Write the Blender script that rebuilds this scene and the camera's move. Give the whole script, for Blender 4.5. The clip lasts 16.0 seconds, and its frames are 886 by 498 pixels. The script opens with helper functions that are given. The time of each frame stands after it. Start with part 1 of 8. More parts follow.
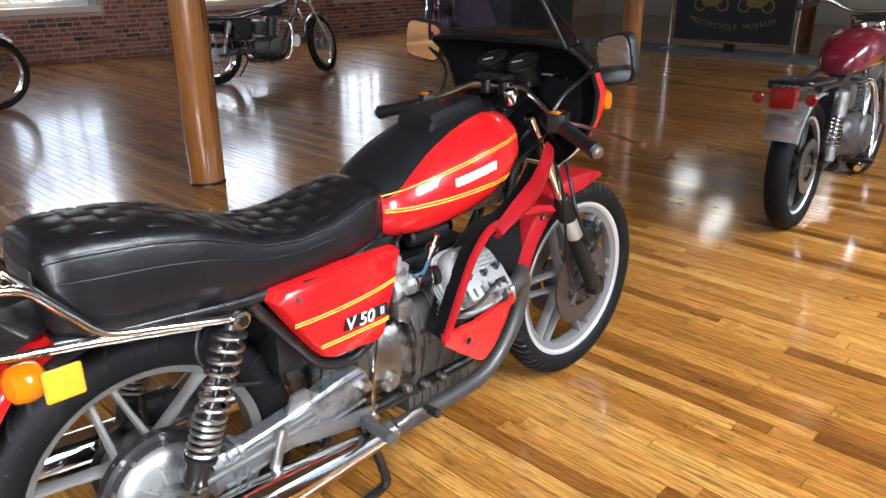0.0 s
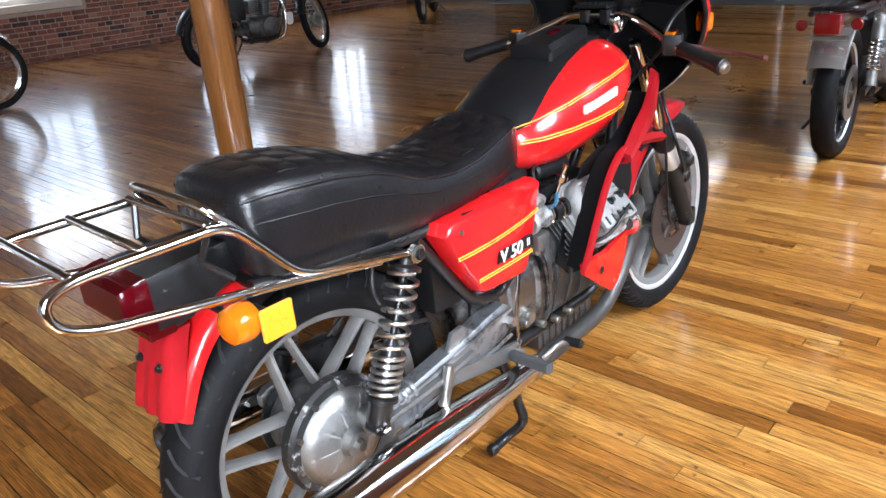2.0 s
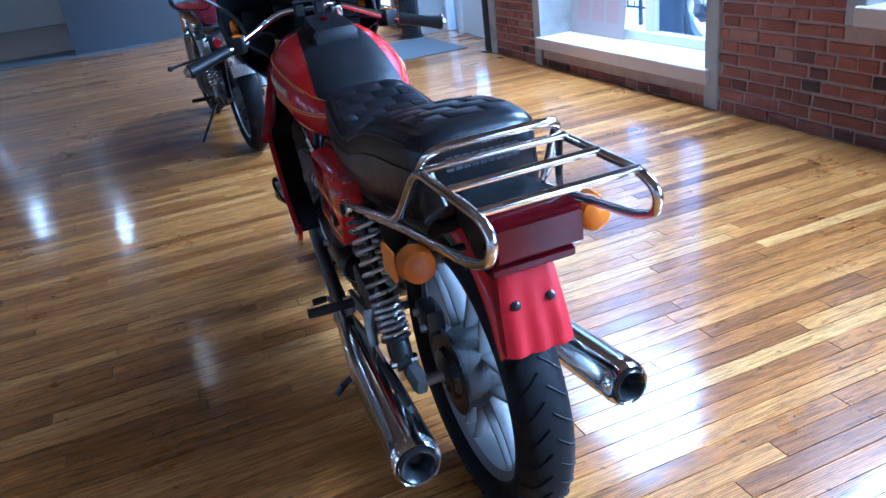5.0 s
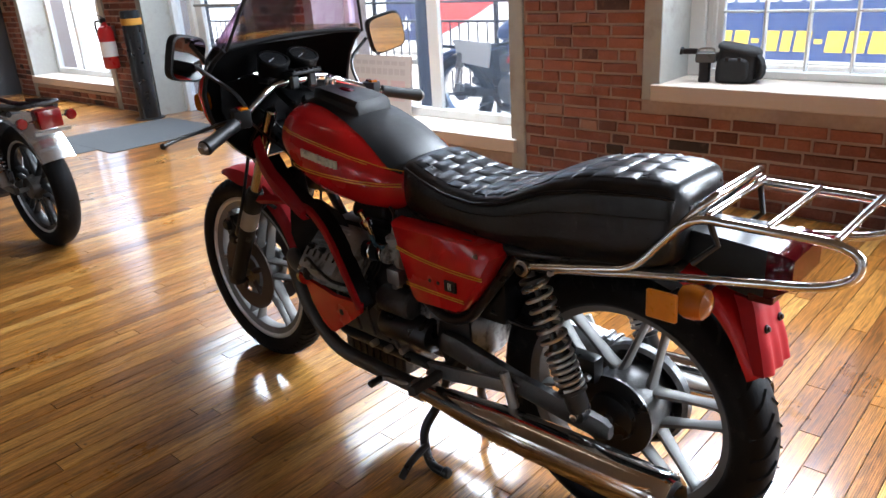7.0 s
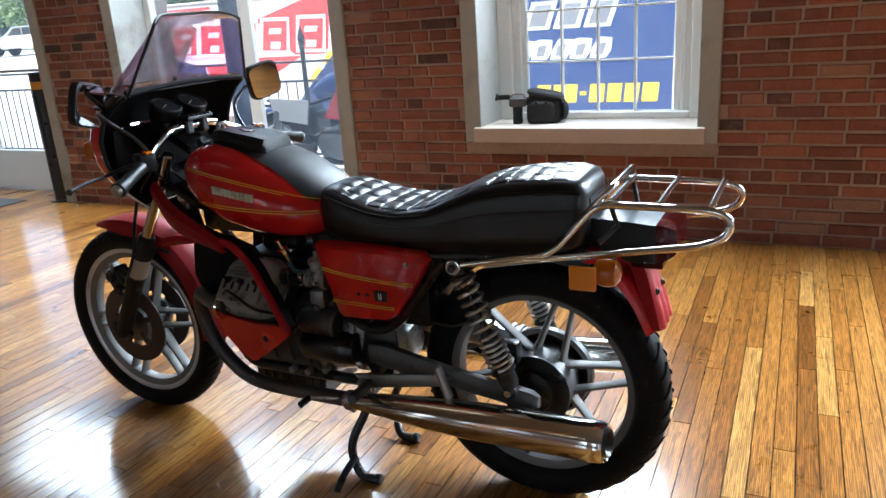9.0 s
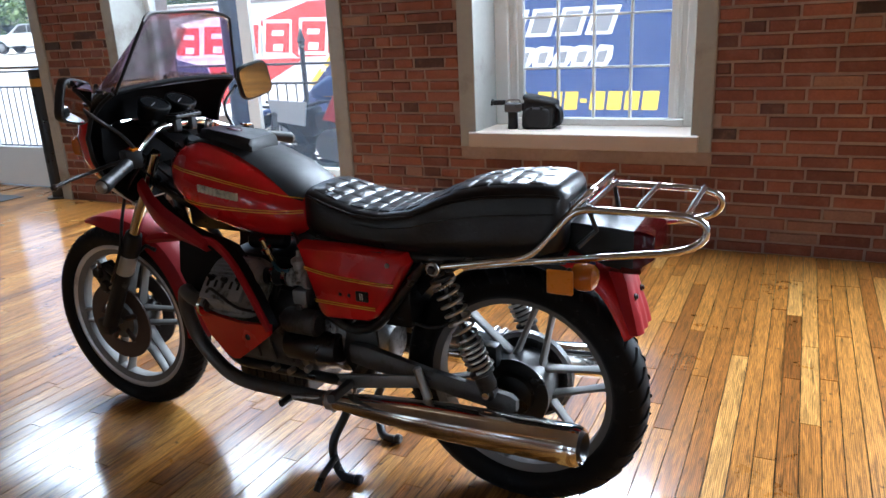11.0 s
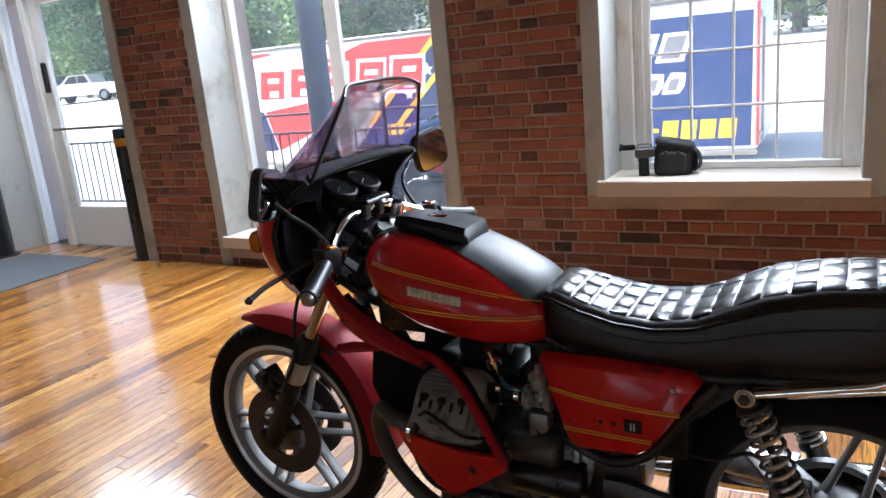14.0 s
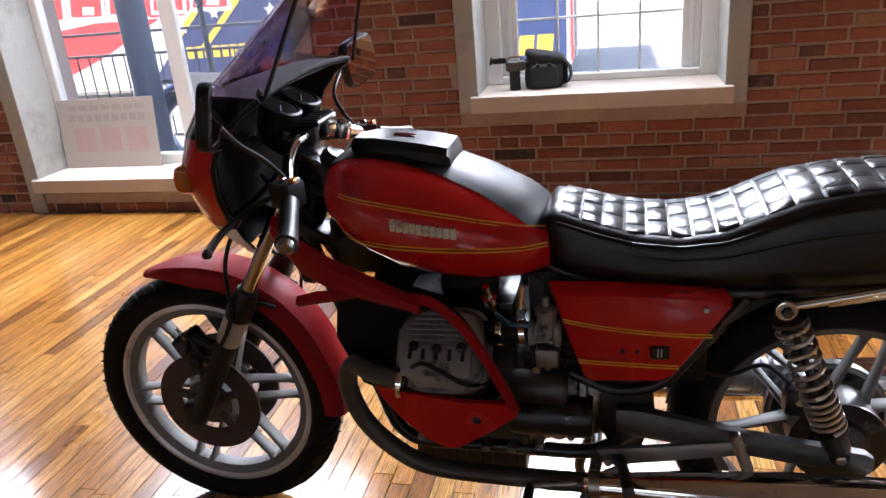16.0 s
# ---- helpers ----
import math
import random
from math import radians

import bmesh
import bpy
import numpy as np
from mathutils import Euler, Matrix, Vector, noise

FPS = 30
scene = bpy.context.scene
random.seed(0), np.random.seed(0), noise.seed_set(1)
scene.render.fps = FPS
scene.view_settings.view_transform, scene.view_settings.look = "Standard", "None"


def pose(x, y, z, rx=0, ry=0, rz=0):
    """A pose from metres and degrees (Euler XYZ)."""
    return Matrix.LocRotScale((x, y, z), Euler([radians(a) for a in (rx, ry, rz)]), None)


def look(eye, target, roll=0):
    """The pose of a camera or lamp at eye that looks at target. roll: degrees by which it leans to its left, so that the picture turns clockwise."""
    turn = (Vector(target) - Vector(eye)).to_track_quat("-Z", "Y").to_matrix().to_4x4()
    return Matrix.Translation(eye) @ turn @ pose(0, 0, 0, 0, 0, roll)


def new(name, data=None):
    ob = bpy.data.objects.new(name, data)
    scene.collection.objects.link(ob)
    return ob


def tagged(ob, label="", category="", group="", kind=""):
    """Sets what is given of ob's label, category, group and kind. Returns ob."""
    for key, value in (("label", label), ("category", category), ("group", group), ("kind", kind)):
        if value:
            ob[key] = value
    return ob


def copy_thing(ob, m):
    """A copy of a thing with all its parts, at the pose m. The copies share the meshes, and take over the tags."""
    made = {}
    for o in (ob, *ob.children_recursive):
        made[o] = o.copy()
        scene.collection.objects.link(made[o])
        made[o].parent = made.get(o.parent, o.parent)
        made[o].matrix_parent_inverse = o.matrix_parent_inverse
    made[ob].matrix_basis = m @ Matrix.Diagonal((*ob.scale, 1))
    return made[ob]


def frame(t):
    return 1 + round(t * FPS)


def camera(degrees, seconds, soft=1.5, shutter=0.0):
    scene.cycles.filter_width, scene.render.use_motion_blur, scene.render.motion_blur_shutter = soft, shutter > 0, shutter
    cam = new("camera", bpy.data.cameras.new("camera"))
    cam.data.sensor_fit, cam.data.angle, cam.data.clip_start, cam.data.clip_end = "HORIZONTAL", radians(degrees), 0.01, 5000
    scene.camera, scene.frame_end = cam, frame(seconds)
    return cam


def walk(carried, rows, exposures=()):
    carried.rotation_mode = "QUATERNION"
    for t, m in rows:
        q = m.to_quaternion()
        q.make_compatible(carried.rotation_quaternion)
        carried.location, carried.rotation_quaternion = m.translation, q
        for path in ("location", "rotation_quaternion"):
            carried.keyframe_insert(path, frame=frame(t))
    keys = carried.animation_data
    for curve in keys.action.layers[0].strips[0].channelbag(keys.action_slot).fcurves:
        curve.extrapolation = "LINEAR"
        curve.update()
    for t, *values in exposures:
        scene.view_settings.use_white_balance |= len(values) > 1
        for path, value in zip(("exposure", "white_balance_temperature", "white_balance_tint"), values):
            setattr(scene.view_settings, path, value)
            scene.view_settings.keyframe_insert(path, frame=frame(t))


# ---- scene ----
cam = camera(61.9, 16.0)
PATH = [
    (0, (-0.453, -1.22, 1.27), (0.883, 0.079, 0.543), -0.2),
    (0.5, (-0.461, -1.216, 1.282), (0.854, 0.1, 0.55), -0.5),
    (1, (-0.474, -1.221, 1.282), (0.828, 0.102, 0.538), -1.3),
    (1.5, (-0.561, -1.168, 1.247), (0.736, 0.153, 0.49), -2.5),
    (2, (-0.699, -0.984, 1.189), (0.647, 0.269, 0.403), -4.4),
    (2.5, (-0.84, -0.731, 1.17), (0.719, 0.171, 0.302), -6.8),
    (3, (-1.013, -0.455, 1.156), (0.663, 0.116, 0.228), -8.8),
    (3.5, (-1.106, -0.215, 1.153), (0.622, 0.066, 0.185), -8.9),
    (4, (-1.14, 0.044, 1.166), (0.625, 0.01, 0.227), -8.1),
    (4.5, (-1.187, 0.286, 1.178), (0.576, -0.069, 0.301), -7.5),
    (4.7, (-1.204, 0.378, 1.174), (0.541, -0.094, 0.317), -7.4),
    (6.8, (-0.77, 1.273, 1.215), (0.601, 0.0, 0.508), -4.8),
    (7, (-0.66, 1.322, 1.234), (0.613, -0.048, 0.525), -3.5),
    (7.5, (-0.427, 1.425, 1.209), (0.684, -0.093, 0.532), -2.9),
    (8, (-0.339, 1.541, 1.173), (0.636, -0.084, 0.534), -3.2),
    (8.5, (-0.417, 1.605, 1.181), (0.472, -0.081, 0.573), -3.6),
    (9, (-0.534, 1.668, 1.204), (0.306, -0.05, 0.618), -3.8),
    (9.2, (-0.522, 1.671, 1.204), (0.314, -0.054, 0.634), -3.5),
    (11.3, (-0.583, 1.648, 1.196), (0.257, -0.074, 0.622), -2.6),
    (11.5, (-0.574, 1.596, 1.203), (0.246, -0.135, 0.627), -2.4),
    (12, (-0.568, 1.584, 1.206), (0.237, -0.153, 0.626), -2.3),
    (12.5, (-0.522, 1.599, 1.192), (0.328, -0.117, 0.613), -2.7),
    (13, (-0.423, 1.575, 1.206), (0.489, -0.117, 0.652), -3.7),
    (13.5, (-0.254, 1.548, 1.238), (0.706, -0.127, 0.718), -4.7),
    (14, (0.016, 1.526, 1.299), (0.954, -0.171, 0.81), -5.4),
    (14.5, (0.2, 1.492, 1.282), (1.085, -0.229, 0.779), -5.9),
    (15, (0.394, 1.397, 1.316), (1.171, -0.358, 0.755), -5.9),
    (15.5, (0.47, 1.39, 1.324), (1.092, -0.402, 0.692), -5.6),
    (16, (0.436, 1.444, 1.269), (0.888, -0.365, 0.545), -5.1),
]
walk(cam, [(t, look(eye, target, roll)) for t, eye, target, roll in PATH], [(0, 1.5, 6150, 10), (2.2, 1.54, 5850, 10), (3.0, 1.58, 4400, 9), (3.6, 1.70, 4000, 8), (4.7, 1.82, 3800, 6), (6.8, 1.74, 5850, 8), (8.0, 1.64, 5600, 4), (9.0, 1.55, 5550, 2), (12.5, 1.46, 5450, 8), (14, 1.52, 5700, 8), (15, 1.46, 5600, 8), (16, 1.50, 6000, 15)])

# ---- world, sun and large lights ----
world = bpy.data.worlds.new("sky")
scene.world = world
world.use_nodes = True
wn = world.node_tree.nodes
sky = wn.new("ShaderNodeTexSky")
sky.sky_type = "NISHITA"
sky.sun_disc = False
sky.dust_density = 3.0
sky.sun_elevation = radians(48)
sky.sun_rotation = radians(60)
wn["Background"].inputs["Strength"].default_value = 0.15
world.node_tree.links.new(sky.outputs["Color"], wn["Background"].inputs["Color"])


def lamp(name, kind, m, energy, color=(1, 1, 1), size=None, angle=None, spread=None):
    data = bpy.data.lights.new(name, kind)
    data.energy, data.color = energy, color
    if size:
        data.shape, data.size, data.size_y = "RECTANGLE", size[0], size[1]
    if angle:
        data.angle = radians(angle)
    if spread:
        data.spread = radians(spread)
    ob = new(name, data)
    ob.matrix_world = m
    return ob


lamp("sun", "SUN", look((7, 4, 13), (0, 0, 0)), 3.8, (1, 0.95, 0.88), angle=3)
# skylight entering through the upper parts of the window openings
for lx, w, e, low, drop, spread in ((-4.9, 0.9, 44, 0.75, 0.6, 140), (-2.15, 0.9, 98, 0.75, 0.6, 140), (0.52, 0.9, 30, 1.68, 1.1, 125), (3.0, 1.6, 34, 1.98, 2.4, 97), (5.6, 1.4, 28, 2.28, 1.8, 112), (8.5, 2.0, 56, 1.50, 1.4, 110)):
    mid = (low + 2.9) / 2
    lamp("south_window_light", "AREA", look((lx, -2.37, mid), (lx, -1.37, mid - drop)), e, (0.93, 0.96, 1.0), (w, (2.9 - low) * 0.95), spread=spread)
for lx, e in ((3.2, 110), (6.1, 180), (8.7, 230), (-0.6, 110)):
    lamp("north_window_light", "AREA", look((lx, 9.75, 2.35), (lx, 7.6, 0.0)), e * 0.05, (0.90, 0.95, 1.0), (1.25, 0.9), spread=85)


# ---- materials ----
def nodes_of(name):
    m = bpy.data.materials.new(name)
    m.use_nodes = True
    return m, m.node_tree.nodes, m.node_tree.links, m.node_tree.nodes["Principled BSDF"]


def mat(name, color, rough=0.5, metal=0.0, vary=0.15, scale=30.0, bump=0.05, rough_vary=0.1, coat=0.0, dirt=None, dirt_amount=0.0, spec=0.5, stretch=(1, 1, 1), fine=8.0):
    """A surface with colour and roughness uneven at two scales, fine relief, and patches of a second colour."""
    m, n, l, p = nodes_of(name)
    tc = n.new("ShaderNodeTexCoord")
    mp = n.new("ShaderNodeMapping")
    mp.inputs["Scale"].default_value = stretch
    l.new(tc.outputs["Object"], mp.inputs["Vector"])
    a, b = n.new("ShaderNodeTexNoise"), n.new("ShaderNodeTexNoise")
    a.inputs["Scale"].default_value, b.inputs["Scale"].default_value = scale, scale * fine
    a.inputs["Detail"].default_value, b.inputs["Detail"].default_value = 5, 3
    for t in (a, b):
        l.new(mp.outputs["Vector"], t.inputs["Vector"])
    mix = n.new("ShaderNodeMix")
    mix.data_type = "RGBA"
    lo, hi = [c * (1 - vary) for c in color], [min(1, c * (1 + vary)) for c in color]
    mix.inputs["A"].default_value, mix.inputs["B"].default_value = (*lo, 1), (*hi, 1)
    add = n.new("ShaderNodeMath")
    add.operation = "MULTIPLY_ADD"
    add.inputs[1].default_value, add.inputs[2].default_value = 0.4, 0.0
    l.new(b.outputs["Fac"], add.inputs[0])
    sm = n.new("ShaderNodeMath")
    sm.operation = "MULTIPLY_ADD"
    sm.inputs[1].default_value = 0.6
    l.new(a.outputs["Fac"], sm.inputs[0])
    l.new(add.outputs[0], sm.inputs[2])
    l.new(sm.outputs[0], mix.inputs["Factor"])
    out = mix.outputs["Result"]
    if dirt:
        d = n.new("ShaderNodeTexNoise")
        d.inputs["Scale"].default_value, d.inputs["Detail"].default_value = scale * 0.5, 8
        d.inputs["Roughness"].default_value = 0.7
        l.new(mp.outputs["Vector"], d.inputs["Vector"])
        r = n.new("ShaderNodeMapRange")
        r.inputs["From Min"].default_value, r.inputs["From Max"].default_value = 0.62 - 0.3 * dirt_amount, 0.72 - 0.2 * dirt_amount
        l.new(d.outputs["Fac"], r.inputs["Value"])
        mx = n.new("ShaderNodeMix")
        mx.data_type = "RGBA"
        mx.inputs["B"].default_value = (*dirt, 1)
        l.new(out, mx.inputs["A"])
        l.new(r.outputs["Result"], mx.inputs["Factor"])
        out = mx.outputs["Result"]
    l.new(out, p.inputs["Base Color"])
    rr = n.new("ShaderNodeMapRange")
    rr.inputs["To Min"].default_value, rr.inputs["To Max"].default_value = max(0.02, rough - rough_vary), min(1, rough + rough_vary)
    l.new(a.outputs["Fac"], rr.inputs["Value"])
    l.new(rr.outputs["Result"], p.inputs["Roughness"])
    p.inputs["Metallic"].default_value = metal
    p.inputs["Coat Weight"].default_value = coat
    p.inputs["Coat Roughness"].default_value = 0.06
    p.inputs["Specular IOR Level"].default_value = spec
    if bump:
        bp = n.new("ShaderNodeBump")
        bp.inputs["Strength"].default_value, bp.inputs["Distance"].default_value = bump, 0.004
        l.new(sm.outputs[0], bp.inputs["Height"])
        l.new(bp.outputs["Normal"], p.inputs["Normal"])
    return m


def glass(name, color, rough=0.02, haze=0.0):
    """Clear or tinted sheet; haze is the share of dust and added glare on it, which scatters light through."""
    m, n, l, p = nodes_of(name)
    p.inputs["Base Color"].default_value = (*color, 1)
    p.inputs["Transmission Weight"].default_value = 1.0
    p.inputs["Roughness"].default_value = rough
    p.inputs["IOR"].default_value = 1.02 if haze else 1.3
    # pale translucent share: dust, plus window glare put in to wash out the view
    if haze:
        glare_dust, mix, tc = n.new("ShaderNodeBsdfTranslucent"), n.new("ShaderNodeMixShader"), n.new("ShaderNodeTexCoord")
        glare_dust.inputs["Color"].default_value = (0.88, 0.90, 0.92, 1)
        no, mr = n.new("ShaderNodeTexNoise"), n.new("ShaderNodeMapRange")
        no.inputs["Scale"].default_value, no.inputs["Detail"].default_value = 2.5, 6
        l.new(tc.outputs["Object"], no.inputs["Vector"])
        mr.inputs["To Min"].default_value, mr.inputs["To Max"].default_value = haze * 0.5, haze * 1.5
        l.new(no.outputs["Fac"], mr.inputs["Value"])
        l.new(mr.outputs[0], mix.inputs["Fac"])
        l.new(p.outputs[0], mix.inputs[1])
        l.new(glare_dust.outputs[0], mix.inputs[2])
        l.new(mix.outputs[0], n["Material Output"].inputs["Surface"])
    return m


def tinted_sheet(name, color):
    """Thin tinted plastic: clear through its thickness, with a gloss that grows at grazing angles and a few scuffs."""
    m, n, l, p = nodes_of(name)
    clear, gloss, mix, fr = n.new("ShaderNodeBsdfTransparent"), n.new("ShaderNodeBsdfGlossy"), n.new("ShaderNodeMixShader"), n.new("ShaderNodeFresnel")
    clear.inputs["Color"].default_value = (*color, 1)
    gloss.inputs["Roughness"].default_value = 0.06
    fr.inputs["IOR"].default_value = 1.22
    tc, no, mr, mu = n.new("ShaderNodeTexCoord"), n.new("ShaderNodeTexNoise"), n.new("ShaderNodeMapRange"), n.new("ShaderNodeMath")
    no.inputs["Scale"].default_value, no.inputs["Detail"].default_value = 14, 8
    l.new(tc.outputs["Object"], no.inputs["Vector"])
    mr.inputs["To Min"].default_value, mr.inputs["To Max"].default_value = 0.4, 1.3
    l.new(no.outputs["Fac"], mr.inputs["Value"])
    mu.operation = "MULTIPLY"
    l.new(fr.outputs[0], mu.inputs[0])
    l.new(mr.outputs[0], mu.inputs[1])
    l.new(mu.outputs[0], mix.inputs["Fac"])
    l.new(clear.outputs[0], mix.inputs[1])
    l.new(gloss.outputs[0], mix.inputs[2])
    l.new(mix.outputs[0], n["Material Output"].inputs["Surface"])
    n.remove(p)
    return m


def random_mix(n, l, stops):
    """A colour per piece, from the object's and the island's random numbers."""
    oi, ge = n.new("ShaderNodeObjectInfo"), n.new("ShaderNodeNewGeometry")
    add, fr = n.new("ShaderNodeMath"), n.new("ShaderNodeMath")
    fr.operation = "FRACT"
    l.new(oi.outputs["Random"], add.inputs[0])
    l.new(ge.outputs["Random Per Island"], add.inputs[1])
    l.new(add.outputs[0], fr.inputs[0])
    ramp = n.new("ShaderNodeValToRGB")
    e = ramp.color_ramp.elements
    e[0].position, e[0].color = stops[0][0], (*stops[0][1], 1)
    e[1].position, e[1].color = stops[-1][0], (*stops[-1][1], 1)
    for pos, c in stops[1:-1]:
        e.new(pos).color = (*c, 1)
    l.new(fr.outputs[0], ramp.inputs["Fac"])
    return fr.outputs[0], ramp.outputs["Color"]


def wood_floor():
    m, n, l, p = nodes_of("varnished strip oak")
    rnd, col = random_mix(n, l, [(0, (0.14, 0.048, 0.008)), (0.16, (0.27, 0.104, 0.018)), (0.5, (0.37, 0.152, 0.027)), (0.82, (0.45, 0.205, 0.043)), (1, (0.54, 0.28, 0.072))])
    tc, off, sc = n.new("ShaderNodeTexCoord"), n.new("ShaderNodeVectorMath"), n.new("ShaderNodeVectorMath")
    ge = n.new("ShaderNodeNewGeometry")
    comb = n.new("ShaderNodeCombineXYZ")
    mul = n.new("ShaderNodeMath")
    mul.operation, mul.inputs[1].default_value = "MULTIPLY", 37.0
    l.new(rnd, mul.inputs[0])
    for k in ("X", "Y", "Z"):
        l.new(mul.outputs[0], comb.inputs[k])
    l.new(ge.outputs["Position"], off.inputs[0])
    l.new(comb.outputs[0], off.inputs[1])
    sc.operation = "MULTIPLY"
    sc.inputs[1].default_value = (70, 4.2, 1)
    l.new(off.outputs[0], sc.inputs[0])
    g = n.new("ShaderNodeTexNoise")
    g.inputs["Scale"].default_value, g.inputs["Detail"].default_value, g.inputs["Distortion"].default_value = 1.6, 9, 1.3
    g.inputs["Roughness"].default_value = 0.62
    l.new(sc.outputs[0], g.inputs["Vector"])
    wv = n.new("ShaderNodeTexWave")
    wv.bands_direction = "X"
    wv.inputs["Scale"].default_value, wv.inputs["Distortion"].default_value = 0.9, 9
    wv.inputs["Detail"].default_value, wv.inputs["Detail Scale"].default_value = 3, 0.7
    l.new(sc.outputs[0], wv.inputs["Vector"])
    grain = n.new("ShaderNodeMapRange")
    grain.inputs["From Min"].default_value, grain.inputs["From Max"].default_value = 0.3, 0.72
    grain.inputs["To Min"].default_value, grain.inputs["To Max"].default_value = 0.18, 1.42
    l.new(g.outputs["Fac"], grain.inputs["Value"])
    fig = n.new("ShaderNodeMapRange")
    fig.inputs["To Min"].default_value, fig.inputs["To Max"].default_value = 0.60, 1.20
    l.new(wv.outputs["Fac"], fig.inputs["Value"])
    both = n.new("ShaderNodeMath")
    both.operation = "MULTIPLY"
    l.new(grain.outputs[0], both.inputs[0])
    l.new(fig.outputs[0], both.inputs[1])
    # old stains and scuffs
    st = n.new("ShaderNodeTexNoise")
    st.inputs["Scale"].default_value, st.inputs["Detail"].default_value, st.inputs["Roughness"].default_value = 2.3, 9, 0.72
    l.new(ge.outputs["Position"], st.inputs["Vector"])
    stm = n.new("ShaderNodeMapRange")
    stm.inputs["From Min"].default_value, stm.inputs["From Max"].default_value = 0.60, 0.75
    stm.inputs["To Min"].default_value, stm.inputs["To Max"].default_value = 1.0, 0.45
    l.new(st.outputs["Fac"], stm.inputs["Value"])
    b2 = n.new("ShaderNodeMath")
    b2.operation = "MULTIPLY"
    l.new(both.outputs[0], b2.inputs[0])
    l.new(stm.outputs[0], b2.inputs[1])
    mx = n.new("ShaderNodeMix")
    mx.data_type, mx.blend_type = "RGBA", "MULTIPLY"
    mx.inputs["Factor"].default_value = 1
    l.new(col, mx.inputs["A"])
    l.new(b2.outputs[0], mx.inputs["B"])
    # black streaks along the boards and small dark spots
    stretch = n.new("ShaderNodeVectorMath")
    stretch.operation = "MULTIPLY"
    stretch.inputs[1].default_value = (26, 5.0, 1)
    l.new(ge.outputs["Position"], stretch.inputs[0])
    sk = n.new("ShaderNodeTexNoise")
    sk.inputs["Scale"].default_value, sk.inputs["Detail"].default_value, sk.inputs["Roughness"].default_value = 0.55, 10, 0.78
    l.new(stretch.outputs[0], sk.inputs["Vector"])
    skm = n.new("ShaderNodeMapRange")
    skm.inputs["From Min"].default_value, skm.inputs["From Max"].default_value = 0.645, 0.73
    skm.inputs["To Max"].default_value = 0.85
    l.new(sk.outputs["Fac"], skm.inputs["Value"])
    vo = n.new("ShaderNodeTexVoronoi")
    vo.inputs["Scale"].default_value = 13.0
    wp = n.new("ShaderNodeTexNoise")
    wp.inputs["Scale"].default_value, wp.inputs["Detail"].default_value = 60, 3
    l.new(ge.outputs["Position"], wp.inputs["Vector"])
    wa = n.new("ShaderNodeVectorMath")
    wa.operation = "MULTIPLY_ADD"
    wa.inputs[1].default_value = (0.02, 0.02, 0.0)
    l.new(wp.outputs["Color"], wa.inputs[0])
    l.new(ge.outputs["Position"], wa.inputs[2])
    l.new(wa.outputs[0], vo.inputs["Vector"])
    vm = n.new("ShaderNodeMapRange")
    vm.inputs["From Min"].default_value, vm.inputs["From Max"].default_value = 0.04, 0.10
    vm.inputs["To Min"].default_value, vm.inputs["To Max"].default_value = 0.75, 0.0
    l.new(vo.outputs["Distance"], vm.inputs["Value"])
    mxx = n.new("ShaderNodeMath")
    mxx.operation = "MAXIMUM"
    l.new(skm.outputs[0], mxx.inputs[0])
    l.new(vm.outputs[0], mxx.inputs[1])
    dk = n.new("ShaderNodeMix")
    dk.data_type = "RGBA"
    dk.inputs["B"].default_value = (0.014, 0.007, 0.004, 1)
    l.new(mx.outputs["Result"], dk.inputs["A"])
    l.new(mxx.outputs[0], dk.inputs["Factor"])
    l.new(dk.outputs["Result"], p.inputs["Base Color"])
    rr = n.new("ShaderNodeMapRange")
    rr.inputs["To Min"].default_value, rr.inputs["To Max"].default_value = 0.18, 0.42
    l.new(st.outputs["Fac"], rr.inputs["Value"])
    l.new(rr.outputs[0], p.inputs["Roughness"])
    p.inputs["Specular IOR Level"].default_value = 0.15
    p.inputs["Coat Weight"].default_value, p.inputs["Coat Roughness"].default_value = 1.0, 0.12
    wob = n.new("ShaderNodeTexNoise")
    wob.inputs["Scale"].default_value, wob.inputs["Detail"].default_value = 7, 2
    l.new(off.outputs[0], wob.inputs["Vector"])
    hs = n.new("ShaderNodeMath")
    hs.operation, hs.inputs[1].default_value = "MULTIPLY_ADD", 0.25
    l.new(g.outputs["Fac"], hs.inputs[0])
    l.new(wob.outputs["Fac"], hs.inputs[2])
    bp = n.new("ShaderNodeBump")
    bp.inputs["Strength"].default_value, bp.inputs["Distance"].default_value = 0.18, 0.004
    l.new(hs.outputs[0], bp.inputs["Height"])
    l.new(bp.outputs["Normal"], p.inputs["Normal"])
    return m


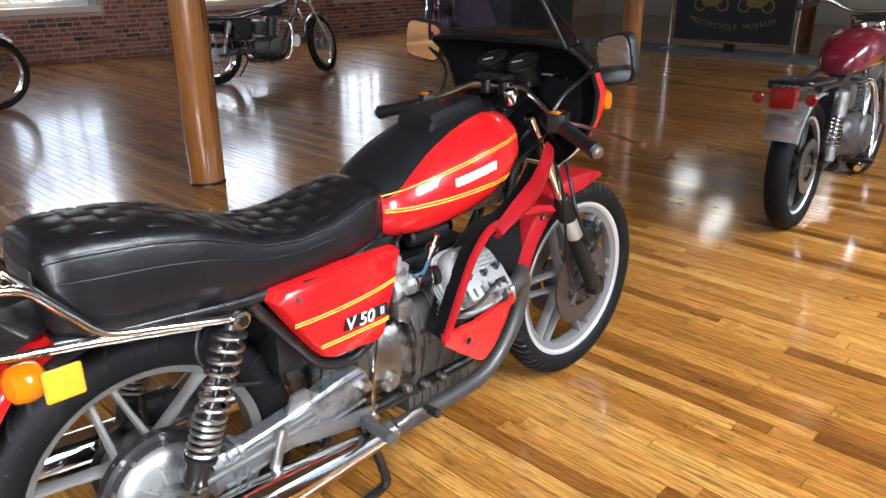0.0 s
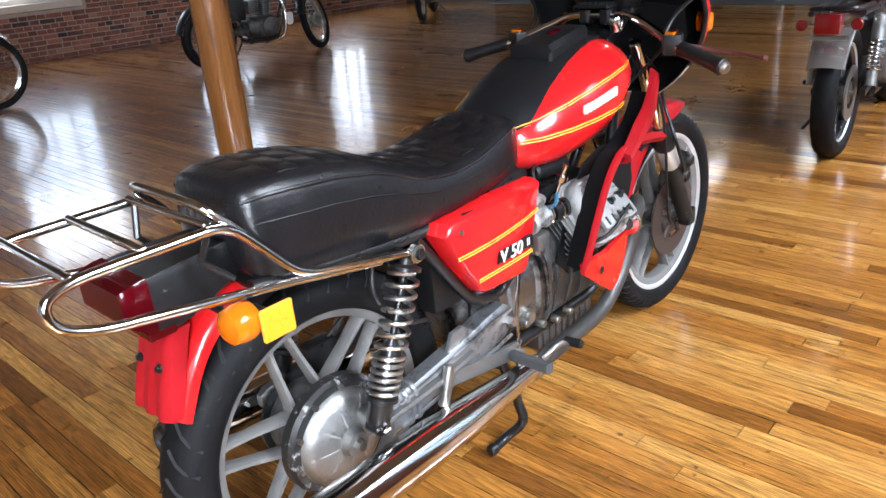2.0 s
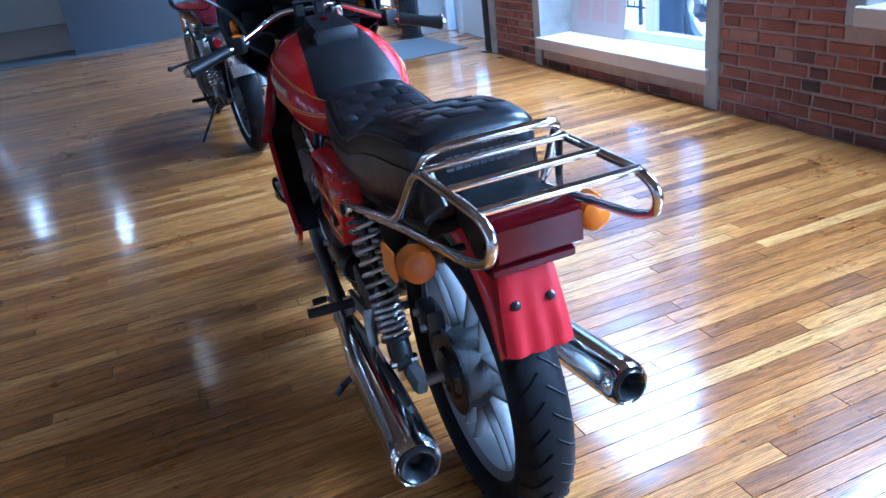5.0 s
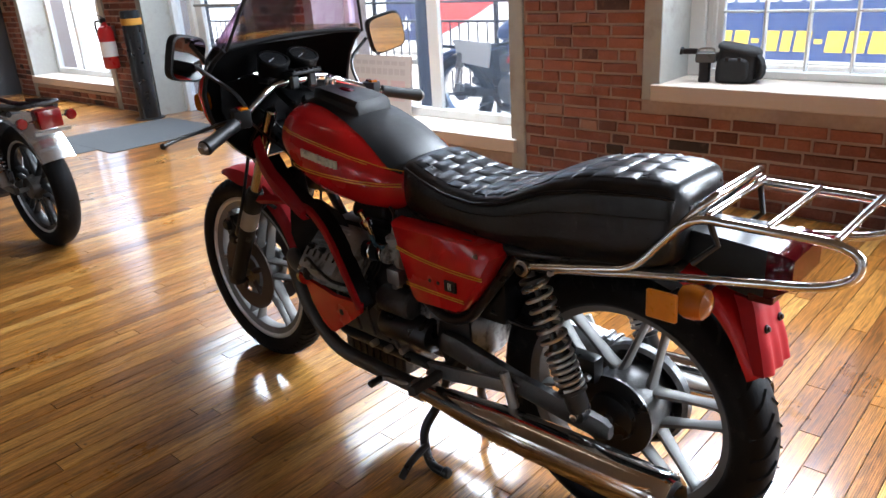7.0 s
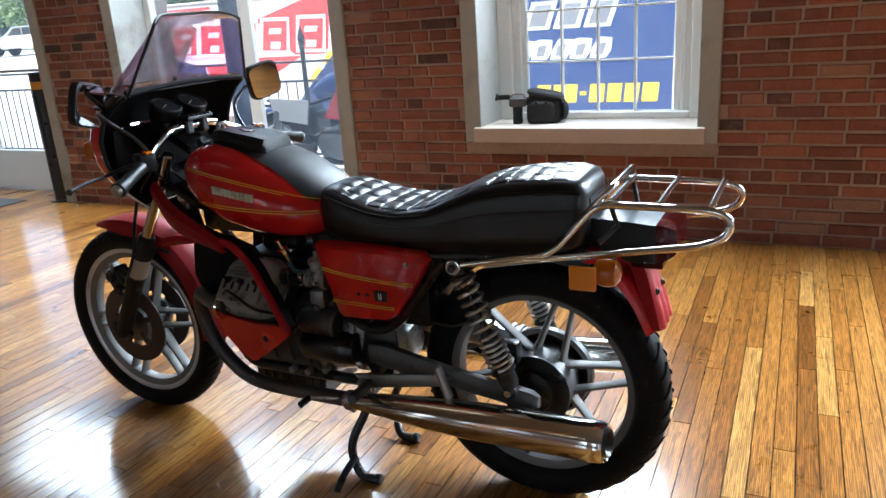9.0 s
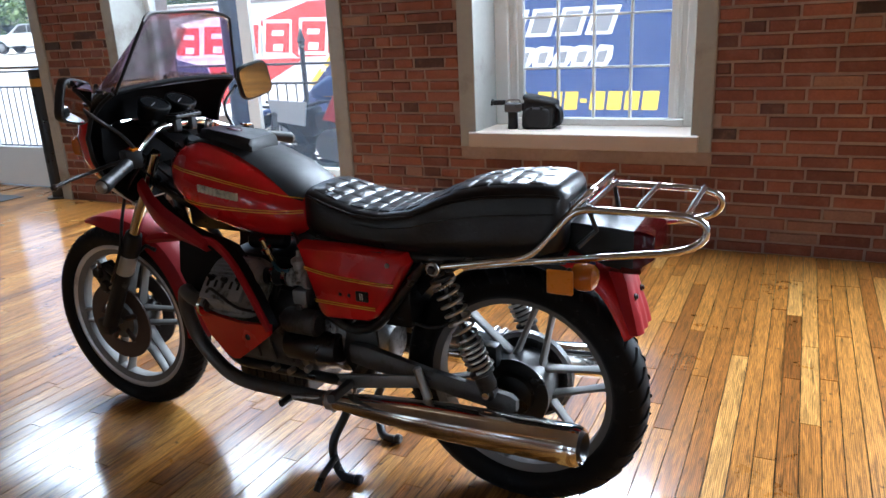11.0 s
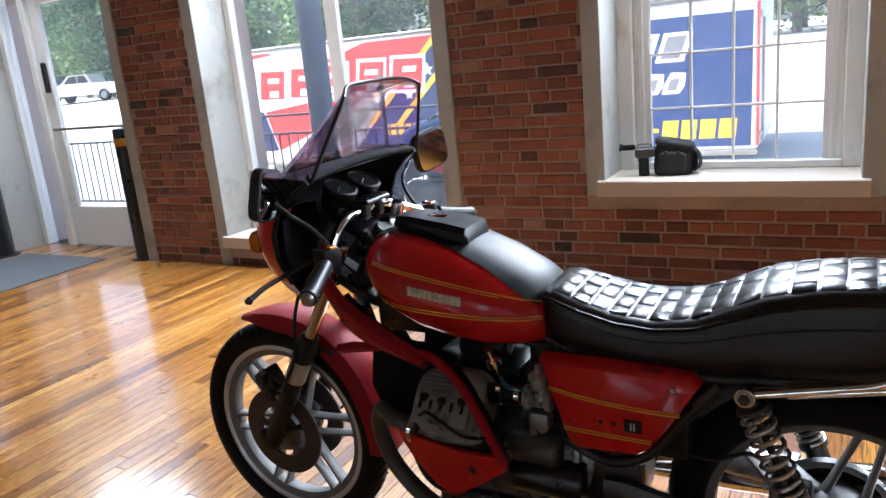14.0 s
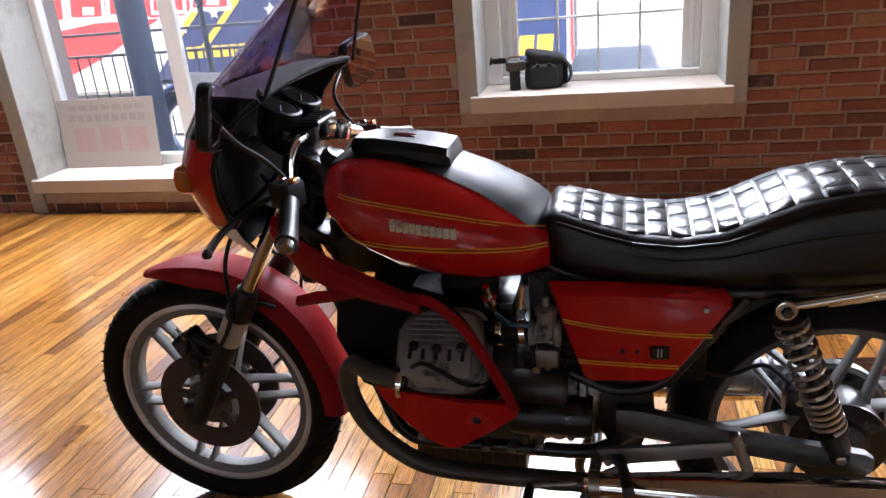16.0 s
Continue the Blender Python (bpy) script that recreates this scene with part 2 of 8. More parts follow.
def brick_material():
    m, n, l, p = nodes_of("old red brick")
    rnd, col = random_mix(n, l, [(0, (0.028, 0.024, 0.024)), (0.06, (0.10, 0.040, 0.032)), (0.14, (0.15, 0.052, 0.036)), (0.4, (0.20, 0.066, 0.042)), (0.7, (0.25, 0.084, 0.050)), (0.92, (0.31, 0.115, 0.068)), (1, (0.30, 0.17, 0.115))])
    ge = n.new("ShaderNodeNewGeometry")
    a, b = n.new("ShaderNodeTexNoise"), n.new("ShaderNodeTexNoise")
    a.inputs["Scale"].default_value, a.inputs["Detail"].default_value = 9, 8
    b.inputs["Scale"].default_value, b.inputs["Detail"].default_value = 90, 6
    a.inputs["Roughness"].default_value = 0.75
    for t in (a, b):
        l.new(ge.outputs["Position"], t.inputs["Vector"])
    mr = n.new("ShaderNodeMapRange")
    mr.inputs["To Min"].default_value, mr.inputs["To Max"].default_value = 0.55, 1.4
    l.new(a.outputs["Fac"], mr.inputs["Value"])
    mr2 = n.new("ShaderNodeMapRange")
    mr2.inputs["To Min"].default_value, mr2.inputs["To Max"].default_value = 0.7, 1.3
    l.new(b.outputs["Fac"], mr2.inputs["Value"])
    mm = n.new("ShaderNodeMath")
    mm.operation = "MULTIPLY"
    l.new(mr.outputs[0], mm.inputs[0])
    l.new(mr2.outputs[0], mm.inputs[1])
    mx = n.new("ShaderNodeMix")
    mx.data_type, mx.blend_type = "RGBA", "MULTIPLY"
    mx.inputs["Factor"].default_value = 1
    l.new(col, mx.inputs["A"])
    l.new(mm.outputs[0], mx.inputs["B"])
    # pale lime bloom on some of the faces
    li = n.new("ShaderNodeMapRange")
    li.inputs["From Min"].default_value, li.inputs["From Max"].default_value = 0.52, 0.80
    li.inputs["To Max"].default_value = 0.7
    l.new(a.outputs["Fac"], li.inputs["Value"])
    m2 = n.new("ShaderNodeMix")
    m2.data_type = "RGBA"
    m2.inputs["B"].default_value = (0.27, 0.17, 0.125, 1)
    l.new(mx.outputs["Result"], m2.inputs["A"])
    l.new(li.outputs[0], m2.inputs["Factor"])
    l.new(m2.outputs["Result"], p.inputs["Base Color"])
    p.inputs["Roughness"].default_value = 0.8
    bp = n.new("ShaderNodeBump")
    bp.inputs["Strength"].default_value, bp.inputs["Distance"].default_value = 0.6, 0.006
    l.new(mm.outputs[0], bp.inputs["Height"])
    l.new(bp.outputs["Normal"], p.inputs["Normal"])
    return m


FLOOR_WOOD = wood_floor()
BRICK = brick_material()
MORTAR = mat("lime mortar", (0.36, 0.275, 0.235), 0.95, vary=0.40, scale=5, bump=0.5, dirt=(0.40, 0.33, 0.27), dirt_amount=0.25)
PLASTER = mat("grey cement render", (0.36, 0.36, 0.33), 0.8, vary=0.18, scale=4, bump=0.25, dirt=(0.24, 0.23, 0.2), dirt_amount=0.3)
WHITE_PAINT = mat("white gloss paint", (0.78, 0.78, 0.75), 0.4, vary=0.05, scale=5, bump=0.05, dirt=(0.6, 0.58, 0.52), dirt_amount=0.1)
SILL_PAINT = mat("cream sill paint", (0.52, 0.44, 0.37), 0.45, vary=0.07, scale=6, bump=0.06, dirt=(0.45, 0.4, 0.34), dirt_amount=0.15)
CEILING = mat("brown ceiling boards", (0.20, 0.145, 0.095), 0.8, vary=0.1, scale=2, bump=0.1)
DARK_WALL = mat("charcoal painted wall", (0.045, 0.05, 0.057), 0.6, vary=0.15, scale=2, bump=0.1)
PALE_WALL = mat("pale grey painted wall", (0.55, 0.56, 0.54), 0.7, vary=0.08, scale=2, bump=0.1)
POST_WOOD = mat("varnished pine post", (0.25, 0.098, 0.022), 0.22, vary=0.6, scale=5, bump=0.12, coat=0.6, stretch=(5, 5, 0.35), dirt=(0.08, 0.028, 0.01), dirt_amount=0.3)
RUBBER_MAT = mat("grey ribbed carpet", (0.05, 0.053, 0.057), 0.9, vary=0.2, scale=60, bump=0.4)
GLASS = glass("window glass", (1, 1, 1), haze=0.08)
RUBBER = mat("black tyre rubber", (0.007, 0.007, 0.0076), 0.58, vary=0.3, scale=25, bump=0.15, spec=0.10, dirt=(0.025, 0.023, 0.021), dirt_amount=0.1)
BLACK_PLASTIC = mat("black plastic", (0.006, 0.006, 0.0065), 0.42, vary=0.2, scale=30, bump=0.1, spec=0.35)
MATT_BLACK = mat("matt black plastic", (0.005, 0.005, 0.0055), 0.75, vary=0.25, scale=30, bump=0.15, spec=0.15)
BLACK_PAINT = mat("black enamel", (0.007, 0.007, 0.0075), 0.30, vary=0.2, scale=20, bump=0.05, dirt=(0.05, 0.045, 0.04), dirt_amount=0.1)
VINYL = mat("black seat vinyl", (0.0055, 0.0055, 0.0065), 0.32, vary=0.25, scale=22, bump=0.45, rough_vary=0.12, fine=5, spec=0.46)
CHROME = mat("chrome plate", (0.72, 0.71, 0.69), 0.10, 1.0, vary=0.05, scale=20, bump=0.02, rough_vary=0.06, dirt=(0.32, 0.24, 0.17), dirt_amount=0.12)
ALLOY = mat("cast aluminium", (0.27, 0.27, 0.265), 0.45, 0.9, vary=0.15, scale=35, bump=0.2, dirt=(0.16, 0.15, 0.14), dirt_amount=0.25)
DARK_ALLOY = mat("oily cast aluminium", (0.10, 0.099, 0.097), 0.5, 0.7, vary=0.3, scale=30, bump=0.3, dirt=(0.05, 0.045, 0.04), dirt_amount=0.4)
RIM_PAINT = mat("silver wheel paint", (0.15, 0.147, 0.14), 0.55, 0.25, vary=0.1, scale=30, bump=0.08, dirt=(0.22, 0.21, 0.2), dirt_amount=0.2)
RED = mat("faded red paint", (0.52, 0.009, 0.010), 0.26, vary=0.12, scale=8, bump=0.02, spec=0.22, coat=0.55, rough_vary=0.08, dirt=(0.42, 0.02, 0.016), dirt_amount=0.15)
RED_CHALKY = mat("chalky red paint", (0.28, 0.007, 0.011), 0.46, vary=0.16, scale=9, bump=0.04, spec=0.14, dirt=(0.27, 0.018, 0.022), dirt_amount=0.2)
STRIPE = mat("yellow pinstripe", (0.75, 0.36, 0.02), 0.4, vary=0.1, scale=40, bump=0)
BADGE = mat("worn cream badge", (0.66, 0.62, 0.46), 0.4, vary=0.25, scale=60, bump=0.1, dirt=(0.25, 0.23, 0.18), dirt_amount=0.35)
AMBER = mat("amber lens", (0.58, 0.16, 0.002), 0.15, vary=0.15, scale=50, bump=0.1, coat=0.1, spec=0.25)
AMBER.node_tree.nodes["Principled BSDF"].inputs["Transmission Weight"].default_value = 0.35
AMBER_REFLECTOR = mat("amber reflector", (0.80, 0.27, 0.008), 0.3, vary=0.12, scale=150, bump=0.5)
RED_LENS = mat("red lens", (0.045, 0.0008, 0.0025), 0.10, vary=0.15, scale=60, bump=0.03, coat=0.1, spec=0.22)
RUST_DISC = mat("rusty brake disc", (0.060, 0.040, 0.033), 0.6, 0.4, vary=0.3, scale=30, bump=0.15)
STEEL = mat("worn steel", (0.36, 0.35, 0.33), 0.36, 1.0, vary=0.2, scale=40, bump=0.1, dirt=(0.15, 0.1, 0.07), dirt_amount=0.25)
PIPE_STEEL = mat("burnt exhaust steel", (0.085, 0.083, 0.08), 0.48, 0.7, vary=0.25, scale=20, bump=0.1, dirt=(0.09, 0.06, 0.045), dirt_amount=0.3)
MIRROR = mat("mirror glass", (0.85, 0.85, 0.85), 0.03, 1.0, vary=0.02, bump=0.0, rough_vary=0.01)
SCREEN_TINT = tinted_sheet("purple tinted screen", (0.86, 0.66, 0.85))
WHITE_PLASTIC = mat("white letter plastic", (0.75, 0.75, 0.74), 0.4, vary=0.06, scale=40, bump=0)
SPRING = mat("spring steel", (0.55, 0.54, 0.52), 0.3, 1.0, vary=0.25, scale=40, bump=0.08, dirt=(0.3, 0.22, 0.12), dirt_amount=0.1)


# ---- mesh helpers ----
def finish(bm, angle=35):
    bmesh.ops.recalc_face_normals(bm, faces=bm.faces)
    me = bpy.data.meshes.new("mesh")
    bm.to_mesh(me)
    bm.free()
    if len(me.polygons):
        me.polygons.foreach_set("use_smooth", [True] * len(me.polygons))
        me.set_sharp_from_angle(angle=radians(angle))
    return me


def part(name, bm, material, parent=None, label="", angle=35):
    me = finish(bm, angle)
    me.materials.append(material)
    ob = new(name, me)
    if parent:
        ob.parent = parent
    if label:
        tagged(ob, label)
    return ob


def thing(name, label, category, m=None, group="", kind=""):
    ob = new(name)
    ob.empty_display_size = 0.1
    if m:
        ob.matrix_world = m
    return tagged(ob, label, category, group, kind)


def box(lo, hi, bevel=0.0, bm=None, m=None, segments=1):
    """A box between two corners, its edges rounded."""
    own = bmesh.new()
    bmesh.ops.create_cube(own, size=1)
    size = [b - a for a, b in zip(lo, hi)]
    for v in own.verts:
        v.co = Vector([a + (c + 0.5) * s for a, s, c in zip(lo, size, v.co)])
    if bevel:
        bmesh.ops.bevel(own, geom=own.edges[:], offset=bevel, segments=segments, affect="EDGES", profile=0.6)
    if m:
        bmesh.ops.transform(own, matrix=m, verts=own.verts)
    return merge(bm, own)


def merge(bm, own):
    if bm is None:
        return own
    me = bpy.data.meshes.new("tmp")
    own.to_mesh(me)
    own.free()
    bm.from_mesh(me)
    bpy.data.meshes.remove(me)
    return bm


def axis_matrix(p, direction):
    d = Vector(direction).normalized()
    return Matrix.Translation(Vector(p)) @ d.to_track_quat("Z", "Y").to_matrix().to_4x4()


def lathe(profile, p=(0, 0, 0), direction=(0, 1, 0), steps=32, bm=None, closed=False):
    """Turns (radius, height) pairs about an axis through p."""
    own, m = bmesh.new(), axis_matrix(p, direction)
    rings = []
    for r, h in profile:
        if r < 1e-6:
            rings.append([own.verts.new(m @ Vector((0, 0, h)))])
        else:
            rings.append([own.verts.new(m @ Vector((r * math.cos(a), r * math.sin(a), h))) for a in [math.tau * k / steps for k in range(steps)]])
    pairs = list(zip(rings, rings[1:])) + ([(rings[-1], rings[0])] if closed else [])
    for a, b in pairs:
        for k in range(steps):
            j = (k + 1) % steps
            if len(a) == 1 and len(b) == 1:
                continue
            if len(a) == 1:
                own.faces.new((a[0], b[k], b[j]))
            elif len(b) == 1:
                own.faces.new((a[k], b[0], a[j]))
            else:
                own.faces.new((a[k], b[k], b[j], a[j]))
    return merge(bm, own)


def rod(a, b, r, r2=None, steps=12, bm=None, cap=0.25):
    """A round bar from a to b with softened ends."""
    a, b = Vector(a), Vector(b)
    length, r2 = (b - a).length, r if r2 is None else r2
    c = min(r, r2) * cap
    return lathe([(0, 0), (r - c, 0), (r, c), (r2, length - c), (r2 - c, length), (0, length)], a, b - a, steps, bm)


def smooth_path(points, steps=6, closed=False):
    """A Catmull-Rom line through the points."""
    ps = [Vector(p) for p in points]
    out, count = [], len(ps)
    for i in range(count if closed else count - 1):
        p1, p2 = ps[i], ps[(i + 1) % count]
        p0 = ps[(i - 1) % count] if closed or i else p1 * 2 - p2
        p3 = ps[(i + 2) % count] if closed or i + 2 < count else p2 * 2 - p1
        for s in range(steps):
            t = s / steps
            out.append(0.5 * (2 * p1 + (p2 - p0) * t + (2 * p0 - 5 * p1 + 4 * p2 - p3) * t * t + (3 * p1 - p0 - 3 * p2 + p3) * t ** 3))
    if not closed:
        out.append(ps[-1])
    return out


def round_path(points, radius, steps=5, closed=False):
    """A polyline whose corners are rounded."""
    ps = [Vector(p) for p in points]
    out = []
    for i, p in enumerate(ps):
        if not closed and i in (0, len(ps) - 1):
            out.append(p)
            continue
        a, b = ps[i - 1], ps[(i + 1) % len(ps)]
        ra, rb = min(radius, (a - p).length * 0.48), min(radius, (b - p).length * 0.48)
        s, e = p + (a - p).normalized() * ra, p + (b - p).normalized() * rb
        for k in range(steps + 1):
            t = k / steps
            out.append(s * (1 - t) ** 2 + p * 2 * t * (1 - t) + e * t * t)
    return out


def tube(points, r, steps=10, bm=None, closed=False, radii=None, flat=None):
    """A pipe along a line of points; radii vary along it, flat=(w, h) gives a strap."""
    own = bmesh.new()
    ps = [Vector(p) for p in points]
    count = len(ps)
    rings, up = [], None
    for i, p in enumerate(ps):
        d = (ps[(i + 1) % count] - ps[i - 1]) if closed else (ps[min(i + 1, count - 1)] - ps[max(i - 1, 0)])
        d.normalize()
        if up is None:
            up = Vector((0, 0, 1)) if abs(d.z) < 0.9 else Vector((1, 0, 0))
        up = (up - d * up.dot(d)).normalized()
        side = d.cross(up)
        rr = radii[i] if radii else r
        ring = []
        for k in range(steps):
            a = math.tau * k / steps
            if flat:
                c, s = math.cos(a), math.sin(a)
                c, s = math.copysign(abs(c) ** 0.5, c), math.copysign(abs(s) ** 0.5, s)
                ring.append(own.verts.new(p + side * c * flat[0] + up * s * flat[1]))
            else:
                ring.append(own.verts.new(p + side * rr * math.cos(a) + up * rr * math.sin(a)))
        rings.append(ring)
    for i in range(count if closed else count - 1):
        a, b = rings[i], rings[(i + 1) % count]
        for k in range(steps):
            j = (k + 1) % steps
            own.faces.new((a[k], a[j], b[j], b[k]))
    if not closed:
        own.faces.new(rings[0][::-1])
        own.faces.new(rings[-1])
    return merge(bm, own)


def loft(sections, bm=None, caps=True, closed=True):
    """Skins equal-length rings of points."""
    own = bmesh.new()
    rings = [[own.verts.new(Vector(p)) for p in s] for s in sections]
    size = len(rings[0])
    for a, b in zip(rings, rings[1:]):
        for k in range(size if closed else size - 1):
            j = (k + 1) % size
            own.faces.new((a[k], a[j], b[j], b[k]))
    if caps and closed:
        own.faces.new(rings[0][::-1])
        own.faces.new(rings[-1])
    return merge(bm, own)


def slab(outline, thickness, m=None, bevel=0.0, bm=None, segments=2):
    """A flat outline (x, y) given a thickness along z, bevelled, then placed."""
    own = bmesh.new()
    f = own.faces.new([own.verts.new((x, y, 0)) for x, y in outline])
    ret = bmesh.ops.extrude_face_region(own, geom=[f])
    bmesh.ops.translate(own, verts=[g for g in ret["geom"] if isinstance(g, bmesh.types.BMVert)], vec=(0, 0, thickness))
    if bevel:
        bmesh.ops.bevel(own, geom=own.edges[:], offset=bevel, segments=segments, affect="EDGES", profile=0.6)
    if m:
        bmesh.ops.transform(own, matrix=m, verts=own.verts)
    return merge(bm, own)


def oval(cx, cy, rx, ry, power=2.5, steps=24):
    """A rounded outline between ellipse and rectangle."""
    out = []
    for k in range(steps):
        a = math.tau * k / steps
        c, s = math.cos(a), math.sin(a)
        out.append((cx + rx * math.copysign(abs(c) ** (2 / power), c), cy + ry * math.copysign(abs(s) ** (2 / power), s)))
    return out


SIDE = Matrix(((1, 0, 0, 0), (0, 0, 1, 0), (0, 1, 0, 0), (0, 0, 0, 1)))  # outline (x, z), thickness along +y


def lettering(name, text, size, m, material, parent, depth=0.001, align="CENTER", shear=0.0):
    cu = bpy.data.curves.new("text", "FONT")
    cu.body, cu.size, cu.extrude, cu.align_x, cu.align_y, cu.shear = text, size, depth, align, "CENTER", shear
    tmp = bpy.data.objects.new("text", cu)
    scene.collection.objects.link(tmp)
    me = bpy.data.meshes.new_from_object(tmp)
    bpy.data.objects.remove(tmp)
    bpy.data.curves.remove(cu)
    me.materials.clear()
    me.materials.append(material)
    ob = new(name, me)
    ob.parent = parent
    ob.matrix_local = m
    return ob


# ---- the room ----
WALL_Y, NORTH_Y, EAST_X, WEST_X, TOP = -2.33, 9.63, 10.2, -7.0, 3.7
# openings of the south wall: x from, x to, z from, z to
OPEN_A, OPEN_B, OPEN_D, OPEN_C = (-0.09, 1.13, 0.52, 2.95), (2.08, 3.92, 0.12, 2.95), (4.78, 6.52, 0.0, 2.95), (7.42, 9.62, 0.15, 2.95)
SOUTH = [OPEN_A, OPEN_B, OPEN_D, OPEN_C, (-2.80, -1.50, 0.52, 2.95), (-5.5, -4.3, 0.52, 2.95)]
NORTH = [(x, x + 1.35, 0.62, 2.9) for x in (-4.5, -1.3, 2.55, 5.45, 8.05)]


def wall_pieces(openings, x0, x1, y0, y1):
    """The solid parts of a wall round its openings."""
    bm, x = None, x0
    for a, b, lo, hi in sorted(openings):
        bm = box((x, y0, -0.3), (a, y1, TOP), bm=bm)
        if lo > 0:
            bm = box((a, y0, -0.3), (b, y1, lo), bm=bm)
        bm = box((a, y0, hi), (b, y1, TOP), bm=bm)
        x = b
    return box((x, y0, -0.3), (x1, y1, TOP), bm=bm)


wall_south = tagged(part("wall_south", wall_pieces(SOUTH, WEST_X, 17.0, WALL_Y - 0.55, WALL_Y - 0.012), MORTAR), "old red brick wall with lime mortar joints", "wall", kind="structure")
wall_north = tagged(part("wall_north", wall_pieces(NORTH, WEST_X, 17.0, NORTH_Y + 0.012, NORTH_Y + 0.5), MORTAR), "old red brick wall with white window sills", "wall", kind="structure")
tagged(part("wall_west", box((WEST_X - 0.3, WALL_Y - 0.5, -0.3), (WEST_X, NORTH_Y + 0.5, TOP)), PALE_WALL), "plain painted wall", "wall", kind="structure")
# the east side: a charcoal wall, a wide opening, a black return, then a pale room beyond
bm = box((EAST_X, WALL_Y, 0), (EAST_X + 0.25, 1.3, TOP))
bm = box((EAST_X, 7.45, 0), (EAST_X + 1.9, NORTH_Y, TOP), bm=bm)
bm = box((EAST_X, 1.3, 2.9), (EAST_X + 0.25, 7.45, TOP), bm=bm)
tagged(part("wall_east", bm, DARK_WALL), "charcoal painted partition wall with a wide opening", "wall", kind="structure")
tagged(part("wall_far", box((16.7, WALL_Y, 0), (17.0, NORTH_Y, TOP)), PALE_WALL), "pale grey painted wall of the next room", "wall", kind="structure")
tagged(part("ceiling", box((WEST_X - 0.3, WALL_Y - 0.5, TOP), (17.3, NORTH_Y + 0.5, TOP + 0.3)), CEILING), "painted plank ceiling", "ceiling", kind="structure")
floor = tagged(part("floor", box((WEST_X - 0.3, WALL_Y - 0.5, -0.3), (17.3, NORTH_Y + 0.5, -0.006)), BLACK_PAINT), "varnished strip oak floor with dark gaps and stains", "floor", kind="structure")


def opening_trim(number, o, wall_y, out, frame_y, bars, sill_top, sill_out=0.03, strip=0.09):
    """Cement reveals and face strip, painted sill and glazed frame of one window."""
    a, b, lo, hi = o
    inward = -out
    win = thing("window_%d" % number, "white framed window with painted sill in deep cement reveals", "window", kind="structure")
    for x in (a, b):
        s = -1 if x == a else 1
        xs = sorted((x + s * strip, x - s * 0.012))
        ys = sorted((wall_y + inward * 0.006, wall_y + out * 0.10))
        part("reveal", box((xs[0], ys[0], lo if lo > 0.3 else 0), (xs[1], ys[1], hi), 0.004), PLASTER, win)
        xs = sorted((x - s * 0.012, x + s * 0.05))
        ys = sorted((wall_y + out * 0.095, frame_y + out * 0.02))
        part("reveal", box((xs[0], ys[0], lo), (xs[1], ys[1], hi)), PLASTER, win)
    ys = sorted((wall_y + inward * sill_out, frame_y))
    part("window_sill", box((a - 0.03, ys[0], sill_top - 0.087), (b + 0.03, ys[1], sill_top), 0.006), SILL_PAINT, win)
    ys = sorted((frame_y - 0.03, frame_y + 0.035))
    w, foot = (0.185, 0.042) if bars[1] < 0.35 else (0.065, 0.065)
    w0 = 0.095 if w > 0.1 else w
    frame_ob = part("window_frame", box((a, ys[0], sill_top), (a + w0, ys[1], hi), 0.006, box((b - w0, ys[0], sill_top), (b, ys[1], hi), 0.006, box((a + w0, ys[0], sill_top), (b - w0, ys[1], sill_top + foot), 0.006))), WHITE_PAINT, win)
    if w > w0:
        for xa, xb in ((a + w0, a + w), (b - w, b - w0)):
            part("sash_stile", box((xa, ys[0] + 0.004, sill_top + foot), (xb, ys[1] - 0.022, hi), 0.005), WHITE_PAINT, frame_ob)
            xm = (xa + xb) / 2
            part("sash_bead", box((xm - 0.012, ys[1] - 0.023, sill_top + foot), (xm + 0.012, ys[1] - 0.012, hi), 0.004), WHITE_PAINT, frame_ob)
    cols, rows, bw = bars
    xs = [a + w + (b - a - 2 * w) * k / cols for k in range(cols + 1)]
    zs = [sill_top + foot + rows * k for k in range(int((hi - sill_top - foot) / rows) + 1)] + [hi]
    for x in xs[1:-1]:
        part("glazing_bar", box((x - bw / 2, ys[0] + 0.012, sill_top + foot), (x + bw / 2, ys[1] - 0.012, hi), 0.003), WHITE_PAINT, frame_ob)
    for z in zs[1:-1]:
        part("glazing_bar", box((a + w, ys[0] + 0.016, z - bw / 2), (b - w, ys[1] - 0.016, z + bw / 2), 0.003), WHITE_PAINT, frame_ob)
    ym = (ys[0] + ys[1]) / 2
    for xa, xb in zip(xs, xs[1:]):
        for za, zb in zip(zs, zs[1:]):
            pane = part("pane", box((xa, ym - 0.002, za), (xb, ym + 0.002, zb)), GLASS, win)
            pane.visible_shadow = False
    return win


opening_trim(1, OPEN_A, WALL_Y, -1, WALL_Y - 0.36, (4, 0.290, 0.0125), 0.607)
opening_trim(2, OPEN_B, WALL_Y, -1, WALL_Y - 0.34, (2, 2.6, 0.10), 0.22, sill_out=0.03)
opening_trim(3, OPEN_C, WALL_Y, -1, WALL_Y - 0.34, (3, 2.6, 0.06), 0.26)
for k, o in enumerate(NORTH):
    opening_trim(4 + k, o, NORTH_Y, 1, NORTH_Y + 0.3, (4, 0.4, 0.03), 0.715, strip=0.001)
for k in (4, 5):
    opening_trim(5 + k, SOUTH[k], WALL_Y, -1, WALL_Y - 0.36, (4, 0.290, 0.016), 0.607)

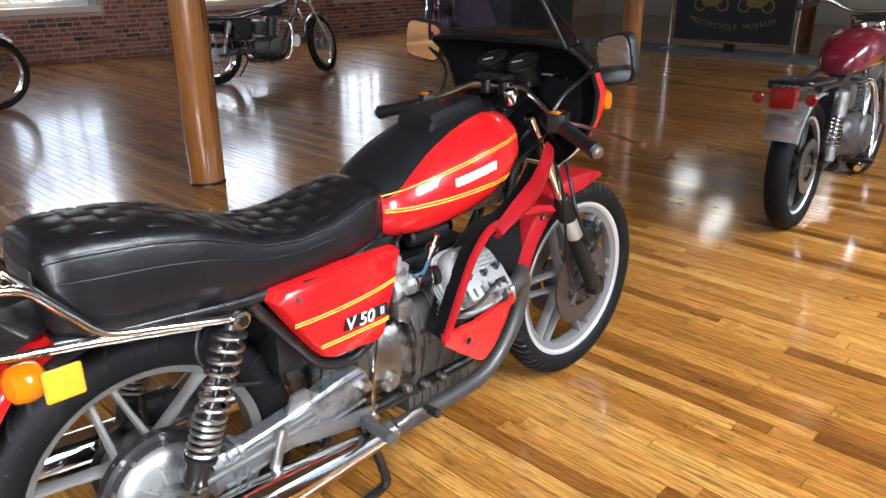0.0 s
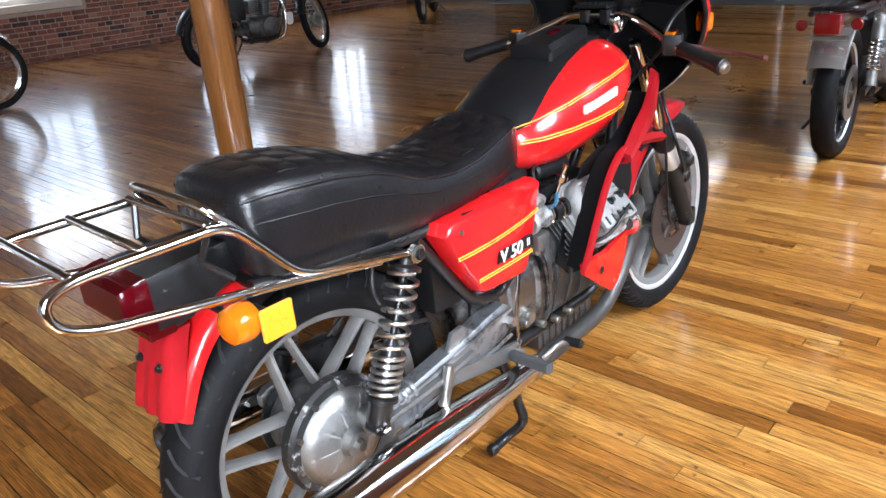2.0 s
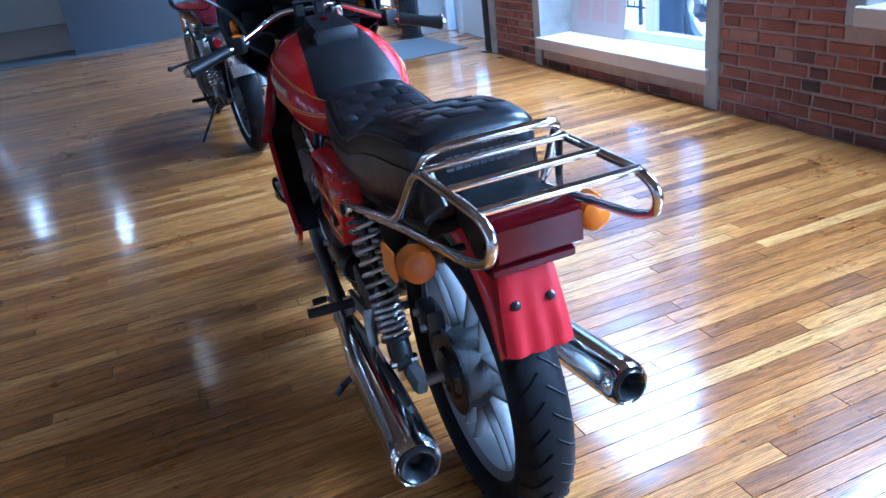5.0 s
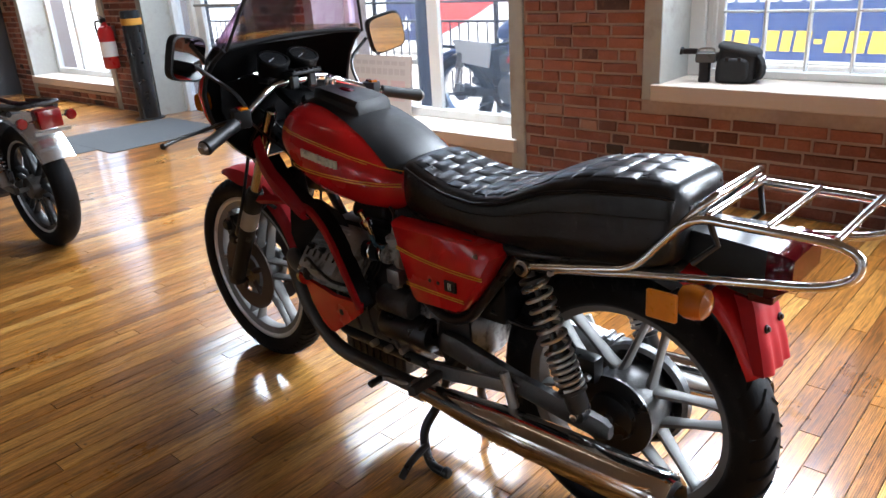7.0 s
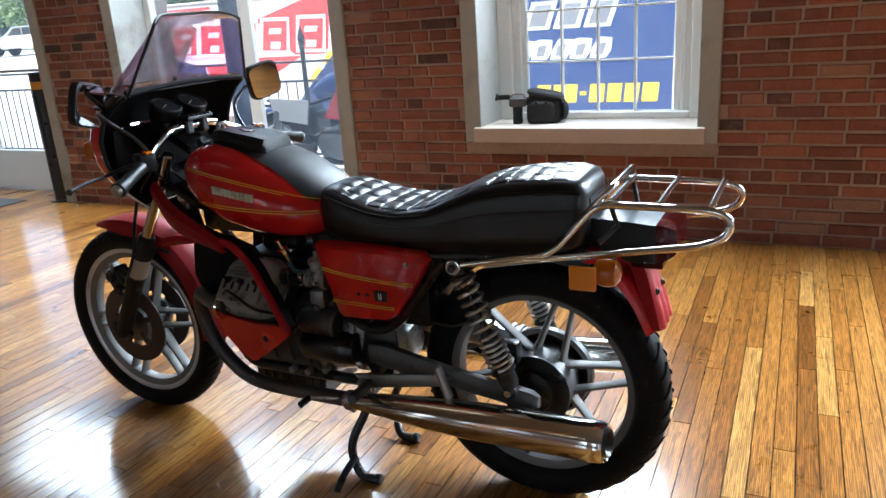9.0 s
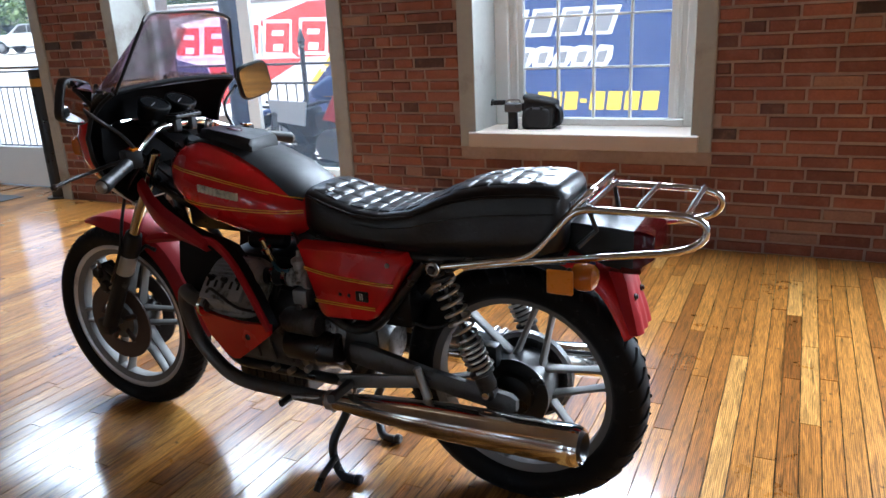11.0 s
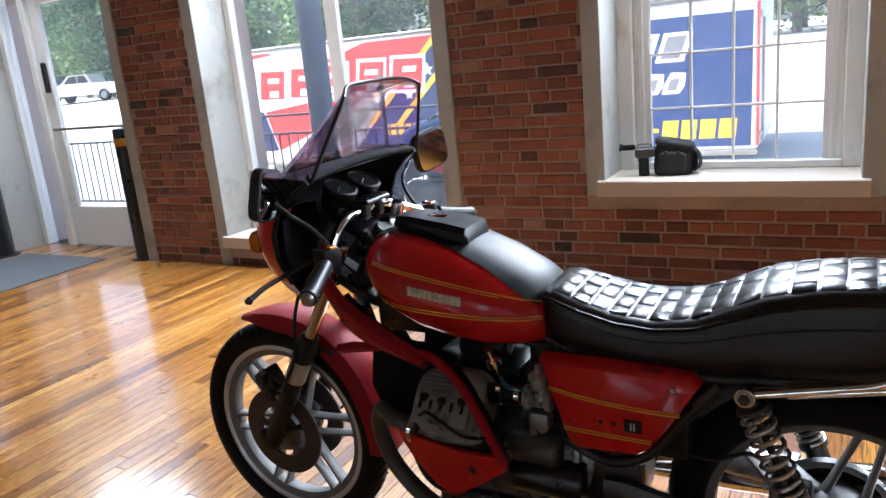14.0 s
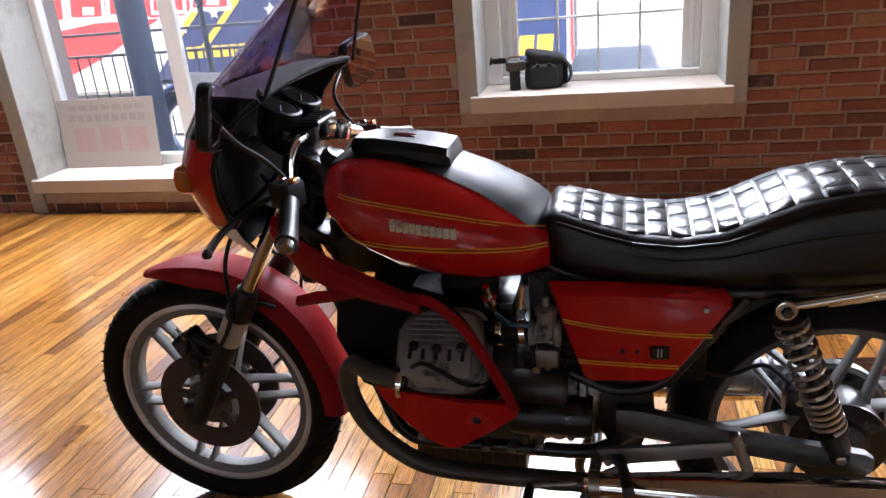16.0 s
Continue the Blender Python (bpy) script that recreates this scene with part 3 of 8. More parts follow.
# glazed entrance door with side light
door = thing("door_1", "glazed entrance door in a pale metal frame with a side light", "door", kind="structure")
dy = WALL_Y - 0.33
for x, s in ((OPEN_D[0], -1), (OPEN_D[1], 1)):
    xs = sorted((x + s * 0.09, x - s * 0.012))
    part("reveal", box((xs[0], WALL_Y - 0.10, 0), (xs[1], WALL_Y + 0.006, 2.95), 0.004), PLASTER, door)
    xs = sorted((x - s * 0.012, x + s * 0.05))
    part("reveal", box((xs[0], dy - 0.03, 0), (xs[1], WALL_Y - 0.095, 2.95)), PLASTER, door)
bm = None
for xa, xb in ((4.79, 4.86), (6.08, 6.16), (6.44, 6.51)):
    bm = box((xa, dy - 0.05, 0), (xb, dy + 0.05, 2.95), 0.006, bm)
part("door_frame", box((4.86, dy - 0.05, 2.2), (6.44, dy + 0.05, 2.28), 0.006, bm), WHITE_PAINT, door)
bm = box((4.87, dy - 0.022, 0.01), (6.07, dy + 0.022, 0.36), 0.006)
bm = box((4.87, dy - 0.022, 0.36), (4.99, dy + 0.022, 2.19), 0.006, bm)
bm = box((5.95, dy - 0.022, 0.36), (6.07, dy + 0.022, 2.19), 0.006, bm)
leaf = part("door_leaf", box((4.99, dy - 0.022, 2.07), (5.95, dy + 0.022, 2.19), 0.006, bm), WHITE_PAINT, door)
part("push_bar", tube(round_path([(4.95, dy + 0.02, 1.04), (4.95, dy + 0.07, 1.04), (6.0, dy + 0.07, 1.04), (6.0, dy + 0.02, 1.04)], 0.02), 0.012), STEEL, leaf)
part("door_handle", box((5.975, dy + 0.02, 1.35), (6.01, dy + 0.06, 1.6), 0.008), BLACK_PLASTIC, leaf)
for xa, xb, za in ((4.99, 5.95, 0.36), (6.16, 6.44, 0.05)):
    pane = part("pane", box((xa, dy - 0.003, za), (xb, dy + 0.003, 2.1)), GLASS, door)
    pane.visible_shadow = False

# timber posts
for k, (px, py, r) in enumerate(((1.70, 2.90, 0.105), (6.92, 3.09, 0.105), (6.92, -9, 0), (12.2, 3.1, 0.105))):
    if r:
        post = thing("timber_post", "round varnished pine post standing on the oak floor", "post", Matrix.Translation((px, py, 0)), "posts of the hall", "structure")
        part("shaft", lathe([(r * 0.93, 0.0), (r * 1.0, 0.03), (r * 1.02, 0.5), (r * 0.99, 1.4), (r * 0.96, TOP)], (0, 0, 0), (0, 0, 1), 40), POST_WOOD, post)
        part("foot_ring", lathe([(r * 0.9, 0.0), (r * 1.03, 0.0), (r * 1.03, 0.012), (r * 0.94, 0.016)], (0, 0, 0), (0, 0, 1), 40), BLACK_PAINT, post)

# carpet runners
tagged(part("entrance_mat", box((5.25, -2.3, -0.004), (6.32, -1.2, 0.006), 0.002), RUBBER_MAT), "dark grey ribbed entrance carpet at the door", "mat")
tagged(part("runner_mat", box((5.50, -1.2, -0.004), (6.20, -0.70, 0.005), 0.002), RUBBER_MAT), "grey carpet runner lying on the oak floor", "mat")
tagged(part("threshold_mat", box((9.85, 0.3, -0.004), (10.95, 7.4, 0.005), 0.002), RUBBER_MAT), "dark carpet strip across the wide opening", "mat")


# ---- the red motorcycle ----
HEAD_ALLOY = mat("sand cast alloy", (0.30, 0.30, 0.295), 0.55, 0.6, vary=0.25, scale=40, bump=0.35, dirt=(0.055, 0.048, 0.04), dirt_amount=0.32)
GRIMY_ALLOY = mat("grimy cast aluminium", (0.27, 0.27, 0.265), 0.36, 1.0, vary=0.3, scale=26, bump=0.25, dirt=(0.03, 0.027, 0.024), dirt_amount=0.5)
CAST_PALE = mat("pale cast alloy", (0.33, 0.34, 0.35), 0.36, 0.85, vary=0.2, scale=24, bump=0.25, dirt=(0.05, 0.045, 0.04), dirt_amount=0.3)
RIM_EDGE = mat("polished rim edge", (0.60, 0.61, 0.62), 0.34, 0.6, vary=0.08, scale=40, bump=0.05, dirt=(0.35, 0.34, 0.33), dirt_amount=0.15)
GROOVE = mat("tread groove", (0.006, 0.006, 0.006), 0.9, vary=0.1, bump=0)
bike = thing("motorcycle", "red vintage motorcycle with tinted screen, black seat and chrome rack", "motorcycle", Matrix.Translation((0, 0.036, 0)) @ pose(0, 0, 0, -0.9, 0, -1.0))


def tyre(parent, c, radius, width, label="black road tyre with grooved tread"):
    w, rim = width / 2, radius - width * 0.74
    prof = [(rim, -w * 0.62), (rim + 0.012, -w * 0.86), (radius - width * 0.38, -w), (radius - width * 0.16, -w * 0.86), (radius - width * 0.04, -w * 0.52), (radius, -w * 0.16),
            (radius, w * 0.16), (radius - width * 0.04, w * 0.52), (radius - width * 0.16, w * 0.86), (radius - width * 0.38, w), (rim + 0.012, w * 0.86), (rim, w * 0.62)]
    return part("tyre", lathe(prof, c, (0, 1, 0), 72, closed=True), RUBBER, parent, label, 50)


def tread_blocks(parent, c, radius, width, count):
    """Grooves: slanting dark ribs standing a hair proud of the tread."""
    bm = None
    for k in range(count):
        a = math.tau * k / count
        for s in (1, -1):
            pts = []
            for u in range(5):
                f = u / 4
                y = s * width * (0.06 + 0.42 * f)
                rr = radius - width * float(np.interp(abs(y) / width * 2, (0, 0.16, 0.52, 0.86, 1.0), (0, 0, 0.04, 0.16, 0.38))) + 0.0002
                aa = a + (0.5 * math.tau / count if s < 0 else 0) + 0.13 * f
                pts.append((c[0] + rr * math.cos(aa), c[1] + y, c[2] + rr * math.sin(aa)))
            bm = tube(pts, 0, 4, bm, flat=(0.0046, 0.0005))
    return tagged(part("tread", bm, GROOVE, parent), kind="stuff")


def cast_wheel(parent, c, rim, width, hub, turn=15, paint=None):
    """Rim, hub and six pairs of straight cast spokes, which meet their neighbours at the hub."""
    w = width / 2
    barrel = [(rim - 0.030, -w * 0.3), (rim - 0.028, -w * 0.55), (rim - 0.012, -w * 0.78), (rim - 0.004, -w * 0.9), (rim - 0.006, 0), (rim - 0.004, w * 0.9), (rim - 0.012, w * 0.78), (rim - 0.028, w * 0.55), (rim - 0.030, w * 0.3)]
    part("rim", lathe(barrel, c, (0, 1, 0), 72, closed=True), paint or RIM_PAINT, parent, "cast rim with a bright edge")
    for s in (1, -1):
        part("rim_edge", lathe([(rim - 0.010, w * 0.80), (rim - 0.002, w * 1.0), (rim + 0.006, w * 0.98), (rim + 0.005, w * 0.82)], c, (0, s, 0), 72, closed=True), RIM_EDGE, parent)
    part("hub", lathe([(0, -0.055), (hub, -0.055), (hub + 0.010, -0.024), (hub + 0.010, 0.024), (hub, 0.055), (0, 0.055)], c, (0, 1, 0), 32), DARK_ALLOY, parent)
    for k in range(6):
        a = math.tau * k / 6 + radians(turn)
        for s in (-1, 1):
            base, tip = a + s * 0.47, a + s * 0.098
            p0 = Vector(c) + Vector((math.cos(base), 0, math.sin(base))) * hub
            p1 = Vector(c) + Vector((math.cos(tip), 0, math.sin(tip))) * (rim - 0.027)
            d, side = (p1 - p0), (p1 - p0).cross(Vector((0, 1, 0))).normalized()
            secs = []
            for f, hw, hy in ((0, 0.0105, 0.021), (0.12, 0.0075, 0.018), (0.6, 0.0060, 0.015), (0.93, 0.0066, 0.017), (1, 0.0095, 0.020)):
                p = p0 + d * f
                secs.append([p + side * hw * x + Vector((0, hy * y, 0)) for x, y in ((1, 0.6), (0.5, 1), (-0.5, 1), (-1, 0.6), (-1, -0.6), (-0.5, -1), (0.5, -1), (1, -0.6))])
            part("spoke", loft(secs), paint or RIM_PAINT, parent)



def both(build):
    """Runs build for the left (+1) and right (-1) side."""
    return [build(1), build(-1)]


front_c, rear_c = (1.396, 0, 0.318), (0.005, 0, 0.321)
rear_wheel = part("rear_wheel", lathe([(0, -0.075), (0.012, -0.075), (0.012, 0.13), (0, 0.13)], rear_c, (0, 1, 0), 16), STEEL, bike)
tyre(rear_wheel, rear_c, 0.320, 0.108)
tread_blocks(rear_wheel, rear_c, 0.320, 0.108, 40)
cast_wheel(rear_wheel, rear_c, 0.250, 0.078, 0.078, 47)
part("brake_disc", lathe([(0.050, 0.058), (0.092, 0.058), (0.092, 0.064), (0.050, 0.064)], rear_c, (0, 1, 0), 48, closed=True), BLACK_PAINT, rear_wheel, "black rear brake disc")
part("disc_carrier", lathe([(0.0, 0.060), (0.058, 0.060), (0.052, 0.076), (0.030, 0.082), (0.0, 0.082)], rear_c, (0, 1, 0), 32), BLACK_PAINT, rear_wheel)
front_wheel = part("front_wheel", lathe([(0, -0.10), (0.011, -0.10), (0.011, 0.10), (0, 0.10)], front_c, (0, 1, 0), 16), STEEL, bike)
tyre(front_wheel, front_c, 0.317, 0.088)
tread_blocks(front_wheel, front_c, 0.317, 0.088, 64)
cast_wheel(front_wheel, front_c, 0.247, 0.060, 0.060, 53)


def front_disc(s):
    d = part("brake_disc", lathe([(0.078, 0.050), (0.132, 0.050), (0.132, 0.056), (0.078, 0.056)], front_c, (0, s, 0), 56, closed=True), RUST_DISC, front_wheel, "rust brown front brake disc")
    for k in range(5):
        a = math.tau * k / 5 + 0.3
        c, n = Vector((math.cos(a), 0, math.sin(a))), Vector((0, s, 0))
        part("disc_arm", rod(Vector(front_c) + c * 0.035 + n * 0.052, Vector(front_c) + c * 0.086 + n * 0.053, 0.012, 0.010, 8), RUST_DISC, d)
    part("axle_nut", lathe([(0, 0.098), (0.014, 0.098), (0.014, 0.112), (0.010, 0.115), (0, 0.115)], front_c, (0, s, 0), 6), STEEL, front_wheel)


both(front_disc)


SLIDER_BLACK = mat("worn satin black", (0.008, 0.0078, 0.0075), 0.5, vary=0.25, scale=40, bump=0.12, spec=0.28, dirt=(0.09, 0.085, 0.08), dirt_amount=0.06)
COLLAR_ALLOY = mat("bare alloy", (0.50, 0.49, 0.46), 0.42, 0.5, vary=0.12, scale=40, bump=0.08)


# forks
def fork_at(z, y):
    return Vector((front_c[0] - 0.585 * (z - front_c[2]), y, z))


def fork_leg(s):
    y = s * 0.098
    leg = part("fork_leg", rod(fork_at(front_c[2], y), fork_at(0.60, y), 0.024, 0.026, 20), SLIDER_BLACK, bike, "black fork slider with chrome stanchion")
    part("stanchion", rod(fork_at(0.59, y), fork_at(0.90, y), 0.0165, None, 20), CHROME, leg, "worn chrome stanchion")
    part("dust_boot", lathe([(0.018, 0.075), (0.024, 0.07), (0.027, 0.05), (0.030, 0.03), (0.030, 0.0), (0.027, -0.012)], fork_at(0.585, y), (-0.5, 0, 0.866), 20), BLACK_PLASTIC, leg)
    part("slider_collar", lathe([(0.0262, -0.085), (0.0285, -0.08), (0.0285, -0.005), (0.0262, 0)], fork_at(0.59, y), (-0.5, 0, 0.866), 20), COLLAR_ALLOY, leg, "bare alloy collar")
    part("axle_clamp", box((1.382, y - 0.020, 0.290), (1.430, y + 0.020, 0.345), 0.010, segments=2), SLIDER_BLACK, leg)
    c = fork_at(0.470, y) + Vector((0.078, -s * 0.024, 0.010))
    m = Matrix.Translation(c) @ pose(0, 0, 0, 0, 30, 0)
    cal = part("brake_caliper", box((-0.030, -0.026, -0.046), (0.030, 0.026, 0.046), 0.010, m=m, segments=2), SLIDER_BLACK, leg, "black two-piece brake caliper")
    for dz in (-0.024, 0.024):
        part("piston_boss", lathe([(0, 0.014), (0.014, 0.013), (0.019, 0.008), (0.021, 0.0)], m @ Vector((0, s * 0.025, dz)), (0, s, 0), 20), SLIDER_BLACK, cal)
        part("caliper_bolt", lathe([(0, 0.010), (0.0055, 0.010), (0.006, 0.006), (0.006, 0)], m @ Vector((-0.022, s * 0.025, dz * 1.6)), (0, s, 0), 6), STEEL, cal)
    part("bridge_rib", box((0.024, -0.020, -0.030), (0.037, 0.020, 0.030), 0.005, m=m), SLIDER_BLACK, cal)
    part("bleed_nipple", lathe([(0, 0.020), (0.003, 0.019), (0.003, 0.008), (0.005, 0.006), (0.005, 0)], m @ Vector((0, s * 0.010, 0.045)), (0.5, 0, 0.866), 8), STEEL, cal)
    for dz in (-0.030, 0.032):
        part("caliper_lug", rod(m @ Vector((-0.02, s * 0.008, dz)), fork_at(0.460 + dz, y), 0.012, 0.014, 10), SLIDER_BLACK, cal)
    return leg


both(fork_leg)
part("speedometer_cable", tube(smooth_path([(1.125, -0.080, 0.84), (1.165, -0.120, 0.72), (1.185, -0.128, 0.60), (1.215, -0.122, 0.46), (1.265, -0.105, 0.365), (1.325, -0.085, 0.318), (1.380, -0.076, 0.316)]), 0.0042, 8), BLACK_PLASTIC, bike, "black speedometer cable looping down to the hub")
for z in (0.775, 0.90):
    part("yoke", slab(oval(0, 0, 0.045, 0.13, 3, 28), 0.028, axis_matrix(fork_at(z, 0), (-0.5, 0, 0.866)), 0.006), BLACK_PAINT, bike)
part("steering_head", rod(fork_at(0.74, 0) + Vector((-0.05, 0, 0)), fork_at(0.92, 0) + Vector((-0.05, 0, 0)), 0.03, None, 20), BLACK_PAINT, bike)

# front mudguard
secs = []
for k in range(23):
    a = radians(70 + (183 - 70) * k / 22)
    r = 0.352 + 0.016 * math.sin(math.pi * min(1, max(0, (k - 1) / 16)))
    w = min(0.060, 0.026 + 0.010 * k)
    ring, deep = [], min(1, 0.25 + 0.15 * k)
    for u, dr in ((-1, -0.050), (-0.98, -0.022), (-0.8, -0.006), (-0.4, 0.0), (0, 0.002), (0.4, 0.0), (0.8, -0.006), (0.98, -0.022), (1, -0.050), (0.94, -0.05), (0.92, -0.024), (0.76, -0.010), (0, -0.003), (-0.76, -0.010), (-0.92, -0.024), (-0.94, -0.05)):
        ring.append((front_c[0] + (r + dr * deep) * math.cos(a), u * w, front_c[2] + (r + dr * deep) * math.sin(a)))
    secs.append(ring)
front_guard = part("front_mudguard", loft(secs), RED_CHALKY, bike, "dull red front mudguard")
for s in (1, -1):
    part("mudguard_stay", tube([fork_at(0.56, s * 0.075), (1.20, s * 0.068, 0.60), (1.17, s * 0.060, 0.585)], 0.006, 8), BLACK_PAINT, front_guard)

# frame
for s in (1, -1):
    part("frame_tube", tube(round_path([(1.10, s * 0.02, 0.80), (0.955, s * 0.075, 0.46), (0.90, s * 0.085, 0.275), (0.46, s * 0.10, 0.285), (0.40, s * 0.11, 0.36)], 0.07), 0.0155, 12), BLACK_PAINT, bike)
    part("frame_tube", tube(round_path([(1.07, s * 0.02, 0.86), (0.62, s * 0.06, 0.72), (0.46, s * 0.10, 0.675), (0.20, s * 0.118, 0.672), (-0.14, s * 0.10, 0.70)], 0.06), 0.0135, 12), BLACK_PAINT, bike)
    part("frame_tube", tube(round_path([(0.20, s * 0.120, 0.665), (0.345, s * 0.126, 0.475), (0.43, s * 0.12, 0.45), (0.52, s * 0.10, 0.48)], 0.04), 0.0125, 12), BLACK_PAINT, bike)
    part("frame_plate", slab([(0.36, 0.46), (0.45, 0.46), (0.47, 0.37), (0.43, 0.30), (0.38, 0.32), (0.355, 0.40)], 0.008, Matrix.Translation((0, s * 0.105, 0)) @ SIDE, 0.002), BLACK_PAINT, bike)
part("rear_cross_tube", rod((-0.12, -0.1, 0.695), (-0.12, 0.1, 0.695), 0.012), BLACK_PAINT, bike)
part("inner_mudguard", loft([[(0 + (0.352 + d) * math.cos(a), u * 0.062, 0.343 + (0.352 + d) * math.sin(a)) for u, d in ((-1, -0.03), (-0.9, 0), (0, 0.008), (0.9, 0), (1, -0.03), (0.9, -0.012), (0, -0.004), (-0.9, -0.012))] for a in [radians(40 + 5 * k) for k in range(17)]]), BLACK_PLASTIC, bike, "black inner rear mudguard")

# dark bulk under the tank and behind the side panels
part("backbone", box((0.60, -0.045, 0.665), (1.02, 0.045, 0.79), 0.012, segments=2), BLACK_PAINT, bike, "black pressed frame backbone")
part("battery_box", box((0.26, -0.098, 0.47), (0.47, 0.098, 0.675), 0.012, segments=2), BLACK_PLASTIC, bike, "black battery box behind the side panels")
part("air_plenum", box((0.475, -0.095, 0.545), (0.60, 0.095, 0.70), 0.02, segments=2), BLACK_PLASTIC, bike, "black air plenum between the carburettors")
part("ignition_coil", rod((0.66, 0.055, 0.66), (0.78, 0.060, 0.655), 0.024, None, 16), BLACK_PLASTIC, bike)
part("ignition_coil", rod((0.66, -0.055, 0.66), (0.78, -0.060, 0.655), 0.024, None, 16), BLACK_PLASTIC, bike)
part("valley_cover", box((0.63, -0.075, 0.50), (0.87, 0.075, 0.62), 0.02, segments=2), BLACK_PAINT, bike)

# engine: crankcase, gearbox, sump and the two angled cylinders
engine = part("engine", loft([[(x, y, z) for y, z in oval(0, zc, w, h, 3.2, 28)] for x, zc, w, h in ((0.606, 0.402, 0.124, 0.126), (0.612, 0.402, 0.130, 0.132), (0.626, 0.402, 0.130, 0.132), (0.632, 0.402, 0.122, 0.126), (0.85, 0.402, 0.120, 0.126), (0.87, 0.402, 0.112, 0.118), (0.885, 0.402, 0.095, 0.10))]), DARK_ALLOY, bike, "grimy cast aluminium transverse twin engine")
part("front_cover", lathe([(0, 0.045), (0.06, 0.045), (0.085, 0.03), (0.092, 0.0), (0.098, 0.0), (0.098, -0.01)], (0.885, 0, 0.40), (1, 0, 0), 36), GRIMY_ALLOY, engine)
gear = part("gearbox", loft([[(x, y, z) for y, z in oval(0, zc, w, h, 2.8, 28)] for x, zc, w, h in ((0.365, 0.380, 0.050, 0.045), (0.385, 0.384, 0.080, 0.072), (0.42, 0.390, 0.094, 0.086), (0.485, 0.398, 0.106, 0.100), (0.490, 0.398, 0.114, 0.108), (0.502, 0.398, 0.114, 0.108), (0.507, 0.398, 0.108, 0.104), (0.575, 0.400, 0.118, 0.118), (0.582, 0.402, 0.128, 0.128), (0.604, 0.402, 0.128, 0.128))]), GRIMY_ALLOY, engine, "cast aluminium gearbox with seams and bolts", 30)
for k in range(5):
    for s in (1, -1):
        part("case_rib", tube([(0.512, s * (0.100 + 0.004 * abs(k - 2) * -1), 0.345 + 0.026 * k), (0.575, s * (0.112 - 0.004 * abs(k - 2)), 0.345 + 0.028 * k)], 0, 6, flat=(0.0035, 0.005)), ALLOY, gear)
for s in (1, -1):
    for bx, bz in ((0.52, 0.345), (0.585, 0.315), (0.585, 0.50), (0.645, 0.30), (0.70, 0.30), (0.84, 0.32)):
        part("case_bolt", lathe([(0, 0.012), (0.008, 0.012), (0.010, 0.009), (0.010, -0.01)], (bx, s * 0.122, bz), (0, s, 0), 10), STEEL, engine)
for s in (1, -1):
    part("inspection_cover", slab(oval(0.655, 0.428, 0.030, 0.022, 3, 24), 0.010, Matrix.Translation((0, s * 0.122 - 0.005, 0)) @ SIDE, 0.003), GRIMY_ALLOY, engine)
    part("filler_boss", lathe([(0.0, 0.016), (0.012, 0.016), (0.013, 0.010), (0.020, 0.009), (0.022, 0.0), (0.022, -0.02)], (0.545, s * 0.112, 0.348), (0, s, 0), 16), STEEL, gear)
    part("case_seam", tube(smooth_path([(0.604, s * 0.098, 0.30), (0.608, s * 0.126, 0.36), (0.608, s * 0.130, 0.41), (0.606, s * 0.120, 0.47), (0.604, s * 0.09, 0.52)], 5), 0, 6, flat=(0.006, 0.005)), GRIMY_ALLOY, engine)
    for k in range(4):
        x = 0.640 + 0.058 * k
        part("case_web", tube([(x, s * 0.118, 0.325), (x + 0.004, s * 0.131, 0.385), (x + 0.006, s * 0.130, 0.43), (x + 0.008, s * 0.110, 0.48)], 0, 6, flat=(0.0035, 0.005)), DARK_ALLOY, engine)
    part("breather_hose", tube(smooth_path([(0.60, s * 0.06, 0.53), (0.57, s * 0.09, 0.535), (0.535, s * 0.10, 0.50), (0.52, s * 0.085, 0.46)]), 0.007, 8), BLACK_PLASTIC, engine)
    part("clutch_arm", tube(round_path([(0.44, s * 0.03, 0.47), (0.43, s * 0.08, 0.475), (0.45, s * 0.105, 0.46)], 0.015), 0.005, 8), STEEL, gear)
sump = part("sump", box((0.62, -0.088, 0.205), (0.87, 0.088, 0.27), 0.012, segments=2), DARK_ALLOY, engine)
for k in range(8):
    part("sump_fin", box((0.635 + 0.028 * k, -0.094, 0.198), (0.641 + 0.028 * k, 0.094, 0.262), 0.002), DARK_ALLOY, sump)
part("starter_motor", lathe([(0, 0.0), (0.030, 0.0), (0.036, 0.006), (0.036, 0.10), (0.031, 0.11), (0.012, 0.115), (0.012, 0.13), (0, 0.13)], (0.525, 0.125, 0.458), (1, 0, 0.02), 28), DARK_ALLOY, engine, "cylindrical starter motor")
part("starter_body", lathe([(0, 0), (0.042, 0), (0.046, 0.008), (0.046, 0.16), (0.04, 0.17), (0, 0.17)], (0.475, 0.11, 0.385), (1, 0, 0), 28), BLACK_PAINT, engine)


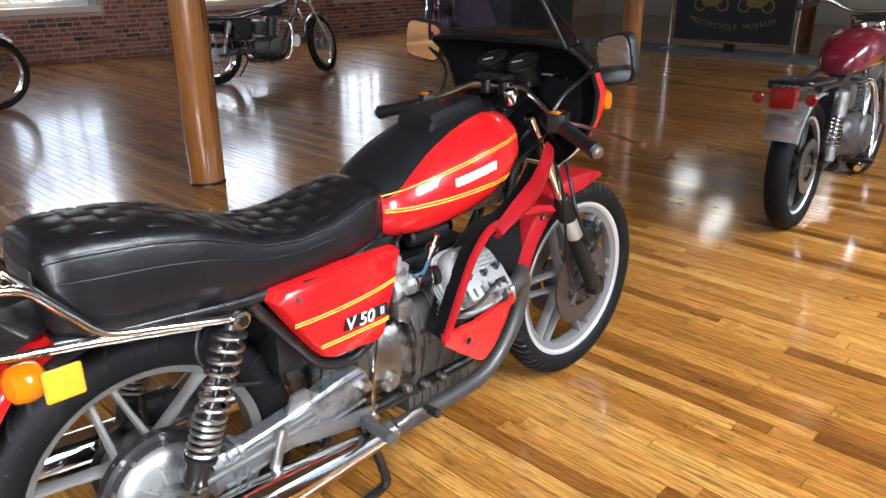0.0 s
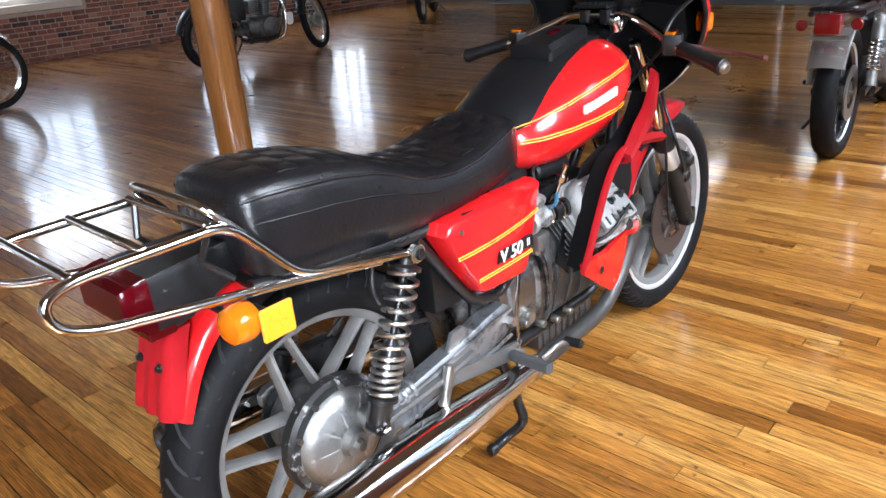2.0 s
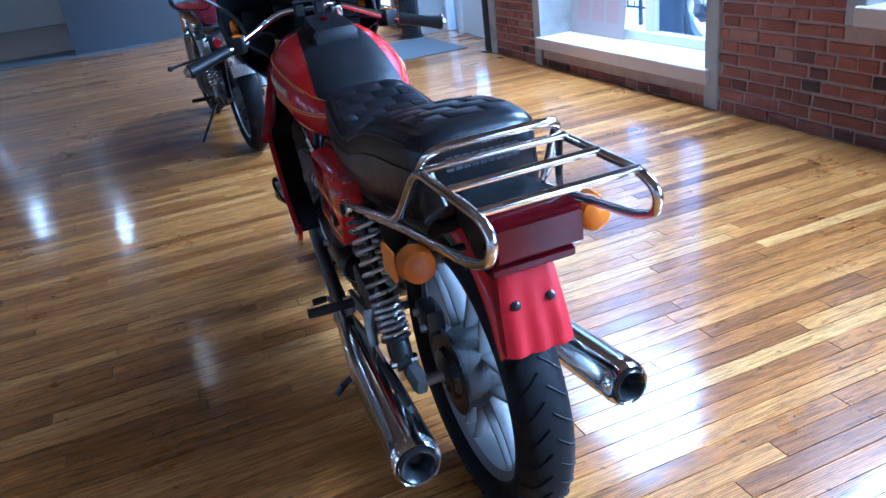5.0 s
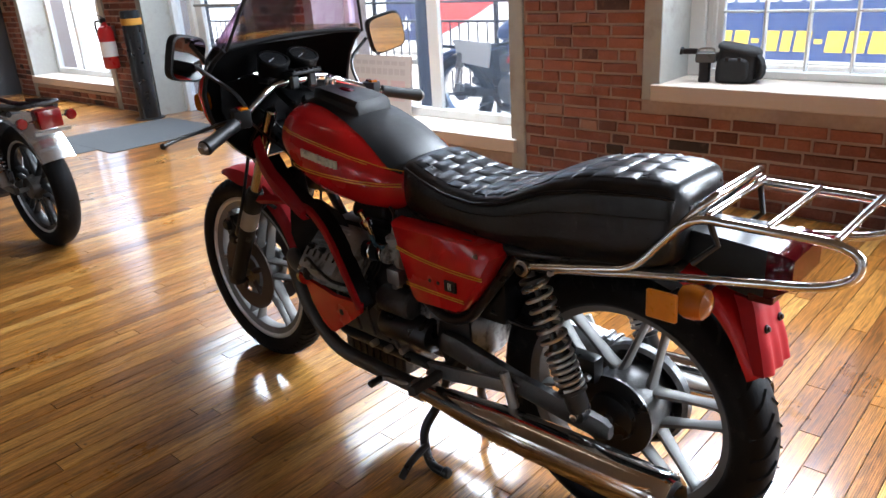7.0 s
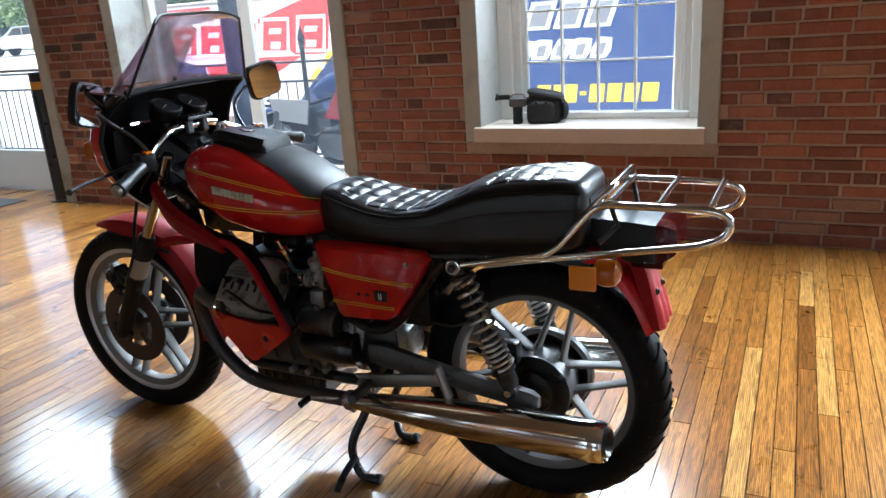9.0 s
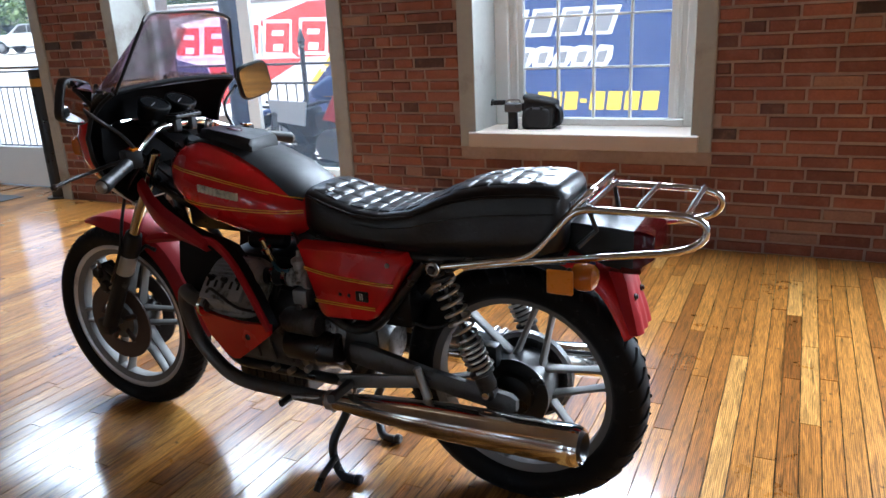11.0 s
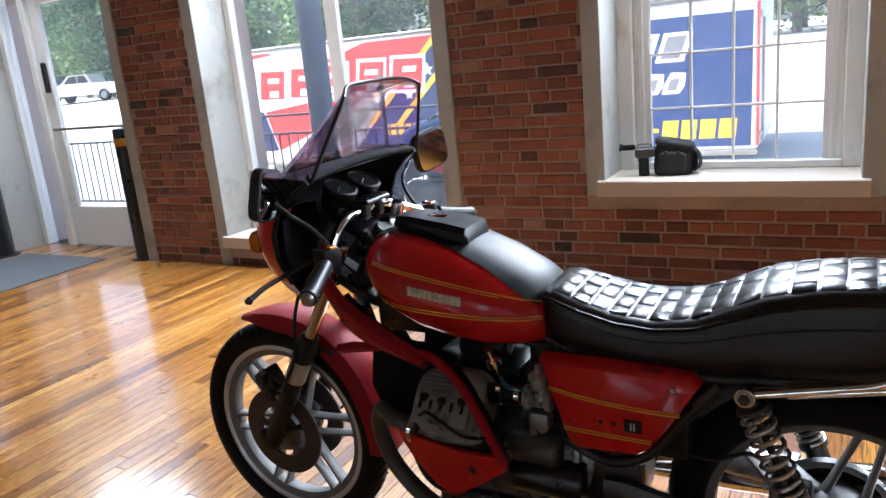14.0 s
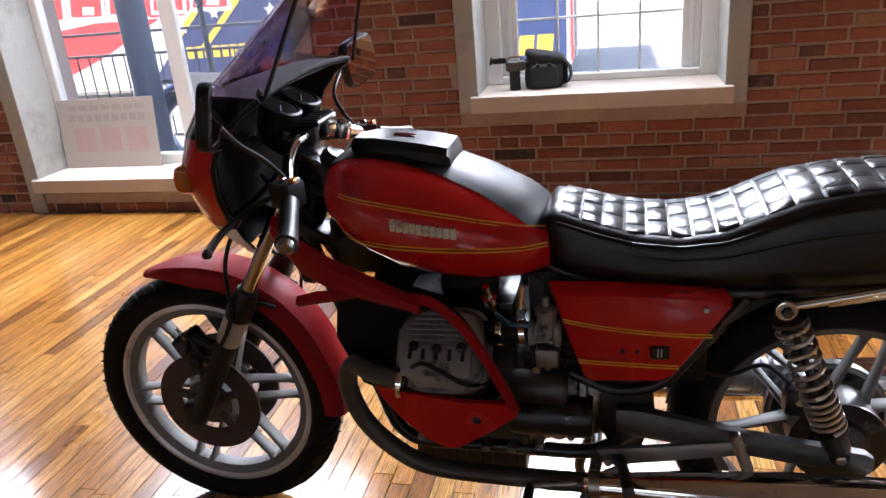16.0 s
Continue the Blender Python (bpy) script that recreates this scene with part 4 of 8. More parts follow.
def cylinder(s):
    """One barrel with stacked fins, the head and its finned rocker cover."""
    m = Matrix.Translation((0.765, 0, 0.415)) @ (Matrix.Rotation(radians(-48 * s), 4, "X"))
    cyl = part("cylinder", lathe([(0.062, 0.06), (0.058, 0.10), (0.058, 0.18)], (0, 0, 0), (0, 0, 1), 28), DARK_ALLOY, engine)
    bmesh_place(cyl, m)
    for k in range(8):
        f = part("fin", slab(oval(0, 0, 0.088 - 0.001 * k, 0.080, 4, 28), 0.004, Matrix.Translation((0, 0, 0.088 + 0.0115 * k)), 0.001, segments=1), DARK_ALLOY, cyl)
        bmesh_place(f, m)
    head = part("cylinder_head", slab(oval(0, 0, 0.090, 0.080, 3.6, 32), 0.036, Matrix.Translation((0, 0, 0.180)), 0.006), HEAD_ALLOY, cyl)
    bmesh_place(head, m)
    for k in range(3):
        f = part("fin", slab(oval(0, 0, 0.096, 0.086, 3.6, 28), 0.004, Matrix.Translation((0, 0, 0.183 + 0.012 * k)), 0.001, segments=1), HEAD_ALLOY, head)
        bmesh_place(f, m)
    top = -s  # the upper side of the tilted head
    rings = []
    for h, f in ((0.214, 1.0), (0.224, 1.0), (0.236, 0.96), (0.246, 0.86), (0.251, 0.70)):
        rings.append([(x * f, y * f, h) for x, y in oval(0, 0, 0.088, 0.078, 3.0, 32)])
    cover = part("rocker_cover", loft(rings), HEAD_ALLOY, cyl, "grey cast rocker cover with ribs and slots", 50)
    bmesh_place(cover, m)
    for k in range(6):
        y = top * (0.008 + 0.0105 * k)
        half = 0.078 * (1 - (abs(y) / 0.085) ** 2.6)
        r = part("cover_rib", tube([(-half, y, 0.240), (-half * 0.8, y, 0.253 - 0.004 * k / 5), (0, y, 0.257 - 0.006 * k / 5), (half * 0.8, y, 0.253 - 0.004 * k / 5), (half, y, 0.240)], 0, 6, flat=(0.0024, 0.004)), HEAD_ALLOY, cover)
        bmesh_place(r, m)
    step = part("plug_ledge", box((-0.070, -0.032, 0.246), (0.070, 0.032, 0.262), 0.007, m=Matrix.Translation((0, -top * 0.034, 0)), segments=2), HEAD_ALLOY, cover)
    bmesh_place(step, m)
    for k in range(5):
        u = -0.052 + 0.026 * k
        r = part("ledge_slot", box((u - 0.004, -0.024, 0.2615), (u + 0.004, -0.002, 0.2632), 0.001, m=Matrix.Translation((0, -top * 0.036, 0))), BLACK_PAINT, step)
        bmesh_place(r, m)
    for u, v in ((-0.048, 0.008), (0.0, 0.012), (0.046, 0.008)):
        r = part("cover_bolt", lathe([(0, 0.012), (0.006, 0.012), (0.007, 0.003), (0.010, 0.002), (0.011, -0.008)], (u, -top * v, 0.262), (0, 0, 1), 10), BLACK_PAINT, cover)
        bmesh_place(r, m)
    lead = part("plug_lead", tube(smooth_path([(0.045, -top * 0.05, 0.264), (0.02, -top * 0.045, 0.280), (-0.02, -top * 0.06, 0.275), (-0.06, -top * 0.075, 0.24), (-0.09, -top * 0.06, 0.18)]), 0.0042, 8), BLACK_PLASTIC, cover)
    bmesh_place(lead, m)
    return cyl


def bmesh_place(ob, m):
    ob.data.transform(m)


both(cylinder)


def intake(s):
    carb = part("carburettor", lathe([(0, 0), (0.024, 0), (0.027, 0.004), (0.027, 0.012), (0.021, 0.016), (0.021, 0.050), (0.025, 0.054), (0.025, 0.062), (0, 0.062)], (0.532, s * 0.135, 0.588), (1, 0, 0), 22), HEAD_ALLOY, bike, "dull alloy carburettor")
    part("slide_chamber", lathe([(0, -0.01), (0.019, -0.01), (0.019, 0.032), (0.023, 0.034), (0.023, 0.044), (0.016, 0.050), (0.008, 0.052), (0.007, 0.068), (0, 0.068)], (0.560, s * 0.137, 0.597), (0, 0, 1), 20), HEAD_ALLOY, carb)
    part("float_bowl", box((0.537, s * 0.138 - 0.021, 0.520), (0.583, s * 0.138 + 0.021, 0.562), 0.009, segments=2), ALLOY, carb)
    part("bowl_nut", lathe([(0, 0.012), (0.008, 0.012), (0.009, 0.0)], (0.560, s * 0.138, 0.520), (0, 0, -1), 6), STEEL, carb)
    part("idle_screw", rod((0.552, s * 0.158, 0.585), (0.548, s * 0.178, 0.590), 0.004, None, 8), STEEL, carb)
    part("intake_rubber", rod((0.59, s * 0.135, 0.588), (0.70, s * 0.125, 0.575), 0.021, 0.026, 18), BLACK_PLASTIC, carb)
    part("hose_clip", lathe([(0.0235, 0), (0.0255, 0.001), (0.0255, 0.012), (0.0235, 0.013)], (0.60, s * 0.135, 0.588), (1, 0, -0.1), 20), CHROME, carb)
    part("hose_clip", lathe([(0.0250, 0), (0.027, 0.001), (0.027, 0.012), (0.0250, 0.013)], (0.645, s * 0.131, 0.583), (1, 0, -0.1), 20), CHROME, carb)
    part("throttle_cable", tube(smooth_path([(0.562, s * 0.135, 0.67), (0.58, s * 0.12, 0.70), (0.70, s * 0.06, 0.70), (0.9, s * 0.03, 0.78)]), 0.004, 6), BLACK_PLASTIC, carb)
    part("fuel_tap", lathe([(0, 0.045), (0.008, 0.045), (0.008, 0.02), (0.015, 0.018), (0.015, 0.004), (0.006, 0), (0.006, -0.03), (0, -0.03)], (0.665, s * 0.13, 0.645), (0.2, s * 0.3, 1), 12), CHROME, carb, "bright fuel tap")
    part("fuel_hose", tube(smooth_path([(0.66, s * 0.125, 0.62), (0.63, s * 0.14, 0.605), (0.59, s * 0.15, 0.61)]), 0.005, 8), mat("blue fuel hose", (0.03, 0.09, 0.14), 0.3, bump=0), carb)


both(intake)
for s in (1, -1):
    box_ob = part("airbox", box((0.485, s * 0.07 - 0.045, 0.50), (0.535, s * 0.07 + 0.045, 0.69), 0.008), BLACK_PLASTIC, bike, "ribbed black plastic airbox")
    for k in range(8):
        part("airbox_rib", box((0.48, s * 0.116 - 0.003, 0.515 + 0.021 * k), (0.54, s * 0.116 + 0.003, 0.525 + 0.021 * k), 0.002), BLACK_PLASTIC, box_ob)


# exhausts
def exhaust(s):
    head = part("exhaust_pipe", tube(smooth_path([(0.83, s * 0.205, 0.505), (0.90, s * 0.195, 0.515), (0.955, s * 0.165, 0.515), (0.985, s * 0.145, 0.455), (0.965, s * 0.138, 0.365), (0.905, s * 0.137, 0.292), (0.82, s * 0.142, 0.252), (0.66, s * 0.158, 0.255), (0.44, s * 0.180, 0.272)], 6), 0.0205, 14), PIPE_STEEL, bike, "blackened exhaust header pipe")
    part("pipe_flange", lathe([(0.020, 0), (0.034, 0.002), (0.034, 0.012), (0.020, 0.016)], (0.835, s * 0.205, 0.505), (1, 0, 0.1), 20), CHROME, head)
    a, b = Vector((0.47, s * 0.180, 0.271)), Vector((-0.215, s * 0.217, 0.312))
    d = (b - a).normalized()
    length = (b - a).length
    prof = [(0.0215, -0.02), (0.024, 0.0), (0.0245, 0.04), (0.034, 0.14), (0.043, 0.26), (0.046, 0.36), (0.0465, length - 0.06), (0.0475, length - 0.035), (0.046, length - 0.01), (0.041, length), (0.036, length - 0.004), (0.034, length - 0.05), (0, length - 0.05)]
    muf = part("silencer", lathe(prof, a, d, 36), CHROME, bike, "long chrome silencer with bluish reflections")
    part("silencer_insert", lathe([(0.030, -0.05), (0.0345, -0.003), (0.031, 0.006), (0.026, 0.002), (0.016, -0.03), (0.0, -0.03)], b, d, 28), BLACK_PAINT, muf)
    part("pipe_clamp", lathe([(0.0225, 0), (0.0275, 0.002), (0.0275, 0.022), (0.0225, 0.024)], a - d * 0.012, d, 22), STEEL, muf)
    part("clamp_bolt", rod(a + Vector((0.0, 0.0, -0.035)), a + Vector((0.0, 0, -0.02)), 0.006, None, 8), STEEL, muf)
    return muf


both(exhaust)

# swinging arm, drive housing and shocks
part("swinging_arm", loft([[(x, y + u * w, z + v * h) for u, v in ((-1, -0.6), (-0.6, -1), (0.6, -1), (1, -0.6), (1, 0.6), (0.6, 1), (-0.6, 1), (-1, 0.6))] for x, y, z, w, h in ((0.43, 0.125, 0.392, 0.014, 0.026), (0.38, 0.128, 0.390, 0.017, 0.030), (0.20, 0.135, 0.365, 0.015, 0.024), (0.04, 0.138, 0.345, 0.015, 0.024), (-0.02, 0.138, 0.338, 0.015, 0.022), (-0.035, 0.138, 0.336, 0.010, 0.014))]), DARK_ALLOY, bike, "grey cast swinging arm")
shaft = part("drive_shaft_tube", loft([[(x, y + u * w, z + v * h) for u, v in ((-1, -0.55), (-0.6, -1), (0.6, -1), (1, -0.55), (1, 0.55), (0.6, 1), (-0.6, 1), (-1, 0.55))] for x, y, z, w, h in ((0.455, -0.118, 0.398, 0.020, 0.020), (0.43, -0.120, 0.398, 0.028, 0.040), (0.36, -0.122, 0.388, 0.030, 0.042), (0.28, -0.124, 0.376, 0.027, 0.034), (0.14, -0.126, 0.357, 0.026, 0.033), (0.07, -0.122, 0.350, 0.030, 0.045))]), CAST_PALE, bike, "pale alloy drive shaft casting with long ridges")
for dz in (0.027, -0.030):
    part("casting_ridge", tube([(x, -0.152, z + dz * k) for x, z, k in ((0.435, 0.398, 1.1), (0.36, 0.388, 1.15), (0.28, 0.376, 1.0), (0.14, 0.357, 0.95), (0.09, 0.351, 0.9))], 0, 6, flat=(0.0035, 0.0035)), CAST_PALE, shaft)
part("casting_web", slab([(0.40, 0.425), (0.33, 0.418), (0.295, 0.445), (0.262, 0.440), (0.245, 0.405), (0.30, 0.385), (0.40, 0.395)], 0.012, Matrix.Translation((0, -0.138, 0)) @ SIDE, 0.003), CAST_PALE, shaft)
for cx, cz in ((0.105, 0.354), (0.128, 0.356)):
    part("casting_flange", slab(oval(0, 0, 0.036, 0.046, 3.5, 24), 0.010, axis_matrix((cx, -0.124, cz), (1, 0, 0.13)), 0.003), CAST_PALE, shaft)
part("pivot_bolt", lathe([(0, 0.018), (0.013, 0.018), (0.016, 0.012), (0.016, 0)], (0.435, -0.146, 0.400), (0, -1, 0), 6), STEEL, shaft)
drive = part("final_drive", lathe([(0.110, 0.035), (0.118, 0.045), (0.118, 0.062), (0.112, 0.070), (0.098, 0.073), (0.092, 0.084), (0.078, 0.093), (0.050, 0.100), (0.03, 0.103), (0.024, 0.118), (0, 0.118)], rear_c, (0, -1, 0), 48), ALLOY, bike, "alloy final drive box with chipped black ring")
part("chipped_ring", lathe([(0.099, 0.0735), (0.113, 0.0708), (0.1195, 0.062), (0.1195, 0.042)], rear_c, (0, -1, 0), 48), mat("chipped black paint on alloy", (0.010, 0.010, 0.010), 0.4, vary=0.2, scale=60, bump=0.2, dirt=(0.42, 0.42, 0.42), dirt_amount=0.22), drive)
for k in range(10):
    a = math.tau * k / 10 + 0.2
    part("drive_bolt", lathe([(0, 0.079), (0.005, 0.079), (0.006, 0.074), (0.006, 0.07)], (rear_c[0] + 0.104 * math.cos(a), 0, rear_c[2] + 0.104 * math.sin(a)), (0, -1, 0), 8), STEEL, drive)
for k in range(9):
    a = math.tau * (k + 0.5) / 9
    part("drive_rib", tube([(rear_c[0] + q * math.cos(a), y, rear_c[2] + q * math.sin(a)) for q, y in ((0.034, -0.101), (0.060, -0.0975), (0.088, -0.0862))], 0, 6, flat=(0.0022, 0.0022)), HEAD_ALLOY, drive)
part("drive_nut", lathe([(0, 0.132), (0.010, 0.132), (0.012, 0.126), (0.012, 0.11)], rear_c, (0, -1, 0), 6), STEEL, drive)
part("drive_lug", rod((0.045, -0.10, 0.360), (0.030, -0.145, 0.366), 0.021, 0.017, 14), ALLOY, drive)
part("torque_arm", tube([(0.02, -0.150, 0.36), (0.20, -0.155, 0.375), (0.30, -0.150, 0.385)], 0, 8, flat=(0.014, 0.008)), ALLOY, bike)
caliper = part("rear_caliper", box((0.035, 0.046, 0.392), (0.115, 0.088, 0.452), 0.014, m=Matrix.Translation((0.0, 0, 0)), segments=2), BLACK_PAINT, bike, "oily black rear brake caliper")
for cx, cz in ((0.052, 0.412), (0.088, 0.432)):
    part("caliper_bolt", lathe([(0, 0.010), (0.008, 0.010), (0.010, 0.006), (0.010, -0.004)], (cx, 0.088, cz), (0, 1, 0), 6), STEEL, caliper)
part("brake_hose", tube(smooth_path([(0.10, 0.06, 0.45), (0.15, 0.05, 0.485), (0.22, 0.07, 0.47), (0.30, 0.10, 0.50)]), 0.0045, 8), BLACK_PLASTIC, caliper)


def shock(s):
    top, low = Vector((0.145, s * 0.158, 0.665)), Vector((0.03, s * 0.152, 0.372))
    d = (top - low).normalized()
    body = part("shock_absorber", lathe([(0, 0.0), (0.022, 0.0), (0.024, 0.01), (0.024, 0.040), (0.031, 0.043), (0.031, 0.050), (0.020, 0.055), (0.020, 0.14), (0.007, 0.162), (0.007, 0.285), (0.03, 0.287), (0.03, 0.294), (0.015, 0.298), (0.012, 0.31), (0, 0.31)], low, d, 24), BLACK_PAINT, bike, "black shock absorber with bare steel spring")
    m, turns, n = axis_matrix(low, d), 12.5, 210
    pts = []
    for k in range(n + 1):
        f = k / n
        h = 0.054 + 0.232 * (f * 0.72 if f < 0.45 else 0.324 + (f - 0.45) * 1.229)
        a = math.tau * turns * f
        pts.append(m @ Vector((0.0272 * math.cos(a), 0.0272 * math.sin(a), h)))
    part("spring", tube(pts, 0.0043, 8), SPRING, body, "brassy steel coil spring")
    part("shock_eye", lathe([(0.009, -0.016), (0.018, -0.014), (0.018, 0.014), (0.009, 0.016)], low + Vector((0, 0, -0.006)), (0, 1, 0), 20, closed=True), BLACK_PAINT, body)
    part("shock_bolt", lathe([(0, 0.026), (0.009, 0.026), (0.010, 0.02), (0.010, -0.03)], low + Vector((0, 0, -0.006)), (0, s, 0), 10), CHROME, body)
    part("shock_bolt", lathe([(0, 0.02), (0.007, 0.02), (0.008, 0.016), (0.008, -0.03)], top, (0, s, 0), 6), BLACK_PAINT, body)


both(shock)


# pegs, pedals and stand
PEG_RUBBER = mat("worn grey rubber", (0.045, 0.046, 0.048), 0.7, vary=0.3, scale=60, bump=0.3)


def footrest(s):
    part("rider_peg", tube(round_path([(0.455, s * 0.125, 0.300), (0.42, s * 0.165, 0.322), (0.405, s * 0.272, 0.334)], 0.02), 0, 12, flat=(0.0112, 0.0112)), PEG_RUBBER, bike, "worn grey rubber rider footrest")
    br = part("peg_bracket", slab([(0.47, 0.335), (0.44, 0.30), (0.34, 0.318), (0.20, 0.345), (0.185, 0.37), (0.215, 0.375), (0.35, 0.352)], 0.012, Matrix.Translation((0, s * 0.150 - 0.006, 0)) @ SIDE, 0.003), ALLOY, bike, "pale alloy footrest bracket")
    part("passenger_peg", rod((0.215, s * 0.168, 0.405), (0.185, s * 0.172, 0.325), 0.011, 0.012, 12), STEEL, br)
    part("bracket_bolt", lathe([(0, 0.02), (0.009, 0.02), (0.010, 0.012), (0.010, 0)], (0.445, s * 0.155, 0.32), (0, s, 0), 6), STEEL, br)


both(footrest)
part("brake_pedal", tube(round_path([(0.43, -0.165, 0.30), (0.50, -0.185, 0.275), (0.56, -0.195, 0.30), (0.57, -0.235, 0.302)], 0.02), 0.007, 10), STEEL, bike, "bent steel brake pedal")
part("pedal_pad", rod((0.568, -0.20, 0.302), (0.572, -0.245, 0.302), 0.011, None, 12), BLACK_PLASTIC, bike)
part("brake_rod", tube([(0.50, -0.135, 0.56), (0.465, -0.145, 0.40), (0.452, -0.155, 0.31)], 0.0045, 8), CHROME, bike)
part("gear_lever", tube(round_path([(0.42, 0.16, 0.30), (0.50, 0.185, 0.275), (0.60, 0.19, 0.262), (0.60, 0.225, 0.262)], 0.02), 0.007, 10), STEEL, bike)
part("lever_rubber", rod((0.60, 0.195, 0.262), (0.60, 0.235, 0.262), 0.010, None, 12), BLACK_PLASTIC, bike)


def stand_leg(s):
    fy = 0.150 if s > 0 else 0.072
    ky = 0.140 if s > 0 else 0.105
    leg = part("stand_leg", tube(smooth_path([(0.468, s * 0.085, 0.265), (0.487, s * 0.100, 0.19), (0.517, s * (ky - 0.01), 0.115), (0.518, s * ky, 0.065), (0.488, s * fy, 0.018), (0.435, s * fy, 0.0125)], 5), 0.0125, 12), BLACK_PAINT, bike, "black tubular centre stand leg")
    part("stand_foot", rod((0.445, s * fy, 0.0155), (0.425, s * fy, 0.0155), 0.0155, 0.0145, 14), BLACK_PAINT, leg)
    if s > 0:
        part("stand_tang", tube(round_path([(0.510, 0.14, 0.065), (0.512, 0.205, 0.045), (0.517, 0.235, 0.012)], 0.03), 0.010, 10), BLACK_PAINT, leg)
    return leg


both(stand_leg)
part("stand_crossbar", rod((0.474, -0.09, 0.24), (0.474, 0.09, 0.24), 0.012), BLACK_PAINT, bike)


# tank
def tank_section(x, w, z0, z1, n=28):
    pts = []
    for k in range(n):
        a = math.tau * k / n
        c, s_ = math.cos(a), math.sin(a)
        y = w * math.copysign(abs(c) ** 0.78, c)
        z = (z0 + z1) / 2 + (z1 - z0) / 2 * math.copysign(abs(s_) ** 0.85, s_)
        if s_ > 0:
            y *= 1 - 0.10 * s_
        pts.append((x, y, z))
    return pts


TANK = [(0.545, 0.078, 0.705, 0.785), (0.555, 0.104, 0.690, 0.805), (0.60, 0.136, 0.675, 0.838), (0.68, 0.160, 0.670, 0.878), (0.76, 0.171, 0.678, 0.908), (0.84, 0.174, 0.696, 0.926), (0.90, 0.168, 0.725, 0.932), (0.95, 0.150, 0.760, 0.928), (0.988, 0.116, 0.795, 0.915), (1.004, 0.072, 0.822, 0.895)]


def tank_ring(x):
    xs = [t[0] for t in TANK]
    vals = [float(np.interp(x, xs, [t[k] for t in TANK])) for k in (1, 2, 3)]
    return vals


def tank_point(x, z, s, lift=0.0):
    """A point of the tank's skin at a length and a height."""
    w, z0, z1 = tank_ring(x)
    q = max(-0.995, min(0.995, (z - (z0 + z1) / 2) / ((z1 - z0) / 2)))
    sn = math.copysign(abs(q) ** (1 / 0.85), q)
    y = w * max(0, 1 - sn * sn) ** 0.39
    if sn > 0:
        y *= 1 - 0.10 * sn
    return Vector((x, s * (y + lift), z))


tank = part("fuel_tank", loft([tank_section(*t) for t in TANK]), RED, bike, "glossy red fuel tank with twin yellow pinstripes", 60)
# matt black centre panel along the top of the tank
secs = []
for k in range(24):
    x = 0.548 + (0.985 - 0.548) * k / 23
    w, z0, z1 = tank_ring(x)
    half = 0.060 + 0.058 * (1 - k / 23) ** 0.9
    half = min(half, w * 0.86)
    ring = []
    for j in range(13):
        y = -half + 2 * half * j / 12
        u = min(0.999, abs(y) / w)
        lo, hi = 0.0, 1.0
        for _ in range(24):
            mid = (lo + hi) / 2
            if max(0, 1 - mid * mid) ** 0.39 * (1 - 0.10 * mid) > u:
                lo = mid
            else:
                hi = mid
        ring.append((x, y, (z0 + z1) / 2 + (z1 - z0) / 2 * lo ** 0.85 + 0.0025))
    secs.append(ring)
part("tank_panel", loft(secs, closed=False), mat("matt black tank finish", (0.006, 0.006, 0.007), 0.48, vary=0.2, scale=40, bump=0.15, spec=0.32), tank, "satin black top panel")
for s in (1, -1):
    for z_a, z_b, z_c in ((0.872, 0.846, 0.786), (0.785, 0.772, 0.760)):
        pts = []
        for k in range(25):
            f = k / 24
            x = 0.945 - f * 0.388
            z = z_a * (1 - f) ** 2 + 2 * z_b * f * (1 - f) + z_c * f * f
            pts.append(tank_point(x, z, s, 0.0006))
        for d in (0.0032, -0.0032):
            part("pinstripe", tube([p + Vector((0, 0, d)) for p in pts], 0, 4, flat=(0.0012, 0.0016)), STRIPE, tank)
    ring = [tank_point(0.945, z, s, 0.0006) for z in np.linspace(0.872, 0.785, 8)]
    part("pinstripe", tube([p + Vector((0.018 * math.sin(math.pi * k / 7), -s * 0.022 * math.sin(math.pi * k / 7), 0)) for k, p in enumerate(ring)], 0, 4, flat=(0.0012, 0.0016)), STRIPE, tank)
    for k in range(10):
        x = 0.722 + 0.0125 * k
        a, b = tank_point(x + 0.0052, 0.803 + 0.0022 * k, s, 0.0015), tank_point(x - 0.0052, 0.803 + 0.0022 * k, s, 0.0015)
        up = Vector((0, 0, 0.010))
        part("badge_bar", loft([[p + Vector((0, s * o, 0)) + v for v in (-up, up) for o in ((-0.002, 0.002) if v == -up else (0.002, -0.002))] for p in (a, b)]), BADGE, tank)
cons = part("tank_console", loft([[(x, y * w, z0 + (z1 - z0) * t) for y, t in ((-1, 0), (-1, 0.7), (-0.82, 1), (0.82, 1), (1, 0.7), (1, 0))] for x, w, z0, z1 in ((0.742, 0.055, 0.895, 0.922), (0.748, 0.060, 0.895, 0.935), (0.80, 0.062, 0.90, 0.946), (0.90, 0.050, 0.915, 0.958), (0.945, 0.030, 0.92, 0.955), (0.952, 0.026, 0.92, 0.945))]), BLACK_PLASTIC, bike, "black plastic console on the tank")
part("emblem", slab([(-0.022, -0.008), (0.0, -0.012), (0.022, -0.008), (0.022, 0.008), (0.0, 0.012), (-0.022, 0.008)], 0.003, Matrix.Translation((0.845, 0.0, 0.951)) @ pose(0, 0, 0, 0, -7, 0), 0.001), RED_LENS, cons, "small red emblem")


